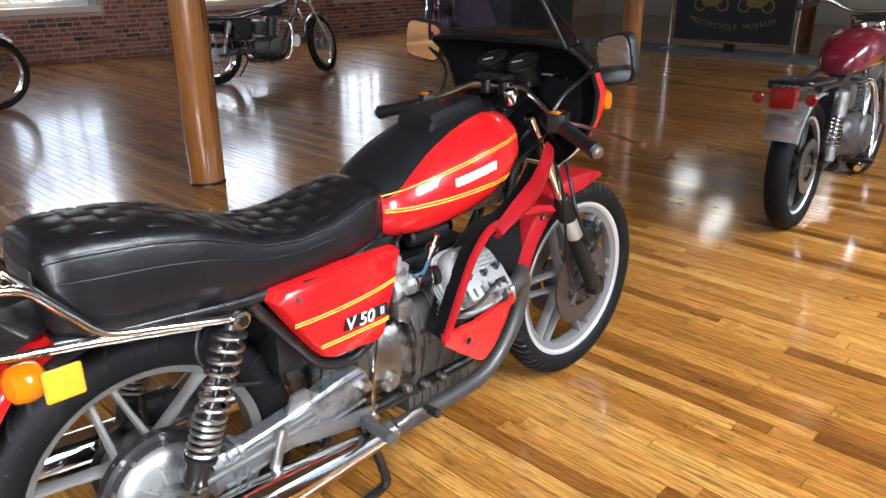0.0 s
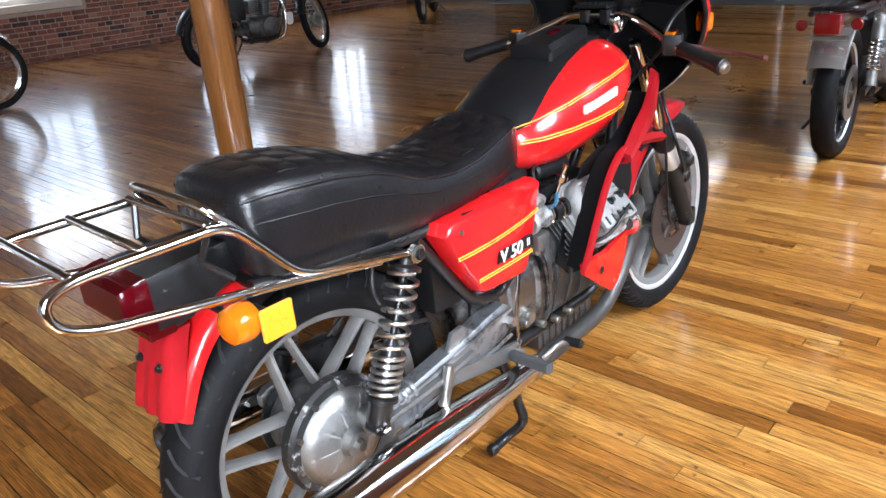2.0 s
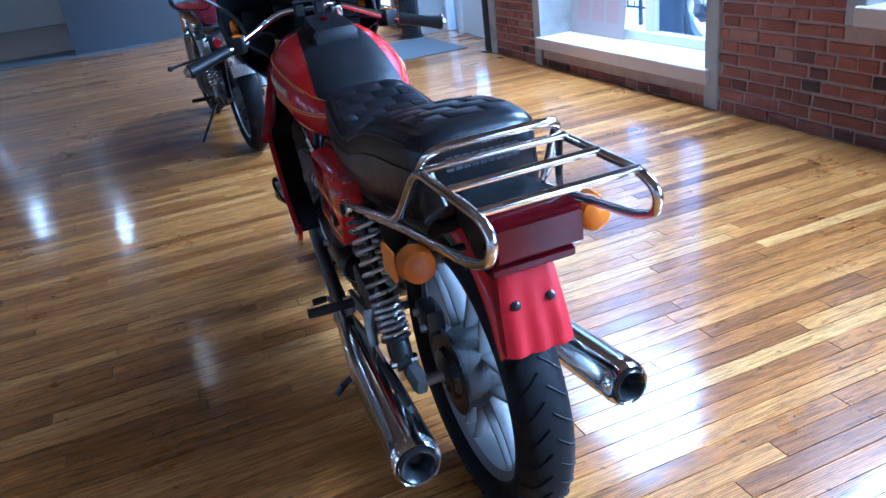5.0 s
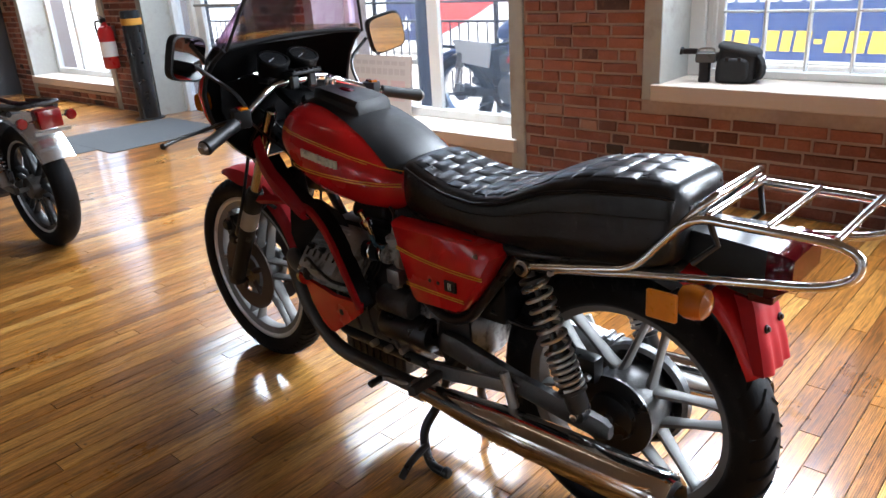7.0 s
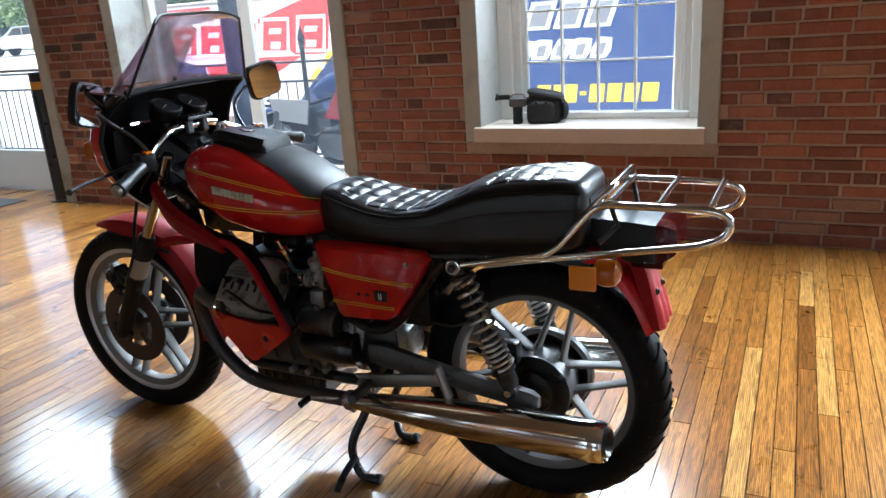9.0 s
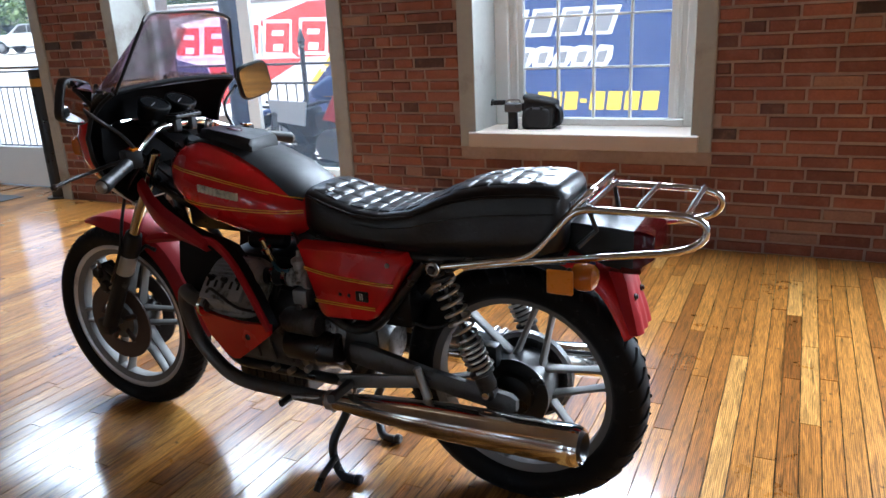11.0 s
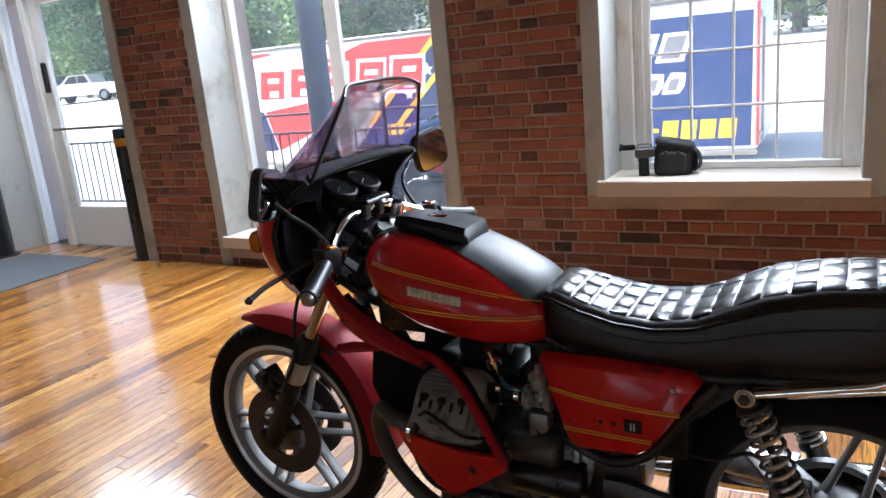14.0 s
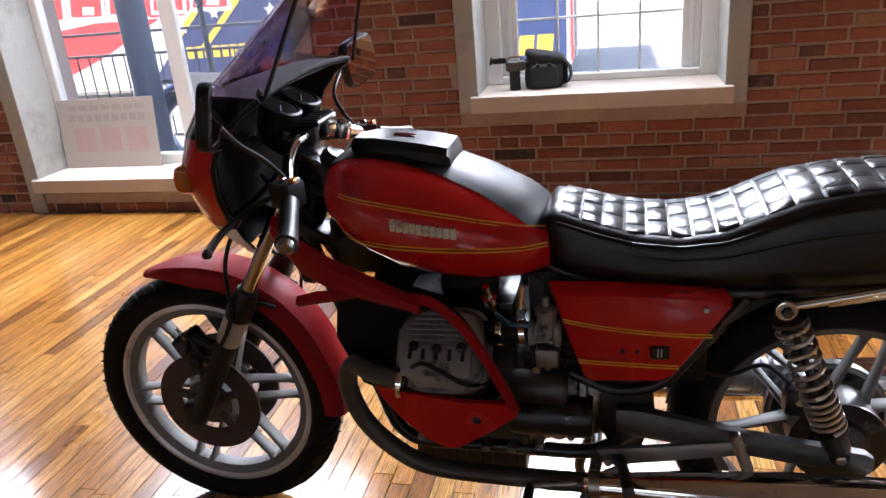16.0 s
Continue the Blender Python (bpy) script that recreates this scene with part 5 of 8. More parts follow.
# seat
SEAT = [(-0.140, 0.066, 0.748, 0.828), (-0.136, 0.092, 0.724, 0.850), (-0.124, 0.109, 0.707, 0.862), (-0.098, 0.119, 0.699, 0.868), (-0.05, 0.125, 0.692, 0.868), (0.04, 0.130, 0.686, 0.861), (0.12, 0.135, 0.682, 0.845), (0.18, 0.137, 0.682, 0.819), (0.24, 0.137, 0.684, 0.791), (0.32, 0.135, 0.687, 0.777), (0.40, 0.130, 0.690, 0.783), (0.47, 0.122, 0.694, 0.801), (0.525, 0.112, 0.70, 0.818), (0.552, 0.100, 0.708, 0.820), (0.566, 0.082, 0.72, 0.806), (0.572, 0.05, 0.74, 0.79)]


def seat_shape(x):
    xs = [t[0] for t in SEAT]
    return [float(np.interp(x, xs, [t[k] for t in SEAT])) for k in (1, 2, 3)]


secs = []
for x in sorted({t[0] for t in SEAT} | {float(v) for v in np.linspace(-0.14, 0.56, 29)}):
    w, z0, z1 = seat_shape(x)
    h = z1 - z0
    secs.append([(x, y * w, z0 + t * h) for y, t in ((-0.88, 0), (-0.98, 0.08), (-1.0, 0.30), (-0.985, 0.58), (-0.955, 0.78), (-0.90, 0.895), (-0.80, 0.953), (-0.6, 0.984), (-0.3, 0.997), (0, 1), (0.3, 0.997), (0.6, 0.984), (0.80, 0.953), (0.90, 0.895), (0.955, 0.78), (0.985, 0.58), (1.0, 0.30), (0.98, 0.08), (0.88, 0))])
seat = part("seat", loft(secs), VINYL, bike, "creased black vinyl dual seat with quilted top", 70)
for s in (1, -1):
    pts = []
    for x in np.linspace(-0.128, 0.555, 40):
        w, z0, z1 = seat_shape(float(x))
        pts.append((x, s * (w * 0.928 + 0.001), z0 + (z1 - z0) * 0.838))
    part("piping", tube(pts, 0.0035, 6), VINYL, seat)
    pts = []
    for x in np.linspace(-0.120, 0.40, 30):
        w, z0, z1 = seat_shape(float(x))
        pts.append((x, s * (w * 0.985 + 0.001), z0 + (z1 - z0) * (0.60 if x < 0.1 else 0.6)))
    part("seam", tube(pts, 0.0016, 5), BLACK_PLASTIC, seat)
# quilted pads in staggered rows
rng = random.Random(3)
row, x = 0, -0.100
while x < 0.53:
    ln = 0.046 if x < 0.14 else 0.040
    cuts = [-0.82, -0.30, 0.30, 0.82] if row % 2 == 0 else [-0.82, -0.55, 0.0, 0.55, 0.82]
    for ya, yb in zip(cuts, cuts[1:]):
        grid = []
        for i in range(4):
            u = (0, 0.1, 0.9, 1)[i]
            xx = x + 0.0024 + (ln - 0.0048) * u
            w, z0, z1 = seat_shape(xx)
            line = []
            for j in range(4):
                v = (0, 0.08, 0.92, 1)[j]
                y = (ya + (yb - ya) * v) * w * 0.93
                y += (0.0022 if j == 0 else -0.0022 if j == 3 else 0)
                yn = abs(y) / w
                t = float(np.interp(yn, (0, 0.3, 0.6, 0.80, 0.90), (1, 0.997, 0.984, 0.953, 0.895)))
                puff = 0.0026 if 0 < i < 3 and 0 < j < 3 else 0.0006
                line.append((xx, y, z0 + (z1 - z0) * t + puff + rng.uniform(-0.0006, 0.0006)))
            grid.append(line)
        part("pad", loft(grid, closed=False), VINYL, seat, angle=60)
    x += ln
    row += 1
for k in range(9):
    part("rear_mark", box((-0.1430, -0.066 + 0.0148 * k, 0.795), (-0.1380, -0.0545 + 0.0148 * k, 0.818), 0.001), mat("worn grey print", (0.07, 0.072, 0.078), 0.5, bump=0) if k == 0 else bpy.data.materials["worn grey print"], seat)


# side covers
def side_cover(s):
    out = [(0.553, 0.690), (0.40, 0.692), (0.243, 0.688), (0.226, 0.668), (0.285, 0.572), (0.325, 0.515), (0.345, 0.502), (0.480, 0.495), (0.495, 0.506), (0.527, 0.60)]
    rings = []
    for f, y in ((1.0, 0.118), (0.99, 0.142), (0.955, 0.160), (0.90, 0.167), (0.50, 0.171), (0.08, 0.172)):
        cx, cz = 0.385, 0.602
        rings.append([(cx + (x - cx) * f, s * (y + 0.012 * (0.4 - x)), cz + (z - cz) * f) for x, z in out])
    cov = part("side_panel", loft(rings), RED, bike, "red side panel with yellow stripes", 40)

    def on(x, z, lift):
        f = max(abs(x - 0.385) / 0.17, abs(z - 0.602) / 0.095)
        y = float(np.interp(f, (0.08, 0.5, 0.90, 0.955, 0.99), (0.172, 0.171, 0.167, 0.160, 0.142)))
        return Vector((x, s * (y + 0.012 * (0.4 - x) + lift), z))
    for za, zb, xa, xb in ((0.632, 0.612, 0.526, 0.262), (0.548, 0.545, 0.498, 0.318)):
        pts = [on(xa + (xb - xa) * k / 14, zb + (za - zb) * (1 - k / 14) ** 2.2, 0.0012) for k in range(15)]
        for d in (0.0028, -0.0028):
            part("pinstripe", tube([p + Vector((0, 0, d)) for p in pts], 0, 4, flat=(0.0012, 0.0016)), STRIPE, cov)
    turn = pose(0, 0, 0, 90, 0, 180) if s > 0 else pose(0, 0, 0, 90, 0, 0)
    px = 0.352 if s > 0 else 0.474
    plate = part("badge_plate", box((px - 0.017, s * 0.1745 - 0.003, 0.563), (px + 0.017, s * 0.1745 + 0.003, 0.589), 0.001), BLACK_PLASTIC, cov)
    lettering("numeral", "II", 0.024, Matrix.Translation((px, s * 0.1782, 0.576)) @ turn, WHITE_PLASTIC, plate)
    if s < 0:
        bar = part("badge_plate", slab([(0.372, 0.562), (0.452, 0.562), (0.458, 0.588), (0.380, 0.588)], 0.003, Matrix.Translation((0, -0.1770, 0)) @ SIDE, 0.0006), BLACK_PLASTIC, cov)
        lettering("model_figure", "V 50", 0.040, Matrix.Translation((0.412, -0.1805, 0.575)) @ turn, WHITE_PLASTIC, bar, 0.0012, shear=0.15)
    else:
        for hx in (0.392, 0.418):
            part("badge_hole", lathe([(0, 0.001), (0.004, 0.001), (0.005, 0)], on(hx, 0.574, 0.0006), (0, s, 0), 10), BLACK_PAINT, cov)
    part("panel_latch", box((0.30, s * 0.150 - 0.006, 0.678), (0.345, s * 0.150 + 0.004, 0.688), 0.002), BLACK_PLASTIC, cov)
    part("panel_screw", lathe([(0, 0.004), (0.005, 0.004), (0.006, 0)], on(0.275, 0.664, 0.0), (0, s, 0), 10), STEEL, cov)


both(side_cover)


# leg shields
def leg_shield(s):
    m = Matrix.Translation((0, s * 0.165 - 0.006, 0)) @ SIDE
    arm = part("leg_shield", loft([[(x, s * (y + dy * s), z + h * 0.5 * v) for dy, v in ((0.0, 1), (0.018, 0.6), (0.022, -0.2), (0.010, -1), (-0.008, -1), (0.004, -0.2), (0.0, 0.6), (-0.006, 1))] for x, y, z, h in ((1.10, 0.125, 0.80, 0.055), (1.04, 0.150, 0.750, 0.068), (0.98, 0.170, 0.726, 0.062), (0.90, 0.190, 0.706, 0.050), (0.83, 0.212, 0.694, 0.034), (0.78, 0.226, 0.684, 0.026))] if s > 0 else [[(x, s * (y - dy * s), z + h * 0.5 * v) for dy, v in ((0.0, 1), (0.018, 0.6), (0.022, -0.2), (0.010, -1), (-0.008, -1), (0.004, -0.2), (0.0, 0.6), (-0.006, 1))] for x, y, z, h in ((1.10, 0.125, 0.80, 0.055), (1.04, 0.150, 0.750, 0.068), (0.98, 0.170, 0.726, 0.062), (0.90, 0.190, 0.706, 0.050), (0.83, 0.212, 0.694, 0.034), (0.78, 0.226, 0.684, 0.026))]), RED_CHALKY, bike, "red fairing leg shield with an open frame")
    part("fin_tip", loft([[(x, s * (y + u * w), z + v * h) for u, v in ((-1, 0), (0, 1), (1, 0), (0, -1))] for x, y, z, w, h in ((0.93, 0.175, 0.680, 0.010, 0.010), (1.0, 0.183, 0.676, 0.014, 0.014), (1.045, 0.188, 0.668, 0.013, 0.012))]), RED_CHALKY, arm)
    part("shield_rail", tube(smooth_path([(0.80, s * 0.218, 0.698), (0.755, s * 0.226, 0.690), (0.703, s * 0.230, 0.645), (0.664, s * 0.231, 0.580), (0.634, s * 0.229, 0.515), (0.614, s * 0.226, 0.468)]), 0, 8, flat=(0.0065, 0.010)), RED_CHALKY, arm)
    low = part("lower_panel", loft([[(x, s * y, z) for x, y, z in ring] for ring in ([(0.608, 0.228, 0.482), (0.612, 0.228, 0.455), (0.66, 0.227, 0.418), (0.735, 0.220, 0.366), (0.76, 0.215, 0.360), (0.80, 0.207, 0.372), (0.86, 0.190, 0.408), (0.908, 0.172, 0.452), (0.915, 0.168, 0.468), (0.84, 0.200, 0.476), (0.72, 0.222, 0.474)], [(0.610, 0.216, 0.482), (0.614, 0.216, 0.456), (0.66, 0.215, 0.420), (0.735, 0.208, 0.370), (0.76, 0.203, 0.364), (0.80, 0.195, 0.376), (0.86, 0.180, 0.411), (0.908, 0.162, 0.454), (0.915, 0.158, 0.468), (0.84, 0.190, 0.477), (0.72, 0.210, 0.475)])]), RED, arm, "red lower panel with a fixing hole")
    edge = smooth_path([(0.620, 0.222, 0.46), (0.640, 0.224, 0.515), (0.668, 0.227, 0.580), (0.708, 0.226, 0.645), (0.758, 0.222, 0.687), (0.81, 0.212, 0.694), (0.90, 0.182, 0.702), (0.98, 0.162, 0.724), (1.06, 0.140, 0.775)], 3)
    part("inner_flange", loft([[(p.x + dx, s * (p.y - dy), p.z + dz) for dx, dy, dz in ((0, 0, 0), (0.014, 0.058, -0.004), (0.018, 0.058, -0.006), (0.005, 0.0, -0.002))] for p in edge]), MATT_BLACK, arm, "black inner face of the leg shield")
    part("panel_hole", lathe([(0, 0.002), (0.006, 0.002), (0.009, 0.0)], (0.692, s * 0.2245, 0.437), (0, s, 0), 14), BLACK_PAINT, low)
    part("inner_shield", slab([(0.955, 0.45), (0.80, 0.385), (0.70, 0.40), (0.645, 0.45), (0.70, 0.57), (0.765, 0.66), (0.84, 0.685), (0.98, 0.68), (1.0, 0.56)], 0.004, Matrix.Translation((0, s * 0.128, 0)) @ SIDE), MATT_BLACK, arm)


both(leg_shield)


# fairing shell, lining and screen
def u_line(z, half, rear, nose, n=21, k=2.4):
    out = []
    for j in range(n):
        a = math.pi * j / (n - 1)
        c, s_ = math.cos(a), math.sin(a)
        out.append((rear + (nose - rear) * abs(s_) ** (2 / k), half * math.copysign(abs(c) ** (2 / k), c), z))
    return out


LEVELS = [(0.832, 0.205, 1.140, 1.252), (0.86, 0.222, 1.139, 1.262), (0.90, 0.238, 1.140, 1.268), (0.96, 0.248, 1.133, 1.268), (1.01, 0.245, 1.110, 1.252), (1.05, 0.236, 1.07, 1.230), (1.075, 0.228, 1.03, 1.215)]
CHIN = [(0.742, 0.105, 1.165, 1.205), (0.775, 0.150, 1.150, 1.226), (0.80, 0.178, 1.145, 1.238), (0.832, 0.205, 1.140, 1.252)]
fairing = part("fairing", loft([u_line(*l) for l in LEVELS if l[0] < 1.02], closed=False), RED, bike, "red half fairing with black inside and amber indicators", 60)
part("lining", loft([u_line(z, h - 0.006, r - 0.004, nn - 0.006) for z, h, r, nn in LEVELS], closed=False), MATT_BLACK, fairing)
part("upper_band", loft([u_line(*l) for l in LEVELS if l[0] > 1.0], closed=False), mat("gloss black plastic", (0.006, 0.006, 0.007), 0.12, vary=0.2, scale=20, bump=0.02, spec=0.4), fairing, "glossy black upper band", 60)
edge_l = [u_line(*l)[0] for l in LEVELS]
for s in (1, -1):
    part("edge_trim", tube([(x, s * abs(y), z) for x, y, z in edge_l], 0.006, 8), BLACK_PLASTIC, fairing)
part("chin", loft([u_line(*l) for l in CHIN], closed=False), WHITE_PAINT, fairing, "pale lower lip of the fairing", 60)
part("chin_lining", loft([u_line(z, h - 0.005, r - 0.003, nn - 0.005) for z, h, r, nn in CHIN], closed=False), MATT_BLACK, fairing)
part("lower_lip", tube(u_line(0.742, 0.105, 1.163, 1.206), 0.005, 8), WHITE_PAINT, fairing)
part("dash", loft([[(x, y * w, z) for y in (-1, -0.5, 0, 0.5, 1)] for x, w, z in ((1.035, 0.225, 1.078), (1.12, 0.215, 1.085), (1.205, 0.12, 1.072))], closed=False), MATT_BLACK, fairing)
part("dash_lip", tube([(1.03, y, 1.078 + 0.012 * (1 - (y / 0.22) ** 2)) for y in np.linspace(-0.22, 0.22, 15)], 0.007, 8), MATT_BLACK, fairing)
part("inner_panel", slab([(-0.165, 0.845), (0.165, 0.845), (0.185, 0.90), (0.175, 0.975), (0.06, 0.985), (0.055, 0.965), (-0.055, 0.965), (-0.06, 0.985), (-0.175, 0.975), (-0.185, 0.90)], 0.006, Matrix.Translation((1.165, 0, 0)) @ pose(0, 0, 0, 90, 0, 90), 0.002), MATT_BLACK, fairing, "matt black panel round the instruments")
part("headlamp", slab(oval(0, 0, 0.075, 0.05, 4, 28), 0.02, Matrix.Translation((1.256, 0, 0.93)) @ pose(0, 0, 0, 90, 0, 90), 0.006), MIRROR, fairing, "rectangular headlamp")
top_line = [(0.992 - 0.040 * abs(u) ** 2.2, 0.160 * u, 1.272 - 0.022 * abs(u) ** 6) for u in np.linspace(1, -1, 21)]
base_line = u_line(1.075, 0.228, 1.02, 1.215)
secs = []
for k in range(7):
    f = k / 6
    secs.append([Vector(a) * (1 - f) + Vector(b) * f + Vector((0, 0, 0)) for a, b in zip(base_line, top_line)])
screen_bm = loft(secs, closed=False)
bmesh.ops.solidify(screen_bm, geom=screen_bm.faces[:], thickness=0.003)
screen = part("windscreen", screen_bm, SCREEN_TINT, bike, "purple tinted plastic windscreen with black edge", 60)
screen.visible_shadow = False
rim_pts = [base_line[0]] + [s_[0] for s_ in secs[1:]] + [Vector(p) for p in top_line[1:-1]] + [s_[-1] for s_ in secs[::-1]]
part("edge_seal", tube(rim_pts, 0.0042, 8), BLACK_PLASTIC, screen)
for u in (0.9, 0.35, -0.35, -0.9):
    p = base_line[int((1 - u) * 10)]
    part("screen_screw", lathe([(0, 0.006), (0.007, 0.005), (0.008, 0)], Vector(p) + Vector((0.004, 0, 0.012)), (0.5, u * 0.7, 0.4), 10), BLACK_PLASTIC, screen)


def front_indicator(s):
    part("front_indicator", loft([[(x, s * (0.192 + dy), z) for x, z in oval(1.222 + dx, 0.930, r * 0.7, r * 0.9, 2.6, 20)] for dy, dx, r in ((0.0, 0.0, 0.030), (0.022, -0.002, 0.030), (0.032, -0.004, 0.024), (0.035, -0.004, 0.010))]), AMBER, bike, "amber front indicator lens")


both(front_indicator)

# handlebars and controls
bar = part("handlebar", tube(smooth_path([(0.952, -0.372, 0.866), (0.975, -0.30, 0.885), (1.0, -0.235, 0.902), (1.035, -0.15, 0.938), (1.045, -0.09, 0.962), (1.04, -0.045, 0.968), (1.04, 0.045, 0.968), (1.045, 0.09, 0.962), (1.035, 0.15, 0.938), (1.0, 0.235, 0.902), (0.975, 0.30, 0.885), (0.952, 0.372, 0.866)], 6), 0.0112, 14), CHROME, bike, "chrome handlebar with spots of rust")
for k in range(2):
    part("bar_clamp", box((1.02, -0.045 + 0.06 * k, 0.945), (1.062, -0.015 + 0.06 * k, 0.987), 0.006), BLACK_PAINT, bar)
part("clamp_cover", box((1.005, -0.05, 0.985), (1.055, 0.05, 0.995), 0.003), BLACK_PLASTIC, bar)
for k in range(6):
    part("cover_slot", box((1.010, -0.046 + 0.016 * k, 0.994), (1.05, -0.040 + 0.016 * k, 0.999), 0.001), BLACK_PLASTIC, bar)


def control(s):
    grip = part("grip", tube([(0.950, s * 0.376, 0.8655), (0.951, s * 0.372, 0.866), (0.962, s * 0.335, 0.876), (0.980, s * 0.285, 0.889), (0.992, s * 0.256, 0.896)], 0.017, 18, radii=[0.017, 0.020, 0.0165, 0.0165, 0.018]), BLACK_PLASTIC, bar, "ribbed black rubber grip")
    for k in range(12):
        f = k / 11
        p = Vector((0.957, s * 0.352, 0.871)).lerp(Vector((0.984, s * 0.276, 0.891)), f)
        part("grip_rib", lathe([(0.0155, -0.0012), (0.0176, 0), (0.0155, 0.0012)], p, (0.33, -s * 0.92, 0.24), 16), BLACK_PLASTIC, grip)
    part("bar_end", lathe([(0, 0.012), (0.010, 0.011), (0.015, 0.004), (0.016, 0)], (0.9505, s * 0.375, 0.8655), (-0.3, s * 0.92, -0.2), 16), STEEL, grip)
    sw = part("switch_box", box((-0.026, -0.022, -0.024), (0.026, 0.022, 0.024), 0.007, m=Matrix.Translation((1.008, s * 0.225, 0.905)) @ pose(0, 0, 0, 0, 0, -20 * s), segments=2), BLACK_PLASTIC, bar)
    part("switch_key", box((0.985, s * 0.225 - 0.012, 0.925), (1.0, s * 0.225 + 0.012, 0.934), 0.002), AMBER, sw, "orange switch key")
    part("switch_key", box((1.008, s * 0.225 - 0.008, 0.927), (1.02, s * 0.225 + 0.006, 0.935), 0.002), RED_LENS, sw)
    lev = part("lever", tube(smooth_path([(1.035, s * 0.215, 0.900), (1.062, s * 0.25, 0.892), (1.075, s * 0.30, 0.882), (1.077, s * 0.36, 0.876), (1.070, s * 0.415, 0.868)]), 0, 10, flat=(0.007, 0.0045)), BLACK_PAINT if s > 0 else mat("worn red lever", (0.07, 0.018, 0.016), 0.35, bump=0.05), bar, "hand lever with ball end")
    part("lever_ball", lathe([(0, -0.009), (0.006, -0.007), (0.009, 0), (0.006, 0.007), (0, 0.009)], (1.069, s * 0.418, 0.8675), (0, 1, 0), 14), lev.data.materials[0], lev)
    part("lever_perch", rod((1.01, s * 0.20, 0.912), (1.04, s * 0.218, 0.900), 0.013, 0.010, 12), BLACK_PAINT, lev)
    part("cable", tube(smooth_path([(1.045, s * 0.20, 0.905), (1.11, s * 0.12, 0.91), (1.12, s * 0.05, 0.85), (1.05, s * 0.03, 0.78)]), 0.004, 6), BLACK_PLASTIC, bar)
    part("cable", tube(smooth_path([(1.02, s * 0.20, 0.900), (1.06, s * 0.15, 0.86), (1.06, s * 0.09, 0.80), (1.0, s * 0.05, 0.74)]), 0.0035, 6), BLACK_PLASTIC, bar)
    # mirror on a bent stem
    stem = part("mirror", tube(smooth_path([(1.022, s * 0.195, 0.925), (1.055, s * 0.205, 0.965), (1.080, s * 0.235, 1.00), (1.078, s * 0.290, 1.045)]), 0.005, 8), BLACK_PAINT, bar, "black rectangular mirror on a bent stem")
    m = Matrix.Translation((1.068 if s > 0 else 1.042, s * (0.306 if s > 0 else 0.346), 1.064 if s > 0 else 1.056)) @ pose(0, 0, 0, 0, 0, 17 * s) @ pose(0, 0, 0, 0, -9 if s > 0 else -4, 0) @ pose(0, 0, 0, 90, 0, -90) @ pose(0, 0, 0, 0, 0, -12 * s)
    part("mirror_housing", slab(oval(0, 0, 0.060, 0.057, 4.5, 32), 0.024, m @ Matrix.Translation((0, 0, -0.024)), 0.008), BLACK_PLASTIC, stem)
    part("mirror_glass", slab(oval(0, 0, 0.054, 0.051, 4.5, 32), 0.001, m @ Matrix.Translation((0, 0, 0.0005))), MIRROR, stem)


both(control)
for y in (0.05, -0.05):
    g = part("gauge", lathe([(0, -0.05), (0.034, -0.05), (0.041, -0.03), (0.042, 0.0), (0.045, 0.004), (0.045, 0.012), (0.039, 0.014), (0.038, 0.009), (0, 0.009)], (1.085, y, 1.02), (-0.42, 0, 0.9), 32), BLACK_PLASTIC, bike, "round black instrument")
    part("gauge_glass", lathe([(0.038, 0.0115), (0, 0.0125)], (1.085, y, 1.02), (-0.42, 0, 0.9), 32), mat("dial face", (0.03, 0.03, 0.032), 0.08, coat=1.0, bump=0) if y > 0 else bpy.data.materials["dial face"], g)
    part("needle", rod(Vector((1.085, y, 1.02)) + Vector((-0.42, 0, 0.9)) * 0.0135, Vector((1.085, y + 0.025, 1.02)) + Vector((-0.40, 0, 0.91)) * 0.0135 + Vector((-0.012, 0, -0.006)), 0.0009, None, 5), WHITE_PLASTIC, g)
part("instrument_bracket", box((1.06, -0.09, 0.965), (1.12, 0.09, 0.985), 0.006), BLACK_PLASTIC, bike)
part("ignition_switch", lathe([(0, 0.035), (0.014, 0.035), (0.017, 0.03), (0.017, 0)], (1.01, -0.075, 0.935), (-0.3, 0, 1), 18), CHROME, bike)
for s in (1, -1):
    part("brake_hose", tube(smooth_path([(1.10, s * 0.06, 0.90), (1.20, s * 0.085, 0.80), (1.255, s * 0.085, 0.70), (1.235, s * 0.135, 0.60), (1.30, s * 0.13, 0.50), (1.37, s * 0.075, 0.47)]), 0.005, 8), BLACK_PLASTIC, bike)
part("horn", lathe([(0, 0.03), (0.02, 0.03), (0.035, 0.02), (0.04, 0.0), (0.03, -0.02), (0, -0.02)], (1.06, 0.06, 0.69), (1, 0.2, 0), 24), BLACK_PAINT, bike)

# rear end: mudguard, lamp, indicators, rack
secs = []
for k in range(33):
    f = k / 32
    a = radians(92 + 57 * f)
    r = 0.366 + 0.012 * math.sin(math.pi * min(1, f * 1.15)) - 0.030 * f * f
    w = 0.062
    secs.append([(r2 * math.cos(a), u * w, 0.343 + r2 * math.sin(a)) for u, r2 in [(u, r + d) for u, d in ((-1, -0.026), (-1, -0.015), (-0.9, -0.004), (-0.5, 0.004), (0, 0.006), (0.5, 0.004), (0.9, -0.004), (1, -0.015), (1, -0.026), (0.95, -0.026), (0.94, -0.015), (0.5, -0.002), (0, 0.0), (-0.5, -0.002), (-0.94, -0.015), (-0.95, -0.026))]])
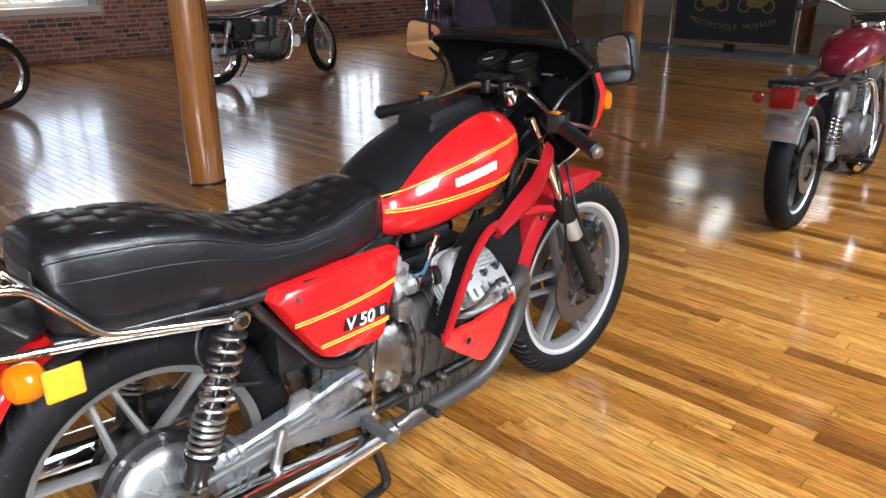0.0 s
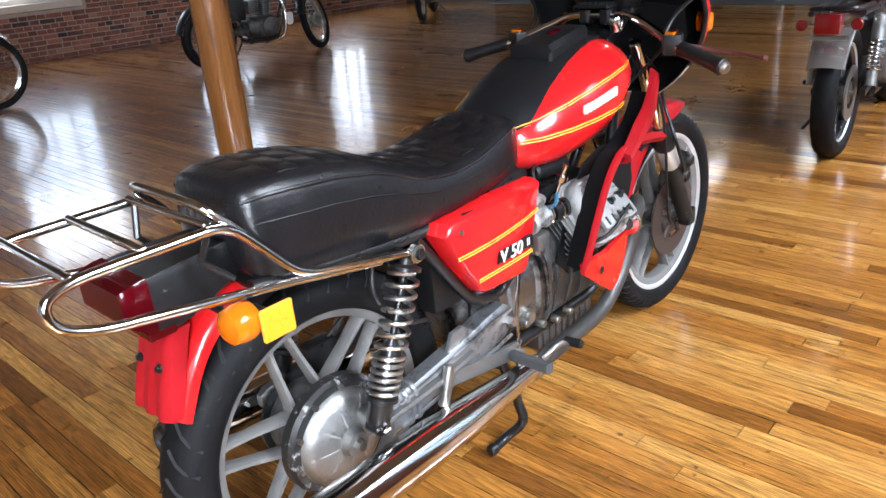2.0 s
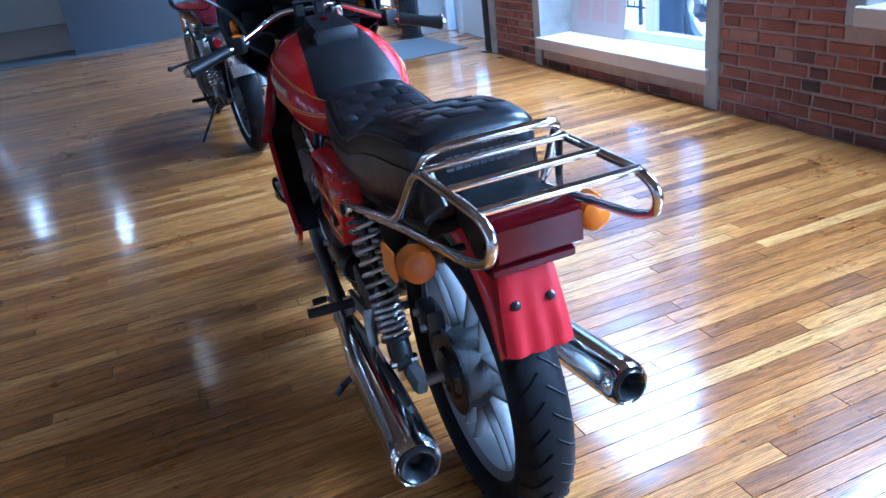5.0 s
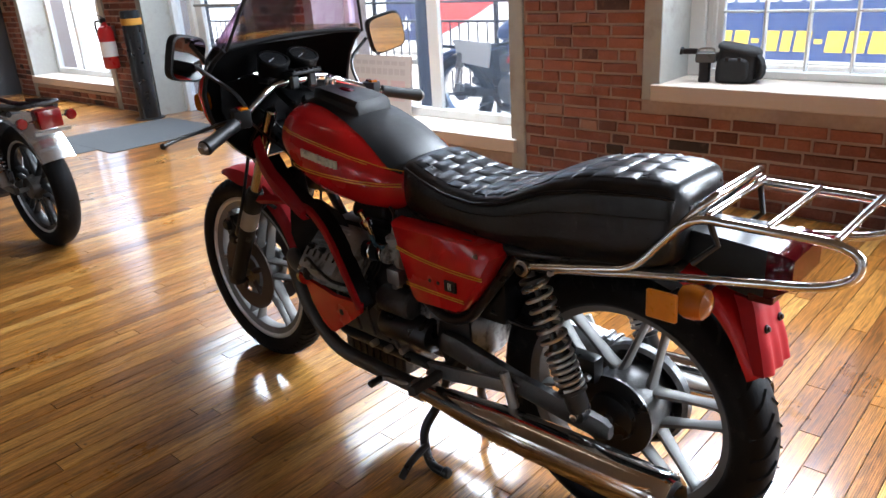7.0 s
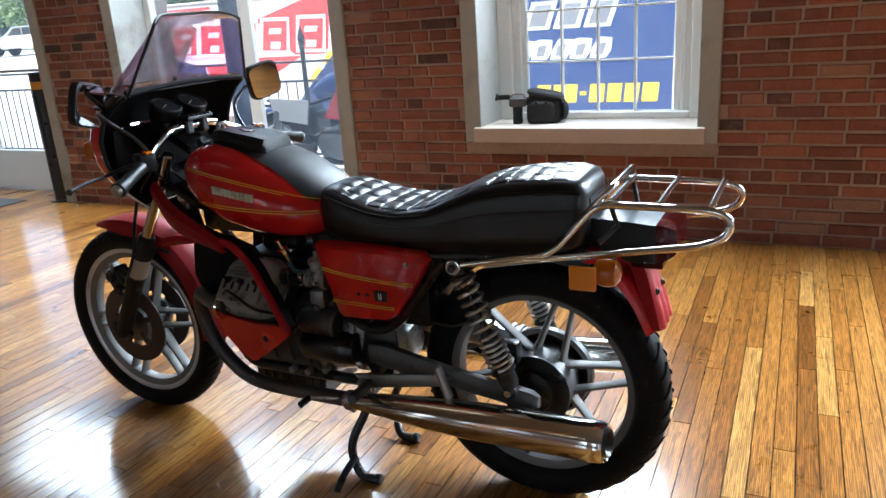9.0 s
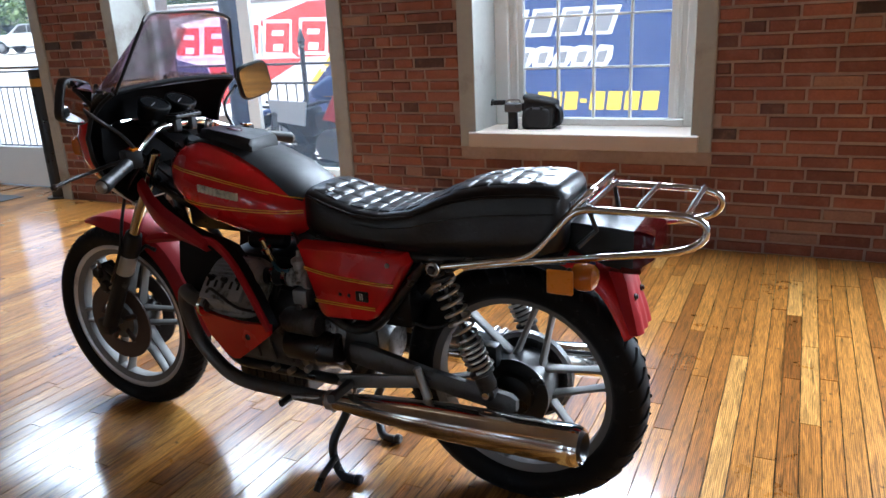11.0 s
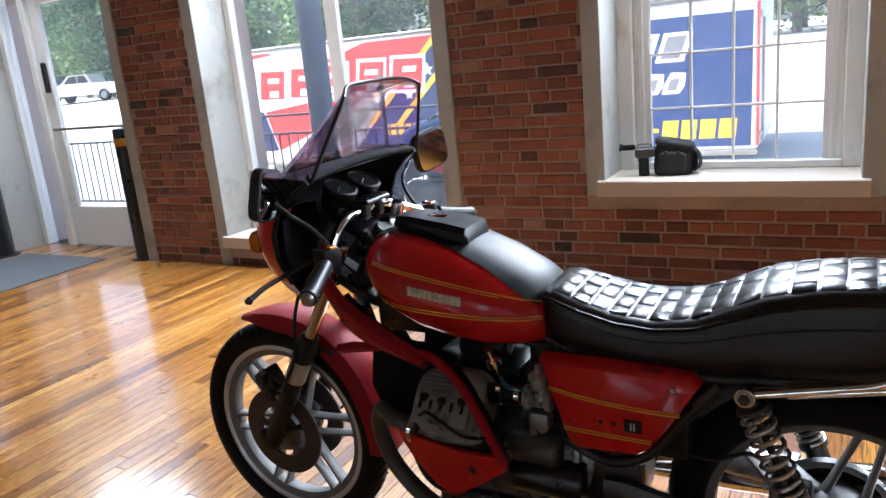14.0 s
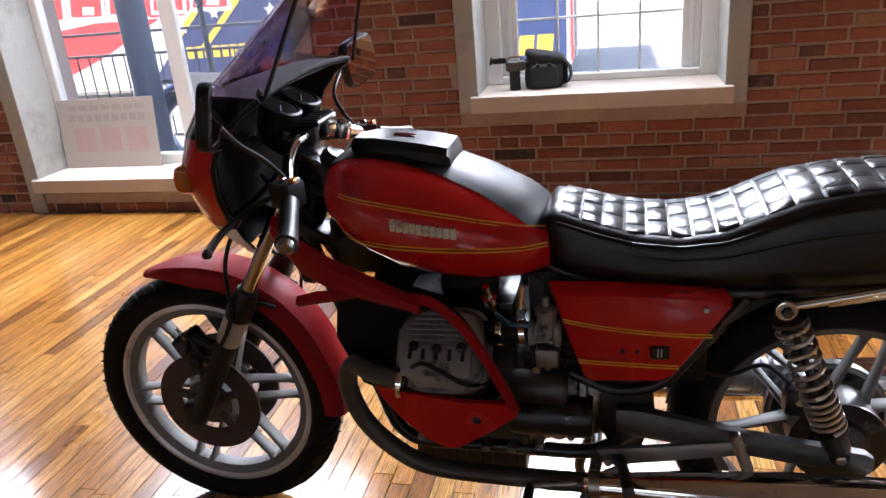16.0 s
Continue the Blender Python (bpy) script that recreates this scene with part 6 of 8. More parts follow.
guard = part("rear_mudguard", loft(secs), RED, bike, "red rear mudguard with ribbed tail plate", 50)
# ribbed plate below the lamp, its sides running back to the mudguard
secs = []
for z, xr, xf, w in ((0.662, -0.262, -0.225, 0.049), (0.640, -0.271, -0.235, 0.051), (0.600, -0.281, -0.248, 0.055), (0.560, -0.292, -0.262, 0.058), (0.521, -0.301, -0.276, 0.0605), (0.518, -0.298, -0.278, 0.059)):
    ring = []
    for u in np.linspace(-1, 1, 21):
        rib = 0.005 * max(0, min(1, (0.615 - z) / 0.06)) * (0.5 + 0.5 * math.cos(u * math.pi * 3)) if abs(u) < 0.99 else 0
        ring.append((xr - rib + 0.006 * abs(u) ** 6, u * w, z))
    ring += [(xf, w, z), (xf, -w, z)]
    secs.append(ring)
tail_plate = part("tail_plate", loft(secs), RED_CHALKY, guard, "red ribbed tail plate", 40)
for y in (-0.031, 0.031):
    part("tail_bolt", lathe([(0, 0.008), (0.005, 0.007), (0.005, 0.004), (0.008, 0.003), (0.008, -0.004)], (-0.281, y, 0.602), (-1, 0, 0.25), 12), BLACK_PAINT, tail_plate)
lamp_ob = part("tail_lamp", loft([[(x, u * w, z0 + (z1 - z0) * v) for u, v in ((-1, 0), (-1, 0.85), (-0.93, 1), (0.93, 1), (1, 0.85), (1, 0))] for x, w, z0, z1 in ((-0.09, 0.045, 0.722, 0.765), (-0.15, 0.058, 0.705, 0.770), (-0.225, 0.068, 0.680, 0.768), (-0.285, 0.072, 0.672, 0.764))]), BLACK_PLASTIC, bike, "black tail lamp housing with a red lens")
part("lamp_lens", loft([[(x, u * w, z0 + (z1 - z0) * v) for u, v in ((-1, 0), (-1, 0.9), (-0.95, 1), (0.95, 1), (1, 0.9), (1, 0))] for x, w, z0, z1 in ((-0.284, 0.074, 0.682, 0.767), (-0.300, 0.075, 0.686, 0.765), (-0.320, 0.074, 0.700, 0.760), (-0.327, 0.070, 0.706, 0.755))]), RED_LENS, lamp_ob, "dark red tail lens")
part("lens_foot", box((-0.300, -0.072, 0.668), (-0.255, 0.072, 0.684), 0.003), RED_LENS, lamp_ob)


def rear_indicator(s):
    ind = part("rear_indicator", rod((-0.195, s * 0.07, 0.685), (-0.198, s * 0.135, 0.687), 0.007, None, 10), BLACK_PLASTIC, bike, "amber rear indicator on a short stem")
    part("indicator_lens", lathe([(0, -0.030), (0.014, -0.028), (0.026, -0.020), (0.031, -0.006), (0.031, 0.008), (0.027, 0.022), (0.016, 0.030), (0, 0.033)], (-0.200, s * 0.158, 0.684), (-1, 0, 0), 28), AMBER, ind)
    part("side_reflector", box((-0.186, s * 0.188 - 0.004, 0.650), (-0.128, s * 0.188 + 0.004, 0.704), 0.003), AMBER_REFLECTOR, ind, "flat amber side reflector")
    part("reflector_arm", rod((-0.165, s * 0.14, 0.69), (-0.155, s * 0.185, 0.682), 0.006, None, 8), BLACK_PLASTIC, ind)


both(rear_indicator)
rack = part("luggage_rack", None or tube(round_path([(-0.085, -0.138, 0.722), (-0.168, -0.118, 0.820), (-0.200, -0.110, 0.856), (-0.200, 0.110, 0.856), (-0.168, 0.118, 0.820), (-0.085, 0.138, 0.722)], 0.035), 0.0078, 12), CHROME, bike, "tubular chrome luggage rack with cross bars")
for s in (1, -1):
    part("rack_side", tube(round_path([(0.150, s * 0.172, 0.672), (-0.075, s * 0.142, 0.708), (-0.172, s * 0.126, 0.822), (-0.400, s * 0.122, 0.820), (-0.438, s * 0.122, 0.804), (-0.432, s * 0.126, 0.768), (-0.385, s * 0.130, 0.746), (-0.09, s * 0.141, 0.702), (0.08, s * 0.158, 0.676)], 0.035), 0.0078, 12), CHROME, rack)
    part("rack_eye", lathe([(0.007, -0.006), (0.018, -0.005), (0.018, 0.005), (0.007, 0.006)], (0.147, s * 0.178, 0.671), (0, 1, 0), 20, closed=True), CHROME, rack)
    part("rack_bolt", lathe([(0, 0.012), (0.009, 0.012), (0.0105, 0.010), (0.0105, 0.0)], (0.147, s * 0.182, 0.671), (0, s, 0), 6), BLACK_PAINT, rack)
    part("rack_washer", lathe([(0, 0.005), (0.015, 0.005), (0.016, 0.003), (0.016, 0.0)], (0.147, s * 0.180, 0.671), (0, s, 0), 20), STEEL, rack)
    part("rack_strut", tube([(-0.195, s * 0.113, 0.825), (-0.210, s * 0.10, 0.77), (-0.175, s * 0.12, 0.735)], 0.006, 8), BLACK_PAINT, rack)
for x, z in ((-0.200, 0.828), (-0.298, 0.826), (-0.398, 0.824)):
    part("cross_bar", rod((x, -0.122, z), (x, 0.122, z), 0.0068, None, 12), CHROME, rack)
part("tool_strap", tube(smooth_path([(0.10, -0.11, 0.655), (0.08, -0.13, 0.60), (0.13, -0.135, 0.53), (0.20, -0.13, 0.50)]), 0.005, 8), BLACK_PLASTIC, bike)


# ---- things in the hall ----
BANNER_BLACK = mat("black banner vinyl", (0.010, 0.010, 0.011), 0.5, vary=0.2, scale=8, bump=0.05)
GOLD = mat("dull gold print", (0.17, 0.13, 0.045), 0.6, vary=0.2, scale=30, bump=0)
YELLOW_BAND = mat("yellow tape", (0.50, 0.24, 0.03), 0.6, vary=0.15, scale=20, bump=0.05)
EXT_RED = mat("extinguisher red", (0.42, 0.012, 0.012), 0.3, vary=0.1, scale=10, bump=0.02, coat=0.4)
PAPER = mat("faded placard card", (0.40, 0.34, 0.30), 0.8, vary=0.08, scale=10, bump=0.1)
CANVAS = mat("black nylon canvas", (0.014, 0.014, 0.015), 0.75, vary=0.25, scale=60, bump=0.5)

sign = thing("banner_stand", "black banner reading motorcycle museum in a chrome frame", "sign", Matrix.Translation((10.49, 3.57, 0)))
for y in (-0.945, 0.945):
    part("upright", rod((0, y, 0.02), (0, y, 2.0), 0.019, None, 16), CHROME, sign)
    part("foot", box((-0.22, y - 0.035, 0.0), (0.22, y + 0.035, 0.014), 0.004), STEEL, sign)
part("cross_rail", rod((0, -0.93, 0.13), (0, 0.93, 0.13), 0.012, None, 12), CHROME, sign)
part("cross_rail", rod((0, -0.93, 1.95), (0, 0.93, 1.95), 0.012, None, 12), CHROME, sign)
banner = part("banner", box((-0.004, -0.88, 0.155), (0.004, 0.88, 1.93), 0.002), BANNER_BLACK, sign)
part("foot_block", box((-0.05, -0.09, 0.0), (0.05, 0.05, 0.12), 0.006), BLACK_PLASTIC, sign)
text = "MOTORCYCLE MUSEUM"
for k, ch in enumerate(text):
    if ch == " ":
        continue
    f = (k - (len(text) - 1) / 2) / ((len(text) - 1) / 2)
    y, z = -0.60 * f, 0.355 + 0.10 * f * f
    lettering("letter", ch, 0.105, Matrix.Translation((-0.0055, y, z)) @ pose(0, 0, 0, 90, 0, -90) @ pose(0, 0, 0, 0, 0, 18 * f), GOLD, banner, 0.0008)
for cy in (0.33, -0.33):
    for wy in (-0.17, 0.17):
        part("wheel_print", lathe([(0.075, 0), (0.095, 0), (0.095, 0.002), (0.075, 0.002)], (-0.0045, cy + wy, 0.66), (-1, 0, 0), 28, closed=True), GOLD, banner)
    part("bike_print", slab([(cy - 0.15, 0.68), (cy - 0.05, 0.63), (cy + 0.07, 0.64), (cy + 0.15, 0.67), (cy + 0.12, 0.78), (cy + 0.02, 0.80), (cy - 0.04, 0.75), (cy - 0.17, 0.78)], 0.002, Matrix(((0, 0, -1, -0.0045), (1, 0, 0, 0), (0, 1, 0, 0), (0, 0, 0, 1)))), GOLD, banner)

for bx, by, r, h in ((6.50, -2.20, 0.095, 1.03), (4.90, -2.40, 0.075, 1.03)):
    bol = thing("bollard", "black pipe bollard with a yellow band beside the door", "bollard", Matrix.Translation((bx, by, 0)), "door bollards")
    part("pipe", lathe([(r, 0), (r, h - 0.02), (r * 0.95, h), (0, h + 0.01)], (0, 0, 0), (0, 0, 1), 32), BLACK_PAINT, bol)
    part("band", lathe([(r, 0.90), (r + 0.002, 0.90), (r + 0.002, 0.96), (r, 0.96)], (0, 0, 0), (0, 0, 1), 32), YELLOW_BAND, bol)
    part("base_flange", lathe([(r, 0.012), (r * 1.5, 0.010), (r * 1.55, 0.0)], (0, 0, 0), (0, 0, 1), 32), BLACK_PAINT, bol)

ext = thing("fire_extinguisher", "red fire extinguisher hung on the brick pier", "extinguisher", Matrix.Translation((7.17, -2.235, 0.46)))
part("cylinder", lathe([(0, 0), (0.07, 0.0), (0.078, 0.02), (0.078, 0.36), (0.06, 0.41), (0.03, 0.43), (0.026, 0.46), (0, 0.46)], (0, 0, 0), (0, 0, 1), 28), EXT_RED, ext)
part("label", lathe([(0.0785, 0.12), (0.0795, 0.12), (0.0795, 0.27), (0.0785, 0.27)], (0, 0, 0), (0, 0, 1), 28), WHITE_PLASTIC, ext, "pale instruction label")
part("valve", box((-0.02, -0.02, 0.45), (0.02, 0.03, 0.50), 0.006), BLACK_PLASTIC, ext)
part("handle", tube([(0, 0.0, 0.50), (0, 0.05, 0.535), (0, 0.12, 0.53)], 0, 8, flat=(0.012, 0.004)), BLACK_PLASTIC, ext)
part("hose", tube(smooth_path([(0, 0.03, 0.475), (0.06, 0.06, 0.46), (0.098, 0.04, 0.34), (0.092, 0.02, 0.14)]), 0.01, 8), BLACK_PLASTIC, ext)
part("wall_bracket", box((-0.03, -0.094, 0.30), (0.03, -0.07, 0.42), 0.003), STEEL, ext)

# bag and camcorder on the sill
bag = thing("camera_bag", "black nylon camera bag standing on the window sill", "bag", Matrix.Translation((0.80, -2.53, 0.607)) @ pose(0, 0, 0, 0, 0, 6))
rng = random.Random(8)
secs = []
for z, f in ((0, 0.90), (0.010, 0.99), (0.05, 1.03), (0.10, 1.02), (0.14, 0.99), (0.160, 0.93), (0.168, 0.82)):
    secs.append([(x * (1 + rng.uniform(-0.015, 0.015)) - 0.06 * z, y * (1 + rng.uniform(-0.03, 0.03)), z + (0.02 * x / 0.1 if z > 0.15 else 0)) for x, y in oval(0, 0, 0.100 * f, 0.075 * f, 3.4, 32)])
part("body", loft(secs), CANVAS, bag, angle=60)
part("lid", loft([[(x - 0.010, y, z + 0.02 * x / 0.1) for x, y in oval(0, 0, 0.100 * f, 0.076 * f, 3.2, 32)] for z, f in ((0.148, 1.0), (0.155, 1.05), (0.170, 1.03), (0.180, 0.92), (0.184, 0.6))]), CANVAS, bag, angle=50)
part("strap", tube(smooth_path([(-0.085, 0.03, 0.155), (-0.128, 0.045, 0.115), (-0.140, 0.05, 0.06), (-0.118, 0.045, 0.022), (-0.096, 0.03, 0.03)]), 0, 8, flat=(0.020, 0.004)), CANVAS, bag)
part("front_pocket", loft([[(x, 0.060 + d, z) for x, z in oval(0, 0.068, 0.074 * f, 0.058 * f, 4, 24)] for d, f in ((0.0, 1.0), (0.020, 1.0), (0.028, 0.92), (0.031, 0.75))]), CANVAS, bag, angle=50)
part("side_pouch", loft([[(-0.098 - d, y, z) for y, z in oval(0, 0.07, 0.045 * f, 0.055 * f, 3.4, 20)] for d, f in ((0.0, 1.0), (0.018, 0.98), (0.026, 0.8))]), CANVAS, bag, angle=50)
for x in (-0.03, 0.03):
    part("buckle", box((x - 0.010, 0.084, 0.110), (x + 0.010, 0.094, 0.132), 0.003), BLACK_PLASTIC, bag)
camc = thing("camcorder", "small black and silver camcorder on the window sill", "camera", Matrix.Translation((0.945, -2.475, 0.607)) @ pose(0, 0, 0, 0, 0, 12))
part("grip", loft([[(x, y, z) for x, y in oval(0, 0, 0.029 * f, 0.031 * f, 3, 20)] for z, f in ((0, 0.88), (0.006, 1.0), (0.018, 1.02), (0.024, 0.95), (0.06, 0.92), (0.10, 1.0))]), BLACK_PLASTIC, camc)
for k in range(4):
    part("grip_ring", lathe([(0.0275, 0), (0.0300, 0.002), (0.0300, 0.008), (0.0275, 0.010)], (0, 0, 0.030 + 0.016 * k), (0, 0, 1), 24), BLACK_PLASTIC, camc)
body = part("body", box((-0.055, -0.034, 0.098), (0.046, 0.034, 0.150), 0.013, segments=3), DARK_ALLOY, camc)
part("top_handle", tube(round_path([(-0.045, 0, 0.148), (-0.04, 0, 0.168), (0.03, 0, 0.168), (0.04, 0, 0.148)], 0.015), 0, 8, flat=(0.008, 0.005)), STEEL, body)
part("lens", lathe([(0, 0.0), (0.022, 0.0), (0.025, 0.012), (0.025, 0.034), (0.019, 0.037), (0.016, 0.028), (0, 0.028)], (-0.05, 0, 0.125), (-1, 0, 0), 24), BLACK_PLASTIC, camc)
part("viewfinder", box((0.042, -0.018, 0.140), (0.112, 0.018, 0.168), 0.007, segments=2), BLACK_PLASTIC, camc)
part("eye_cup", lathe([(0.012, 0), (0.020, 0.006), (0.022, 0.016), (0.014, 0.014)], (0.110, 0, 0.154), (1, 0, 0.2), 20), BLACK_PLASTIC, camc)

placard = thing("placard", "faded printed card leaning in the window", "sign", Matrix.Translation((3.55, -2.58, 0.222)) @ pose(0, 0, 0, 7, 0, 0))
card = part("card", box((-0.345, -0.006, 0), (0.345, 0.004, 0.43), 0.002), PAPER, placard)
GREY_PRINT = mat("grey print", (0.34, 0.29, 0.26), 0.8, bump=0)
PINK_PRINT = mat("pink print", (0.42, 0.29, 0.26), 0.8, bump=0)
for z, hgt, n, m_ in ((0.36, 0.03, 7, GREY_PRINT), (0.29, 0.045, 9, GREY_PRINT), (0.10, 0.15, 3, PINK_PRINT)):
    for k in range(n):
        w = 0.56 / n
        part("print_bar", box((-0.28 + k * w, 0.004, z), (-0.28 + k * w + w * 0.8, 0.0048, z + hgt)), m_, card)

for lx, ly in ((7.2, 0.75), (7.2, 5.2), (2.6, 5.2), (2.6, 0.9), (12.9, 4.4), (12.9, 1.6), (14.8, 3.2), (14.8, 6.0)):
    cl = thing("ceiling_light", "tube light under the ceiling boards", "light", Matrix.Translation((lx, ly, 3.38)), "ceiling lights")
    part("housing", box((-0.6, -0.08, 0.04), (0.6, 0.08, 0.11), 0.012), WHITE_PAINT, cl)
    tm, tn, tl, tp = nodes_of("warm tube")
    tp.inputs["Emission Color"].default_value = (1, 0.80, 0.55, 1) if lx < 10 else (1, 0.96, 0.88, 1)
    tp.inputs["Emission Strength"].default_value = 1.6 if lx < 10 else 13.0
    part("tube", rod((-0.57, 0, 0.015), (0.57, 0, 0.015), 0.02, None, 14), tm, cl)
    for s in (-0.5, 0.5):
        part("hanger", rod((s, 0, 0.11), (s, 0, 0.33), 0.005, None, 6), STEEL, cl)


# ---- outside ----
CONCRETE = mat("sunlit concrete", (0.52, 0.50, 0.46), 0.9, vary=0.12, scale=0.6, bump=0.2, dirt=(0.36, 0.35, 0.32), dirt_amount=0.2)
IRON = mat("dark painted iron", (0.03, 0.032, 0.04), 0.5, vary=0.2, scale=20, bump=0.1)
TRAILER_WHITE = mat("trailer white", (0.74, 0.74, 0.72), 0.4, vary=0.04, scale=2, bump=0.02)
TRAILER_BLUE = mat("trailer blue print", (0.012, 0.036, 0.15), 0.4, vary=0.08, scale=3, bump=0.02)
TRAILER_RED = mat("trailer red print", (0.60, 0.045, 0.04), 0.4, vary=0.08, scale=3, bump=0.02)
TRAILER_NAVY = mat("trailer navy print", (0.02, 0.03, 0.10), 0.4, vary=0.08, scale=3, bump=0.02)
TRAILER_YELLOW = mat("trailer yellow print", (0.75, 0.50, 0.03), 0.4, vary=0.08, scale=3, bump=0.02)
TRAILER_GREY = mat("trailer grey print", (0.20, 0.20, 0.21), 0.4, vary=0.08, scale=3, bump=0.02)
COLUMN_BLUE = mat("blue painted column", (0.05, 0.075, 0.13), 0.5, vary=0.12, scale=4, bump=0.05)
BARK = mat("bark", (0.13, 0.10, 0.075), 0.9, vary=0.3, scale=12, bump=0.5, stretch=(3, 3, 0.6))
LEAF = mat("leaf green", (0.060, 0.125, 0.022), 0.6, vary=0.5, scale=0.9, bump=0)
# lighter copy of the leaf green, with sunlight put into its colour
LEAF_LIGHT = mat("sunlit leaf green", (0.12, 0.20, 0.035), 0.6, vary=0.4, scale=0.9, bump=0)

ys = [-2.86, -4.0, -6.0, -9.0, -13.0, -20.0, -32.0, -60.0, -150.0, -600.0]
zs = [-0.06, -0.10, -0.25, -0.55, -0.40, 0.15, 0.95, 1.6, 3.0, 8.0]
bm = bmesh.new()
rows = [[bm.verts.new((x, y, z)) for x in (-600, -60, -20, 0, 10, 25, 60, 120, 600)] for y, z in zip(ys, zs)]
for a, b in zip(rows, rows[1:]):
    for k in range(8):
        bm.faces.new((a[k], a[k + 1], b[k + 1], b[k]))
tagged(part("ground", bm, CONCRETE), "bright concrete yard rising away from the building", "ground", kind="structure")

trailer = thing("trailer", "white box trailer with blue and red printed side", "trailer", Matrix.Translation((0, -9.46, 0)))
part("body", box((1.02, -2.4, -0.26), (10.6, 0, 1.80), 0.03), TRAILER_WHITE, trailer)
part("roof_rail", box((1.0, -2.42, 1.78), (10.62, 0.015, 1.84), 0.01), STEEL, trailer)
part("skirt", box((1.02, -0.03, -0.33), (10.6, 0.012, -0.26), 0.005), STEEL, trailer)
FACE = Matrix(((1, 0, 0, 0), (0, 0, 1, 0.002), (0, 1, 0, 0), (0, 0, 0, 1)))


def decal(name, outline, material, lift=0.0, parent=None):
    return part(name, slab(outline, 0.003, Matrix.Translation((0, lift, 0)) @ FACE), material, parent or trailer)


blue = decal("blue_panel", [(1.10, -0.20), (4.6, -0.20), (4.6, 1.60), (1.08, 1.60)], TRAILER_BLUE)
x = 1.27
for k, w in enumerate((0.27, 0.25, 0.25, 0.26, 0.14, 0.24, 0.17, 0.25, 0.14, 0.24, 0.25, 0.25)):
    if w == 0.14:
        decal("number_bar", [(x + 0.02, 0.02), (x + w - 0.02, 0.02), (x + w - 0.02, 0.08), (x + 0.02, 0.08)], TRAILER_YELLOW, 0.004, blue)
    else:
        decal("number_bar", [(x + 0.03, -0.085), (x + w - 0.01, -0.085), (x + w - 0.04, 0.185), (x, 0.185)], TRAILER_YELLOW, 0.004, blue)
    x += w + 0.005
x = 1.88
for k in range(5):
    decal("name_shape", [(x + 0.10, 1.0), (x + 0.50, 1.0), (x + 0.36, 1.40), (x - 0.04, 1.40)], TRAILER_WHITE, 0.004, blue)
    decal("name_shape", [(x + 0.16, 1.05), (x + 0.42, 1.05), (x + 0.31, 1.35), (x + 0.05, 1.35)], TRAILER_GREY, 0.008, blue)
    x += 0.46
x = 1.95
for k in range(6):
    decal("name_shape", [(x + 0.10, 0.56), (x + 0.34, 0.56), (x + 0.30, 0.70 + 0.12 * (k % 2)), (x + 0.20, 0.86), (x, 0.84), (x + 0.02, 0.66)], TRAILER_WHITE, 0.004, blue)
    decal("name_shape", [(x + 0.14, 0.61), (x + 0.26, 0.61), (x + 0.22, 0.76), (x + 0.08, 0.78)], TRAILER_GREY, 0.008, blue)
    x += 0.30
red = decal("red_panel", [(8.35, 1.45), (7.25, 1.74), (5.80, 1.74), (6.95, 0.82), (7.55, 0.82)], TRAILER_RED)
decal("red_streak", [(10.5, 1.74), (10.5, 1.60), (9.3, 1.70), (9.35, 1.74)], TRAILER_RED)
decal("red_wedge", [(9.62, 0.68), (8.59, 0.80), (7.40, 0.80), (8.50, 0.28), (9.39, -0.05)], TRAILER_RED, 0.001)
decal("navy_panel", [(10.5, -0.05), (9.42, -0.05), (9.66, 0.68), (10.5, 0.86)], TRAILER_NAVY, 0.002)
band = decal("star_band", [(4.65, 1.74), (5.78, 1.74), (7.25, 0.33), (7.80, -0.22), (4.65, -0.22)], TRAILER_NAVY, 0.003)
for x0 in (5.78, 5.18):
    decal("yellow_band", [(x0, 1.74), (x0 + 0.13, 1.74), (x0 + 1.60, 0.33), (x0 + 1.47, 0.33)], TRAILER_YELLOW, 0.006)
x = 6.02
for k in range(7):
    decal("print_bar", [(x, 0.16), (x + 0.11, 0.16), (x + 0.11, 0.34), (x, 0.34)], TRAILER_YELLOW, 0.008, band)
    x += 0.15


def star(cx, cz, r, parent):
    pts = []
    for k in range(10):
        a = math.pi / 2 + math.tau * k / 10
        q = r if k % 2 == 0 else r * 0.42
        pts.append((cx + q * math.cos(a), cz + q * math.sin(a)))
    decal("star", pts, TRAILER_WHITE, 0.007, parent)


for cx, cz, r in ((5.78, 1.50, 0.13), (6.06, 1.20, 0.12), (4.95, 1.50, 0.13), (9.95, 0.26, 0.17), (7.02, 0.62, 0.09), (5.5, 0.80, 0.12), (6.45, 0.82, 0.1)):
    star(cx, cz, r, band)
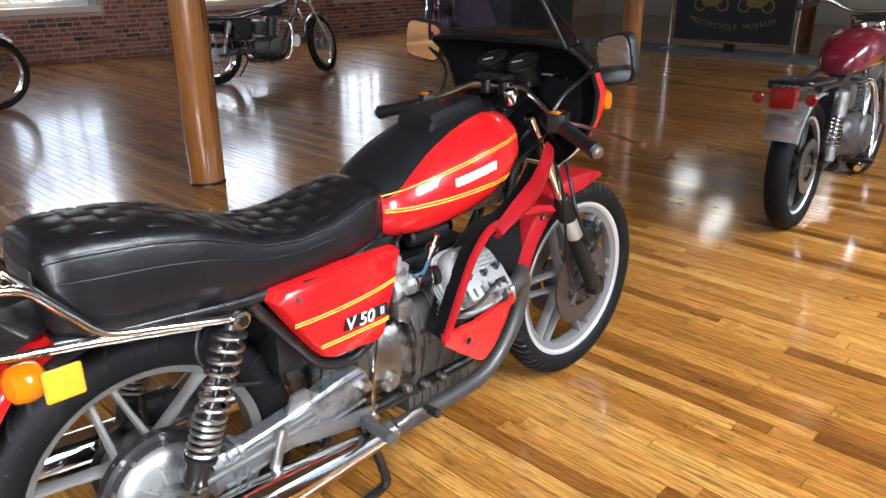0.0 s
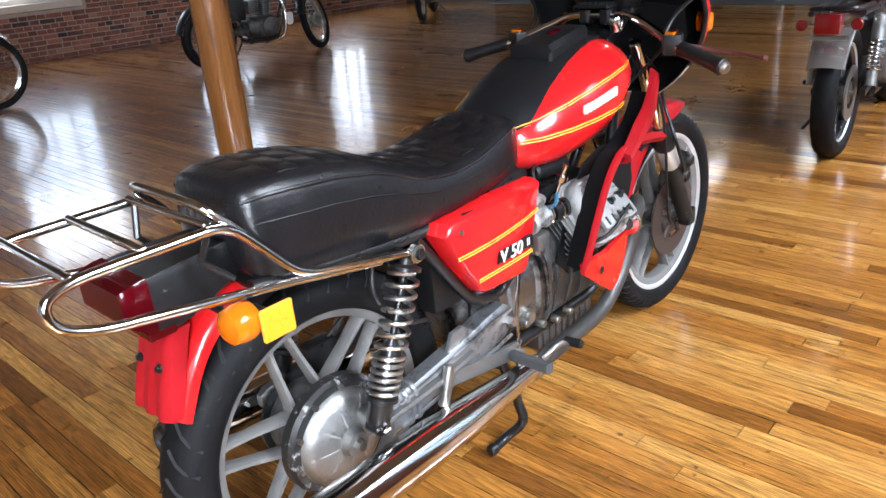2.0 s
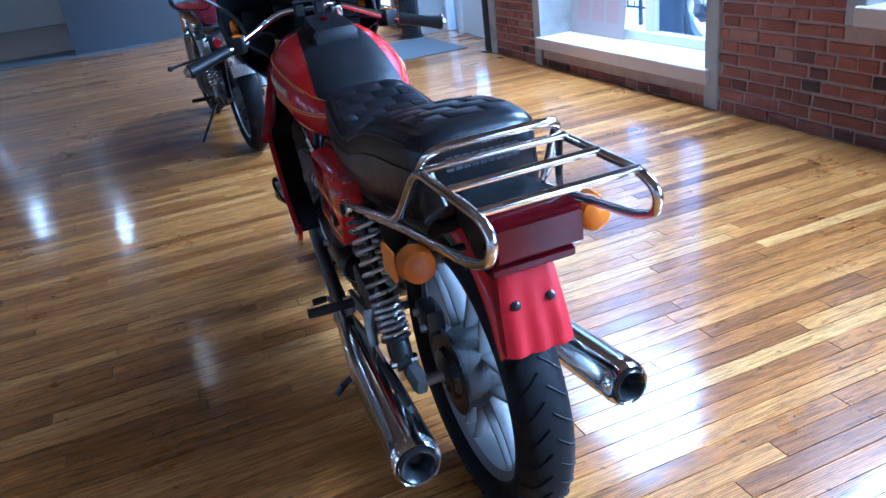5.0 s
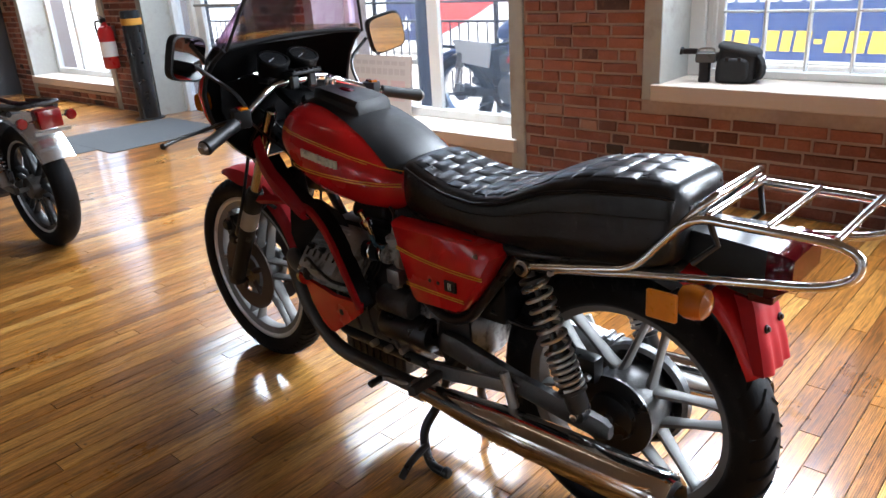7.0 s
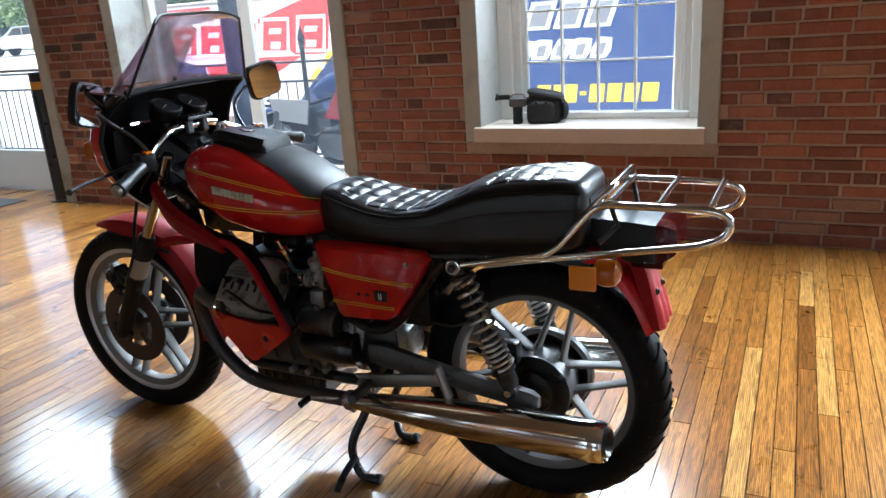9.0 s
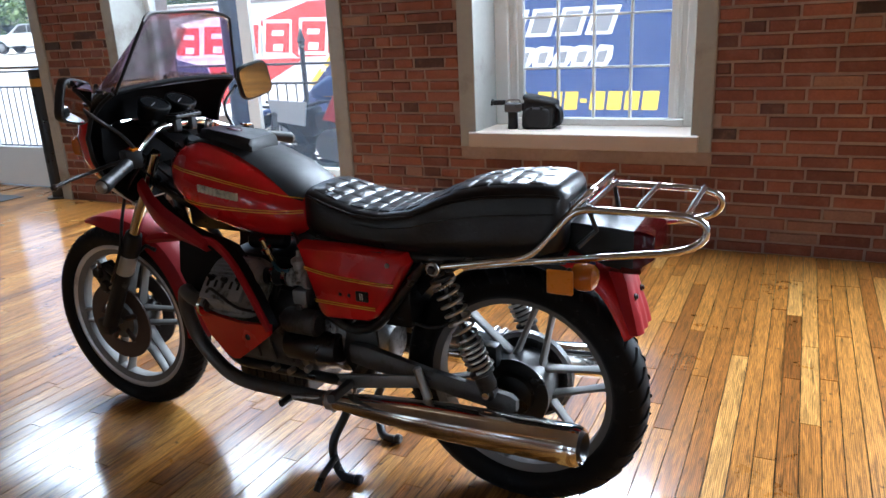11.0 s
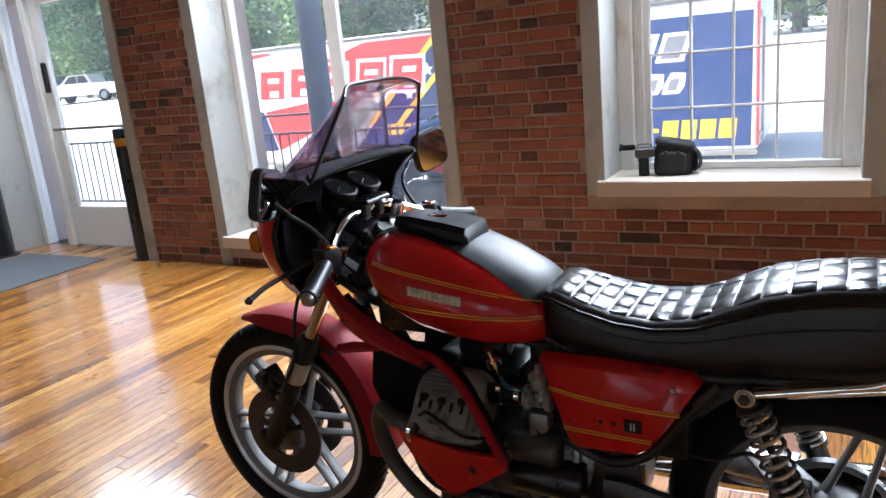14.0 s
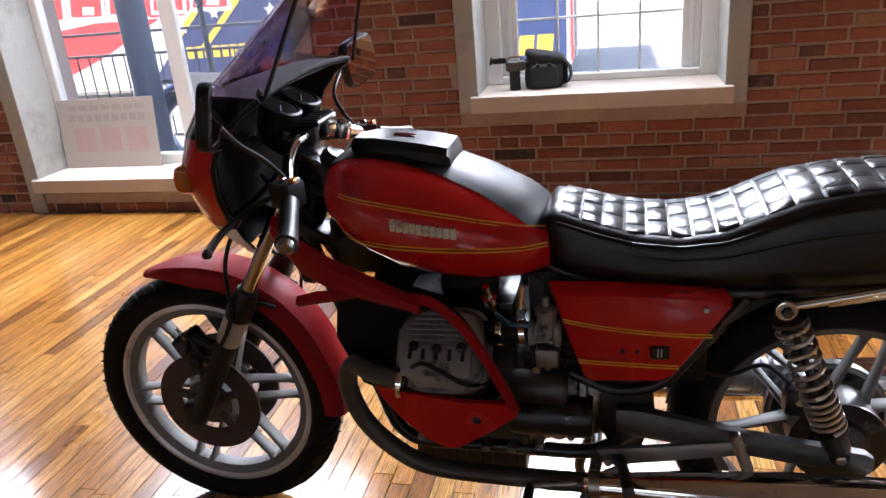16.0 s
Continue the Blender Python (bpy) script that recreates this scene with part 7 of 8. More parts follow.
# name letters drawn as plain slanted blocks with white borders
for x0, x1 in ((9.80, 10.36), (9.12, 9.68), (8.40, 8.96), (7.72, 8.24), (6.96, 7.46), (6.20, 6.78)):
    decal("name_shape", [(x0 - 0.06, 0.84), (x1 + 0.06, 0.86), (x1 - 0.03, 1.48), (x0 - 0.13, 1.46)], TRAILER_WHITE, 0.009, red)
    decal("name_shape", [(x0, 0.90), (x1, 0.92), (x1 - 0.09, 1.42), (x0 - 0.08, 1.40)], TRAILER_RED, 0.013, red)
    decal("name_shape", [(x0 + 0.13, 0.93), (x0 + 0.34, 0.94), (x0 + 0.31, 1.06), (x0 + 0.10, 1.05)], TRAILER_WHITE, 0.017, red)
    decal("name_shape", [(x0 + 0.08, 1.19), (x0 + 0.34, 1.20), (x0 + 0.31, 1.29), (x0 + 0.05, 1.28)], TRAILER_WHITE, 0.017, red)
part("door_seal", box((1.0, -0.03, -0.2), (1.03, 0.006, 1.7), 0.004), TRAILER_RED, trailer)
for z in (-0.1, 1.5):
    part("door_hinge", box((0.985, -0.25, z), (1.025, -0.05, z + 0.08), 0.004), STEEL, trailer)
part("lock_bar", rod((0.99, -0.45, -0.2), (0.99, -0.45, 1.5), 0.02, None, 10), STEEL, trailer)
for wx in (4.8, 5.9):
    w = part("wheel", lathe([(0, 0.02), (0.16, 0.02), (0.2, 0.0), (0.33, -0.01), (0.36, -0.06), (0.36, -0.18), (0.33, -0.22), (0, -0.22)], (wx, -0.02, -0.26), (0, 1, 0), 32), RUBBER, trailer)
    part("rim", lathe([(0, 0.03), (0.12, 0.03), (0.19, 0.015)], (wx, -0.02, -0.26), (0, 1, 0), 24), ALLOY, w)

fence = thing("iron_fence", "dark iron railing with spear finials along the terrace", "fence", Matrix.Translation((0, -4.3, -0.12)))
for k in range(6):
    fx = 2.1 + 1.62 * k
    p = part("post", rod((fx, 0, 0), (fx, 0, 1.22), 0.024, None, 10), IRON, fence)
    part("finial", lathe([(0.024, 0), (0.036, 0.02), (0.028, 0.04), (0.04, 0.06), (0.022, 0.12), (0, 0.19)], (fx, 0, 1.20), (0, 0, 1), 12), IRON, p)
for z in (0.16, 0.86, 1.04):
    part("rail", box((2.1, -0.012, z), (10.2, 0.012, z + 0.025), 0.003), IRON, fence)
k = 0
fx = 2.22
while fx < 10.2:
    if abs((fx - 2.1) % 1.62) > 0.05:
        part("picket", rod((fx, 0, 0.16), (fx, 0, 0.87), 0.008, None, 6), IRON, fence)
    fx += 0.115
col = thing("porch_column", "round blue painted porch column", "column", Matrix.Translation((3.74, -3.4, -0.12)))
part("shaft", lathe([(0.10, 0), (0.10, 3.6)], (0, 0, 0), (0, 0, 1), 28), COLUMN_BLUE, col)
part("base", box((-0.14, -0.14, 0), (0.14, 0.14, 0.12), 0.01), COLUMN_BLUE, col)

# pickup truck far across the yard
PICKUP_WHITE = mat("white car paint", (0.62, 0.62, 0.60), 0.25, vary=0.04, scale=2, bump=0, coat=0.5)
DARK_GLASS = mat("dark car glass", (0.02, 0.025, 0.03), 0.05, vary=0.05, bump=0, coat=0.5)
truck = thing("pickup_truck", "white pickup truck parked across the yard", "truck", Matrix.Translation((43.0, -31.0, 0.88)) @ pose(0, 0, 0, 0, 0, 20))
part("body", loft([[(x, y * 0.95, z) for y, z in ((-1, 0.45), (-1, zt - 0.1), (-0.93, zt), (0.93, zt), (1, zt - 0.1), (1, 0.45))] for x, zt in ((2.85, 0.85), (2.8, 1.0), (1.3, 1.15), (-0.9, 1.18), (-0.95, 1.15), (-2.75, 1.12), (-2.8, 0.9))]), PICKUP_WHITE, truck)
cab = part("cab", loft([[(x, y * w, z) for y in (-1, 1) for z in ((1.12, zt) if y < 0 else (zt, 1.12))] for x, w, zt in ((1.35, 0.88, 1.14), (0.6, 0.80, 1.72), (-0.6, 0.80, 1.74), (-0.95, 0.84, 1.14))]), PICKUP_WHITE, truck)
for s in (1, -1):
    part("side_window", slab([(1.0, 1.22), (0.52, 1.64), (0.05, 1.66), (0.05, 1.22)], 0.01, Matrix.Translation((0, s * 0.86, 0)) @ SIDE), DARK_GLASS, cab)
    part("side_window", slab([(-0.02, 1.22), (-0.02, 1.66), (-0.5, 1.66), (-0.75, 1.22)], 0.01, Matrix.Translation((0, s * 0.86, 0)) @ SIDE), DARK_GLASS, cab)
    part("headlight", box((2.78, s * 0.75 - 0.15, 0.78), (2.87, s * 0.75 + 0.15, 0.95), 0.02), DARK_GLASS, truck)
    for wx in (1.85, -1.7):
        w = part("wheel", lathe([(0, 0.12), (0.22, 0.11), (0.36, 0.12), (0.39, 0.06), (0.39, -0.12), (0, -0.12)], (wx, s * 0.85, 0.39), (0, s, 0), 28), RUBBER, truck)
        part("rim", lathe([(0, 0.135), (0.1, 0.135), (0.22, 0.115)], (wx, s * 0.85, 0.39), (0, s, 0), 20), ALLOY, w)
part("windscreen", slab([(-0.75, 0), (0.75, 0), (0.68, 0.85), (-0.68, 0.85)], 0.012, Matrix.Translation((1.30, 0, 1.20)) @ pose(0, 0, 0, 90, 0, 90) @ pose(0, 0, 0, 52, 0, 0)), DARK_GLASS, cab)
part("bumper", box((2.8, -0.95, 0.45), (2.98, 0.95, 0.7), 0.04), STEEL, truck)


def tree(seed, material, height=9.0, spread=3.2):
    """A tapered trunk, limbs, and a crown of scattered leaf clumps."""
    rng = random.Random(seed)
    t = thing("tree", "leafy green broadleaf tree beyond the yard", "tree", group="trees")
    trunk = tube(smooth_path([(0, 0, -0.4), (0.1, 0.05, height * 0.25), (-0.1, 0.1, height * 0.5), (0.1, 0, height * 0.85)]), 0, 10, radii=list(np.linspace(0.24, 0.06, 19)))
    tips = []
    for k in range(16):
        a, z = rng.uniform(0, math.tau), height * rng.uniform(0.12, 0.8)
        r = spread * rng.uniform(0.4, 0.85)
        tip = Vector((math.cos(a) * r, math.sin(a) * r, z + rng.uniform(0.4, 1.6)))
        trunk = tube(smooth_path([(0, 0, z - 0.5), (tip.x * 0.5, tip.y * 0.5, z + 0.2), tip], 3), 0, 6, trunk, radii=list(np.linspace(0.09, 0.02, 7)))
        tips.append(tip)
    part("trunk", trunk, BARK, t)
    verts, faces = [], []
    for k in range(5200):
        c = rng.choice(tips) if rng.random() < 0.75 else Vector((rng.gauss(0, 1) * spread * 0.35, rng.gauss(0, 1) * spread * 0.35, height * rng.uniform(0.10, 1.0)))
        p = c + Vector((rng.gauss(0, 0.62), rng.gauss(0, 0.62), rng.gauss(0, 0.5)))
        u = Vector((rng.gauss(0, 1), rng.gauss(0, 1), rng.gauss(0, 0.6))).normalized()
        v = u.cross(Vector((rng.gauss(0, 1), rng.gauss(0, 1), rng.gauss(0, 1)))).normalized()
        s = rng.uniform(0.11, 0.25)
        b = len(verts)
        verts += [p - u * s, p + v * s * 0.5, p + u * s, p - v * s * 0.5]
        faces.append((b, b + 1, b + 2, b + 3))
    me = bpy.data.meshes.new("leaves")
    me.from_pydata(verts, [], faces)
    me.materials.append(material)
    crown = new("crown", me)
    crown.parent = t
    return t


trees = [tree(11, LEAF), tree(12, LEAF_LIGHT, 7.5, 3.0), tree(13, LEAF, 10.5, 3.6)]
rng = random.Random(21)
spots = [(x + rng.uniform(-1.2, 1.2), -33 + rng.uniform(-6, 2) - 0.12 * abs(x - 20)) for x in range(-14, 92, 4)] + [(x + rng.uniform(-1, 1), -44 + rng.uniform(-4, 2)) for x in range(-12, 110, 5)]
for k, (tx, ty) in enumerate(spots):
    m = Matrix.Translation((tx, ty, float(np.interp(-ty, [-v for v in ys], zs)))) @ pose(0, 0, 0, 0, 0, rng.uniform(0, 360))
    if k < 3:
        trees[k].matrix_world = m
    else:
        copy_thing(trees[k % 3], m)


# ---- the other motorcycles ----
MAROON = mat("maroon paint", (0.11, 0.005, 0.015), 0.25, vary=0.15, scale=8, bump=0.02, coat=0.4)
BLUE_PLASTIC = mat("blue race plastic", (0.03, 0.09, 0.30), 0.35, vary=0.12, scale=8, bump=0.03)
GUARD_STEEL = mat("polished steel guard", (0.62, 0.63, 0.64), 0.22, 0.9, vary=0.1, scale=20, bump=0.04)
TAN_TAG = mat("paper tag", (0.6, 0.6, 0.56), 0.8, bump=0)


def steered(fc, steer):
    """The turn of the front end about its raked steering axis."""
    head = Vector((fc[0] - 0.36, 0, fc[2] + 0.62))
    return Matrix.Translation(head) @ Matrix.Rotation(radians(steer), 4, Vector((-0.48, 0, 0.877))) @ Matrix.Translation(-head)


def wire_wheel(parent, c, radius, width, steer=0.0, drum=0.07):
    m = steered(c, steer)
    made = []
    w = part("wheel", lathe([(0, -0.09), (0.01, -0.09), (0.01, 0.09), (0, 0.09)], c, (0, 1, 0), 10), STEEL, parent)
    made.append(w)
    made.append(tyre(w, c, radius, width, "black ribbed tyre"))
    rim = radius - width * 0.74
    made.append(part("rim", lathe([(rim, -width * 0.36), (rim - 0.02, -width * 0.25), (rim - 0.026, 0), (rim - 0.02, width * 0.25), (rim, width * 0.36), (rim - 0.006, 0)], c, (0, 1, 0), 48, closed=True), CHROME, w))
    made.append(part("hub", lathe([(0, -0.06), (drum, -0.055), (drum, -0.02), (0.03, -0.01), (0.03, 0.02), (drum * 0.9, 0.03), (drum * 0.9, 0.05), (0, 0.055)], c, (0, 1, 0), 28), ALLOY, w))
    bm = None
    for k in range(36):
        a, b = math.tau * k / 36, math.tau * (k / 36) + (0.5 if k % 2 else -0.5)
        s = 0.045 if k % 4 < 2 else -0.045
        bm = tube([(c[0] + drum * 0.85 * math.cos(b), c[1] + s, c[2] + drum * 0.85 * math.sin(b)), (c[0] + (rim - 0.02) * math.cos(a), c[1], c[2] + (rim - 0.02) * math.sin(a))], 0.0017, 4, bm)
    made.append(tagged(part("wire_spokes", bm, STEEL, w), kind="stuff"))
    for o in made:
        o.data.transform(m)
    return w


def guard_arc(parent, c, radius, width, a0, a1, material, steer=0.0, label=""):
    secs = []
    for k in range(15):
        a = radians(a0 + (a1 - a0) * k / 14)
        secs.append([(c[0] + (radius + d) * math.cos(a), c[1] + u * width / 2, c[2] + (radius + d) * math.sin(a)) for u, d in ((-1, -0.03), (-0.95, -0.012), (-0.5, 0.0), (0, 0.004), (0.5, 0), (0.95, -0.012), (1, -0.03), (0.9, -0.016), (0, 0.0), (-0.9, -0.016))])
    g = part("mudguard", loft(secs), material, parent, label)
    g.data.transform(steered(c, steer))
    return g


def plain_bike(label, m, wheelbase=1.40, tank=None, guard=CHROME, cast=False, steer=0.0, seat_on=False, frame_mat=BLACK_PAINT, engine_mat=ALLOY, radius=0.32, drop=0.0, tail=(168, 0.13, 0.045), bulk=True, spokes=None):
    """An upright older motorcycle: wheels, frame, single engine, forks, shocks and bars."""
    b = thing("motorcycle", label, "motorcycle", m, "motorcycles on show")
    fc, rc = (wheelbase, 0, radius), (0, 0, radius)
    steering = steered(fc, steer)
    if cast:
        for c in (rc, fc):
            w = part("wheel", lathe([(0, -0.08), (0.012, -0.08), (0.012, 0.1), (0, 0.1)], c, (0, 1, 0), 12), STEEL, b)
            tyre(w, c, radius, 0.11, "black ribbed tyre")
            cast_wheel(w, c, radius - 0.082, 0.075, 0.055, paint=spokes)
            part("brake_disc", lathe([(0.08, 0.055), (0.135, 0.055), (0.135, 0.061), (0.08, 0.061)], c, (0, -1, 0), 40, closed=True), STEEL, w)
    else:
        wire_wheel(b, rc, radius, 0.11)
        wire_wheel(b, fc, radius, 0.085, steer, 0.08)
    head = Vector((wheelbase - 0.34, 0, 0.86))
    for s in (1, -1):
        f = part("fork_leg", rod((wheelbase, s * 0.09, radius), (wheelbase - 0.17, s * 0.09, 0.62), 0.022, None, 14), ALLOY, b)
        f.data.transform(steering)
        f2 = part("stanchion", rod((wheelbase - 0.165, s * 0.09, 0.61), (wheelbase - 0.37, s * 0.09, 0.97), 0.016, None, 12), CHROME, b)
        f2.data.transform(steering)
        part("frame_tube", tube(round_path([head, (0.93, s * 0.06, 0.36), (0.86, s * 0.08, 0.24), (0.45, s * 0.09, 0.25), (0.38, s * 0.09, 0.42), (0.18, s * 0.11, 0.66)], 0.06), 0.014, 10), frame_mat, b)
        part("frame_tube", tube(round_path([head + Vector((0, 0, 0.03)), (0.62, s * 0.05, 0.76), (0.30, s * 0.10, 0.70), (-0.18, s * 0.11, 0.72)], 0.05), 0.013, 10), frame_mat, b)
        part("swinging_arm", tube([(0.42, s * 0.10, 0.35), (0, s * 0.11, radius)], 0, 10, flat=(0.014, 0.02)), frame_mat, b)
        top, low = Vector((0.13, s * 0.135, 0.70)), Vector((0.04, s * 0.135, radius + 0.03))
        d = (top - low).normalized()
        sh = part("shock_absorber", lathe([(0, 0), (0.024, 0.0), (0.024, 0.07), (0.012, 0.08), (0.012, 0.2), (0.033, 0.22), (0.033, 0.33), (0, 0.345)], low, d, 18), ALLOY, b)
        mm = axis_matrix(low, d)
        part("spring", tube([mm @ Vector((0.03 * math.cos(a * 0.45), 0.03 * math.sin(a * 0.45), 0.07 + 0.0014 * a)) for a in range(0, 110)], 0.0045, 6), CHROME, sh)
        part("foot_peg", rod((0.42, s * 0.11, 0.28), (0.40, s * 0.26, 0.29), 0.012, None, 10), BLACK_PLASTIC, b)
    part("handlebar", tube(smooth_path([(head.x - 0.14, -0.36, 1.02), (head.x - 0.06, -0.24, 1.06), (head.x + 0.0, -0.10, 1.0), (head.x + 0.0, 0.10, 1.0), (head.x - 0.06, 0.24, 1.06), (head.x - 0.14, 0.36, 1.02)]), 0.011, 12), CHROME, b)
    for s in (1, -1):
        part("grip", rod((head.x - 0.145, s * 0.37, 1.018), (head.x - 0.08, s * 0.26, 1.052), 0.016, None, 12), BLACK_PLASTIC, b)
    part("yoke", box((head.x - 0.02, -0.11, 0.95), (head.x + 0.05, 0.11, 0.98), 0.008), frame_mat, b)
    part("headlamp", lathe([(0, -0.09), (0.05, -0.08), (0.085, -0.02), (0.09, 0.03), (0.085, 0.04), (0, 0.045)], (head.x + 0.14, 0, 0.90), (1, 0, 0), 28), CHROME, b)
    eng = part("engine", loft([[(x, y, z) for y, z in oval(0, zc, wy, hz, 3, 20)] for x, zc, wy, hz in ((0.46, 0.38, 0.09, 0.06), (0.50, 0.38, 0.12, 0.11), (0.66, 0.36, 0.135, 0.125), (0.82, 0.37, 0.12, 0.11), (0.87, 0.38, 0.08, 0.06))]), engine_mat, b, "oval polished crankcase")
    part("engine_cover", lathe([(0, 0.035), (0.07, 0.033), (0.10, 0.02), (0.11, 0)], (0.72, -0.125, 0.37), (0, -1, 0), 32), engine_mat, eng)
    part("engine_cover", lathe([(0, 0.035), (0.07, 0.033), (0.10, 0.02), (0.11, 0)], (0.72, 0.125, 0.37), (0, 1, 0), 32), engine_mat, eng)
    for k in range(9):
        part("fin", slab(oval(0.74, 0, 0.085, 0.09, 3.5, 24), 0.005, Matrix.Translation((0.02 * k / 9, 0, 0.50 + 0.021 * k)), 0.001, segments=1), DARK_ALLOY, eng)
    part("barrel", rod((0.74, 0, 0.46), (0.76, 0, 0.70), 0.06, None, 20), DARK_ALLOY, eng)
    part("carburettor", box((0.56, -0.03, 0.56), (0.66, 0.03, 0.63), 0.01), DARK_ALLOY, eng)
    if bulk:
        part("air_box", box((0.20, -0.10, 0.46), (0.44, 0.10, 0.70), 0.03, segments=2), BLACK_PLASTIC, b, "black air box and battery tray")
        part("swinging_arm_brace", box((0.10, -0.115, 0.33), (0.46, -0.085, 0.39), 0.01), frame_mat, b)
        part("chain_guard", box((0.0, 0.10, 0.36), (0.45, 0.125, 0.43), 0.01), BLACK_PAINT, b)
        part("under_tray", box((0.44, -0.09, 0.20), (0.88, 0.09, 0.27), 0.02), BLACK_PAINT, b)
        part("coil", box((0.62, -0.05, 0.70), (0.90, 0.05, 0.80), 0.02), BLACK_PLASTIC, b)
        part("carburettor_body", box((0.48, -0.09, 0.52), (0.62, 0.09, 0.66), 0.03, segments=2), DARK_ALLOY, b)
    part("exhaust_pipe", tube(smooth_path([(0.80, -0.05, 0.64), (0.92, -0.09, 0.62), (0.95, -0.12, 0.45), (0.86, -0.14, 0.24), (0.6, -0.15, 0.20)]), 0.019, 12), CHROME, b)
    guard_arc(b, rc, radius + tail[2], tail[1], 75, tail[0], guard)
    guard_arc(b, fc, radius + 0.035, 0.10, 50, 165, guard, steer)
    part("side_stand", rod((0.50, 0.09, 0.25), (0.46, 0.26, 0.005), 0.010, None, 10), frame_mat, b)
    if tank:
        secs = []
        for x, w, z0, z1 in ((0.46, 0.06, 0.78, 0.84), (0.50, 0.09, 0.765, 0.89), (0.62, 0.125, 0.76, 0.955), (0.78, 0.145, 0.765, 0.99), (0.92, 0.135, 0.785, 0.99), (1.0, 0.09, 0.82, 0.96), (1.02, 0.05, 0.84, 0.93)):
            secs.append([(x * (1 + drop) - drop * 0.9, y, z) for y, z in oval(0, (z0 + z1) / 2 - drop, w, (z1 - z0) / 2, 2.6, 24)])
        t = part("fuel_tank", loft(secs), tank, b, "", 60)
        part("fuel_cap", lathe([(0.035, 0), (0.04, 0.01), (0.036, 0.02), (0.02, 0.026), (0, 0.026)], (0.84, 0, 0.988 - drop), (0, 0, 1), 24), CHROME, t)
        for s in (1, -1):
            part("pinstripe", tube([(x, s * y, 0.805 - drop) for x, y in ((0.52, 0.083), (0.62, 0.113), (0.78, 0.132), (0.92, 0.122))], 0.0022, 5), STRIPE, t)
    return b


maroon = plain_bike("maroon motorcycle without a seat, chrome mudguard and red tail lamp", Matrix.Translation((3.33, 0.0, 0)) @ pose(0, 0, 0, -2, 0, 3), tank=MAROON, guard=GUARD_STEEL, engine_mat=DARK_ALLOY, drop=0.065, cast=True, spokes=BLACK_PAINT, tail=(152, 0.165, 0.055))
TAIL_RED = mat("bright red lamp plastic", (0.15, 0.002, 0.004), 0.15, vary=0.15, scale=60, bump=0.15, coat=0.4)
part("grab_hoop", tube(round_path([(0.10, -0.10, 0.73), (-0.22, -0.10, 0.745), (-0.26, -0.09, 0.75), (-0.26, 0.09, 0.75), (-0.22, 0.10, 0.745), (0.10, 0.10, 0.73)], 0.04), 0.011, 10), BLACK_PAINT, maroon)
tl = part("tail_lamp", box((-0.35, -0.055, 0.645), (-0.27, 0.055, 0.735), 0.012, segments=2), TAIL_RED, maroon, "red tail lamp")
part("number_bracket", box((-0.345, -0.085, 0.622), (-0.335, 0.085, 0.64), 0.003), STEEL, tl)
for s in (1, -1):
    part("indicator", lathe([(0, -0.02), (0.022, -0.015), (0.026, 0.01), (0.021, 0.018), (0, 0.02)], (-0.30, s * 0.115, 0.685), (-1, 0, 0), 20), TAIL_RED, tl, "round red rear lamp")
    part("indicator_stem", rod((-0.29, s * 0.05, 0.68), (-0.29, s * 0.10, 0.685), 0.007, None, 8), CHROME, tl)
part("wiring", tube(smooth_path([(0.0, 0.09, 0.70), (0.1, 0.12, 0.66), (0.2, 0.09, 0.70), (0.32, 0.11, 0.64), (0.4, 0.07, 0.7)]), 0.006, 6), BLACK_PLASTIC, maroon)

bare = plain_bike("stripped black motorcycle with dull alloy engine and spoked wheels", Matrix.Translation((3.74, 6.33, 0)) @ pose(0, 0, 0, 3, 0, 1), wheelbase=1.48, steer=30, radius=0.33, engine_mat=DARK_ALLOY, guard=BLACK_PAINT)
part("paper_tag", slab(oval(0, 0, 0.05, 0.07, 3, 16), 0.002, Matrix.Translation((1.0, -0.13, 0.42)) @ SIDE), TAN_TAG, bare)
plain_bike("black motorcycle with spoked wheels and drum brake", Matrix.Translation((0.14, 6.44, 0)) @ pose(0, 0, 0, 3, 0, 0), wheelbase=1.42, radius=0.335)
plain_bike("dark motorcycle with chrome lamps and spoked wheels", Matrix.Translation((8.75, 7.6, 0)) @ pose(0, 0, 0, 3, 0, 215), wheelbase=1.4, tank=BLACK_PAINT)
yard = plain_bike("blue and red off-road motorcycle parked on the terrace", Matrix.Translation((3.55, -3.62, -0.09)) @ pose(0, 0, 0, 3, 0, 178), wheelbase=1.42, tank=BLUE_PLASTIC, guard=BLUE_PLASTIC)
part("shroud", slab([(0.62, 0.62), (0.95, 0.58), (1.02, 0.80), (0.78, 0.86)], 0.02, Matrix.Translation((0, -0.17, 0)) @ SIDE, 0.006), TRAILER_RED, yard)
part("side_plate", slab([(0.10, 0.60), (0.42, 0.56), (0.46, 0.76), (0.06, 0.78)], 0.02, Matrix.Translation((0, -0.15, 0)) @ SIDE, 0.006), TRAILER_WHITE, yard)


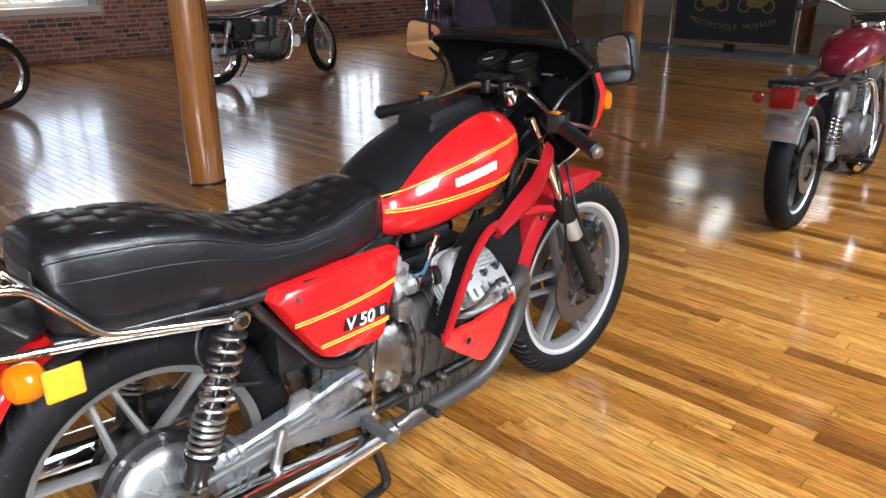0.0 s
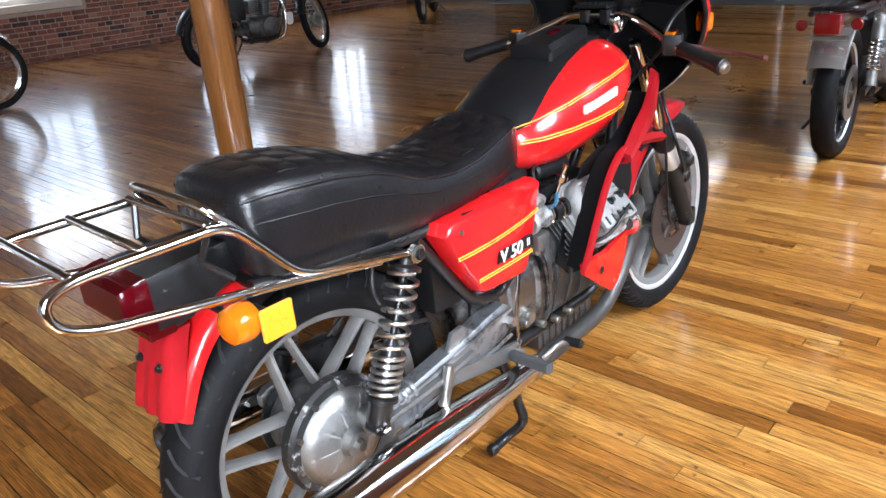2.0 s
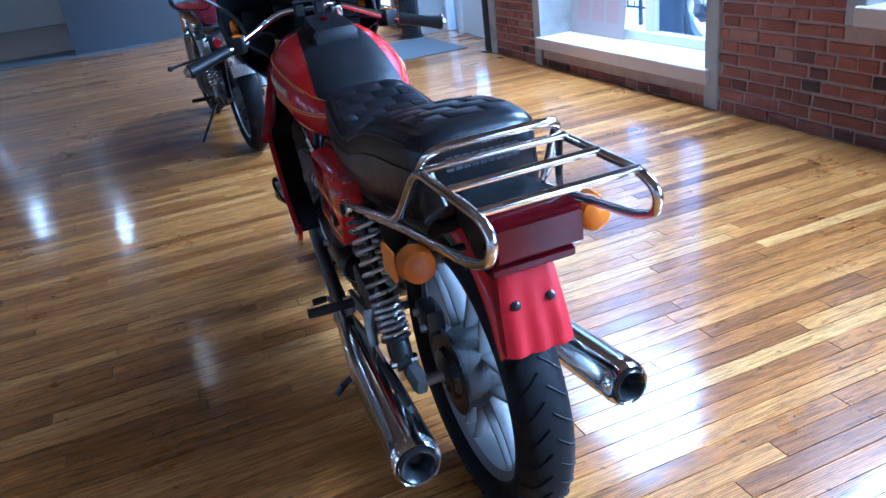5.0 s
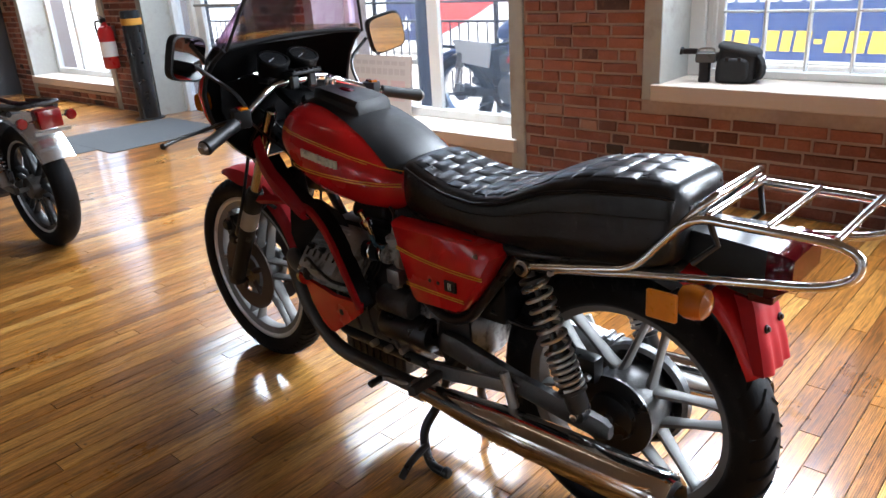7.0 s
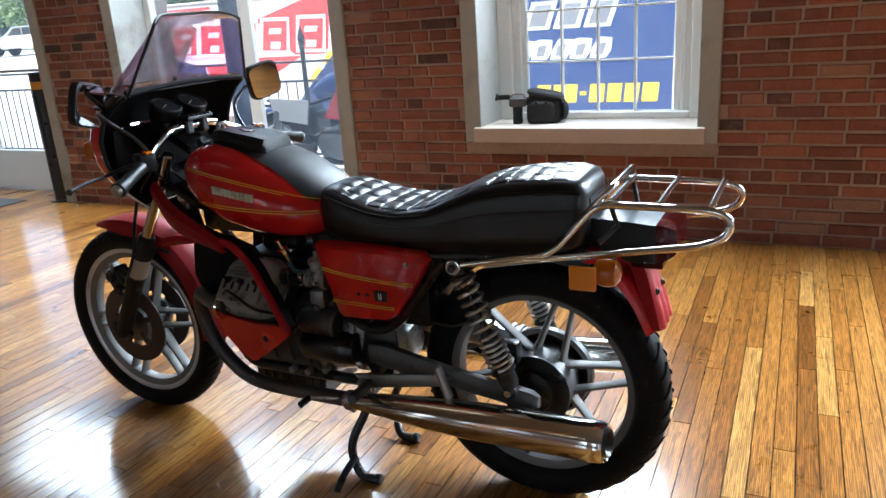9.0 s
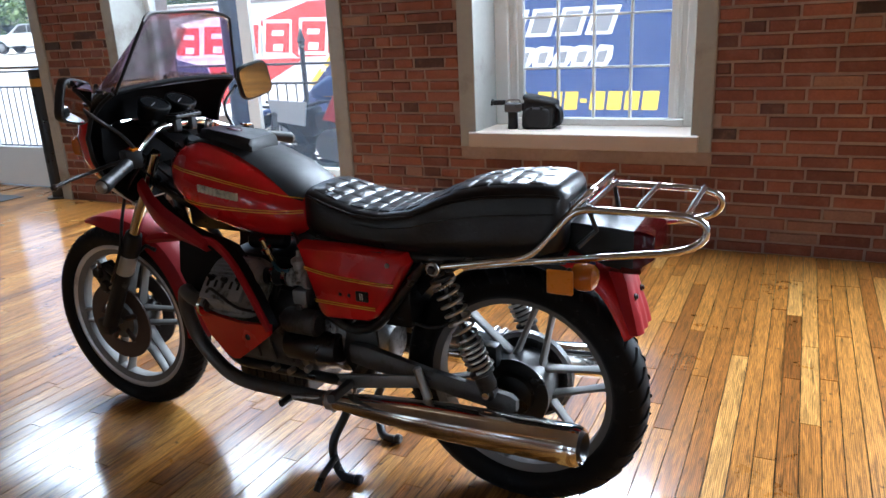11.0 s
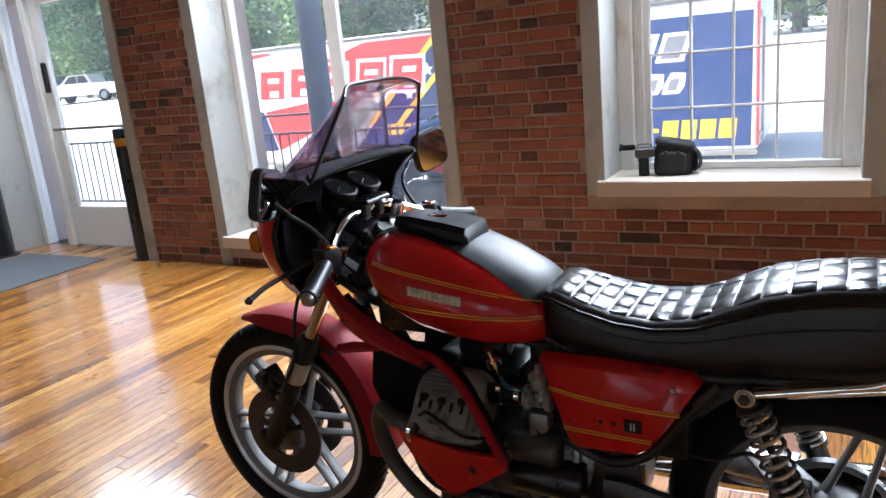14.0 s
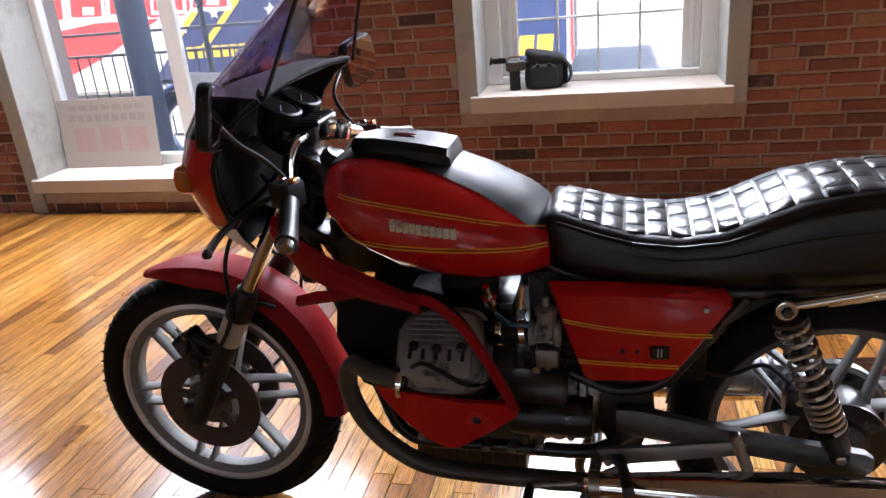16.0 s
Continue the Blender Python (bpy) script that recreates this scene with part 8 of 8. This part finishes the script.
# ---- bricks and floor strips ----
def course_bricks(x0, x1, openings, top, pitch=0.0648, seed=1):
    """Rows of stretchers and headers as (x from, x to, z from, z to), cut at the openings."""
    rng = random.Random(seed)
    out, row, z = [], 0, 0.004
    while z < top:
        header_row = row % 6 == 5
        x = x0 + rng.uniform(-0.2, 0)
        while x < x1:
            rough_part = x > 1.1
            w = rng.uniform(0.095, 0.115) if header_row or rng.random() < (0.45 if rough_part else 0.12) else rng.uniform(0.17, 0.225) if rough_part else rng.uniform(0.205, 0.222)
            spans = [(x, x + w)]
            for a, b, lo, hi in openings:
                if z + pitch > lo - 0.01 and z < hi:
                    nxt = []
                    for s, e in spans:
                        if e <= a - 0.085 or s >= b + 0.085:
                            nxt.append((s, e))
                        else:
                            if s < a - 0.125:
                                nxt.append((s, a - 0.095))
                            if e > b + 0.125:
                                nxt.append((b + 0.095, e))
                    spans = nxt
            out += [(s, e, z, z + pitch - rng.uniform(0.009, 0.014)) for s, e in spans if e - s > 0.03]
            x += w + 0.012
        z += pitch
        row += 1
    return out, rng


def brick_verts(s, e, lo, hi, y_in, y_out, rng):
    """Eight corners, the face a little smaller and uneven."""
    k = 0.0075 if s > 1.1 else 0.005
    j = lambda: rng.uniform(-k, k)
    front = y_out + (y_out - y_in) * rng.uniform(-0.35, 0.3)
    c = 0.004
    return [(s, y_in, lo), (e, y_in, lo), (e, y_in, hi), (s, y_in, hi),
            (s + c + j(), front + j() * 0.5, lo + c + j() * 0.6), (e - c + j(), front + j() * 0.5, lo + c + j() * 0.6), (e - c + j(), front + j() * 0.5, hi - c + j() * 0.6), (s + c + j(), front + j() * 0.5, hi - c + j() * 0.6)]


BOX_FACES = [(4, 5, 6, 7), (0, 1, 5, 4), (1, 2, 6, 5), (2, 3, 7, 6), (3, 0, 4, 7)]


def pieces_mesh(lists, material):
    verts, faces = [], []
    for v in lists:
        base = len(verts)
        verts += v
        faces += [tuple(base + k for k in f) for f in BOX_FACES]
    me = bpy.data.meshes.new("pieces")
    me.from_pydata(verts, [], faces)
    bm = bmesh.new()
    bm.from_mesh(me)
    bmesh.ops.recalc_face_normals(bm, faces=bm.faces)
    bm.to_mesh(me)
    bm.free()
    me.materials.append(material)
    return me


bricks, rng = course_bricks(-3.2, 10.1, SOUTH, 2.6)
near, rest = [], []
for s, e, lo, hi in bricks:
    v = brick_verts(s, e, lo, hi, WALL_Y - 0.013, WALL_Y - 0.004, rng)
    (near if 1.15 < s < 2.1 and len(near) < 150 and lo < 1.4 or -0.95 < s < -0.15 and 0.2 < lo < 1.4 and len(near) < 290 else rest).append(v)
for v in near:
    ob = new("brick", pieces_mesh([v], BRICK))
    ob.parent = wall_south
ob = new("brickwork", pieces_mesh(rest, BRICK))
ob.parent = wall_south
tagged(ob, kind="stuff")
bricks, rng = course_bricks(0.5, 10.2, NORTH, 1.5, seed=2)
ob = new("brickwork", pieces_mesh([brick_verts(s, e, lo, hi, NORTH_Y + 0.013, NORTH_Y, rng) for s, e, lo, hi in bricks], BRICK))
ob.parent = wall_north
tagged(ob, kind="stuff")


# floor strips run across the hall, from window wall to window wall
rng = random.Random(5)
PW, GAP = 0.0575, 0.0015
near, rest = [], []
x = -6.98
while x < 16.5:
    y = WALL_Y - rng.uniform(0, 1.2)
    w = PW
    while y < NORTH_Y:
        length = rng.choice((0.45, 0.6, 0.8, 0.95, 1.2, 1.5, 1.9))
        y1 = min(y + length, NORTH_Y)
        ya = max(y, WALL_Y - 0.33)
        if y1 - ya > 0.05:
            t, c = [rng.uniform(-0.00022, 0.00022) for _ in range(4)], 0.0007
            v = [(x, ya, -0.008), (x + w - GAP, ya, -0.008), (x + w - GAP, y1 - GAP, -0.008), (x, y1 - GAP, -0.008),
                 (x + c, ya + c, t[0]), (x + w - GAP - c, ya + c, t[1]), (x + w - GAP - c, y1 - GAP - c, t[2]), (x + c, y1 - GAP - c, t[3])]
            if -0.5 < x < 2.6 and -1.3 < (ya + y1) / 2 < 0.9 and len(near) < 300:
                near.append(v)
            else:
                rest.append(v)
        y = y1
    x += w
for v in near:
    ob = new("floor_strip", pieces_mesh([v], FLOOR_WOOD))
    ob.parent = floor
ob = new("floor_strips", pieces_mesh(rest, FLOOR_WOOD))
ob.parent = floor
tagged(ob, kind="stuff")
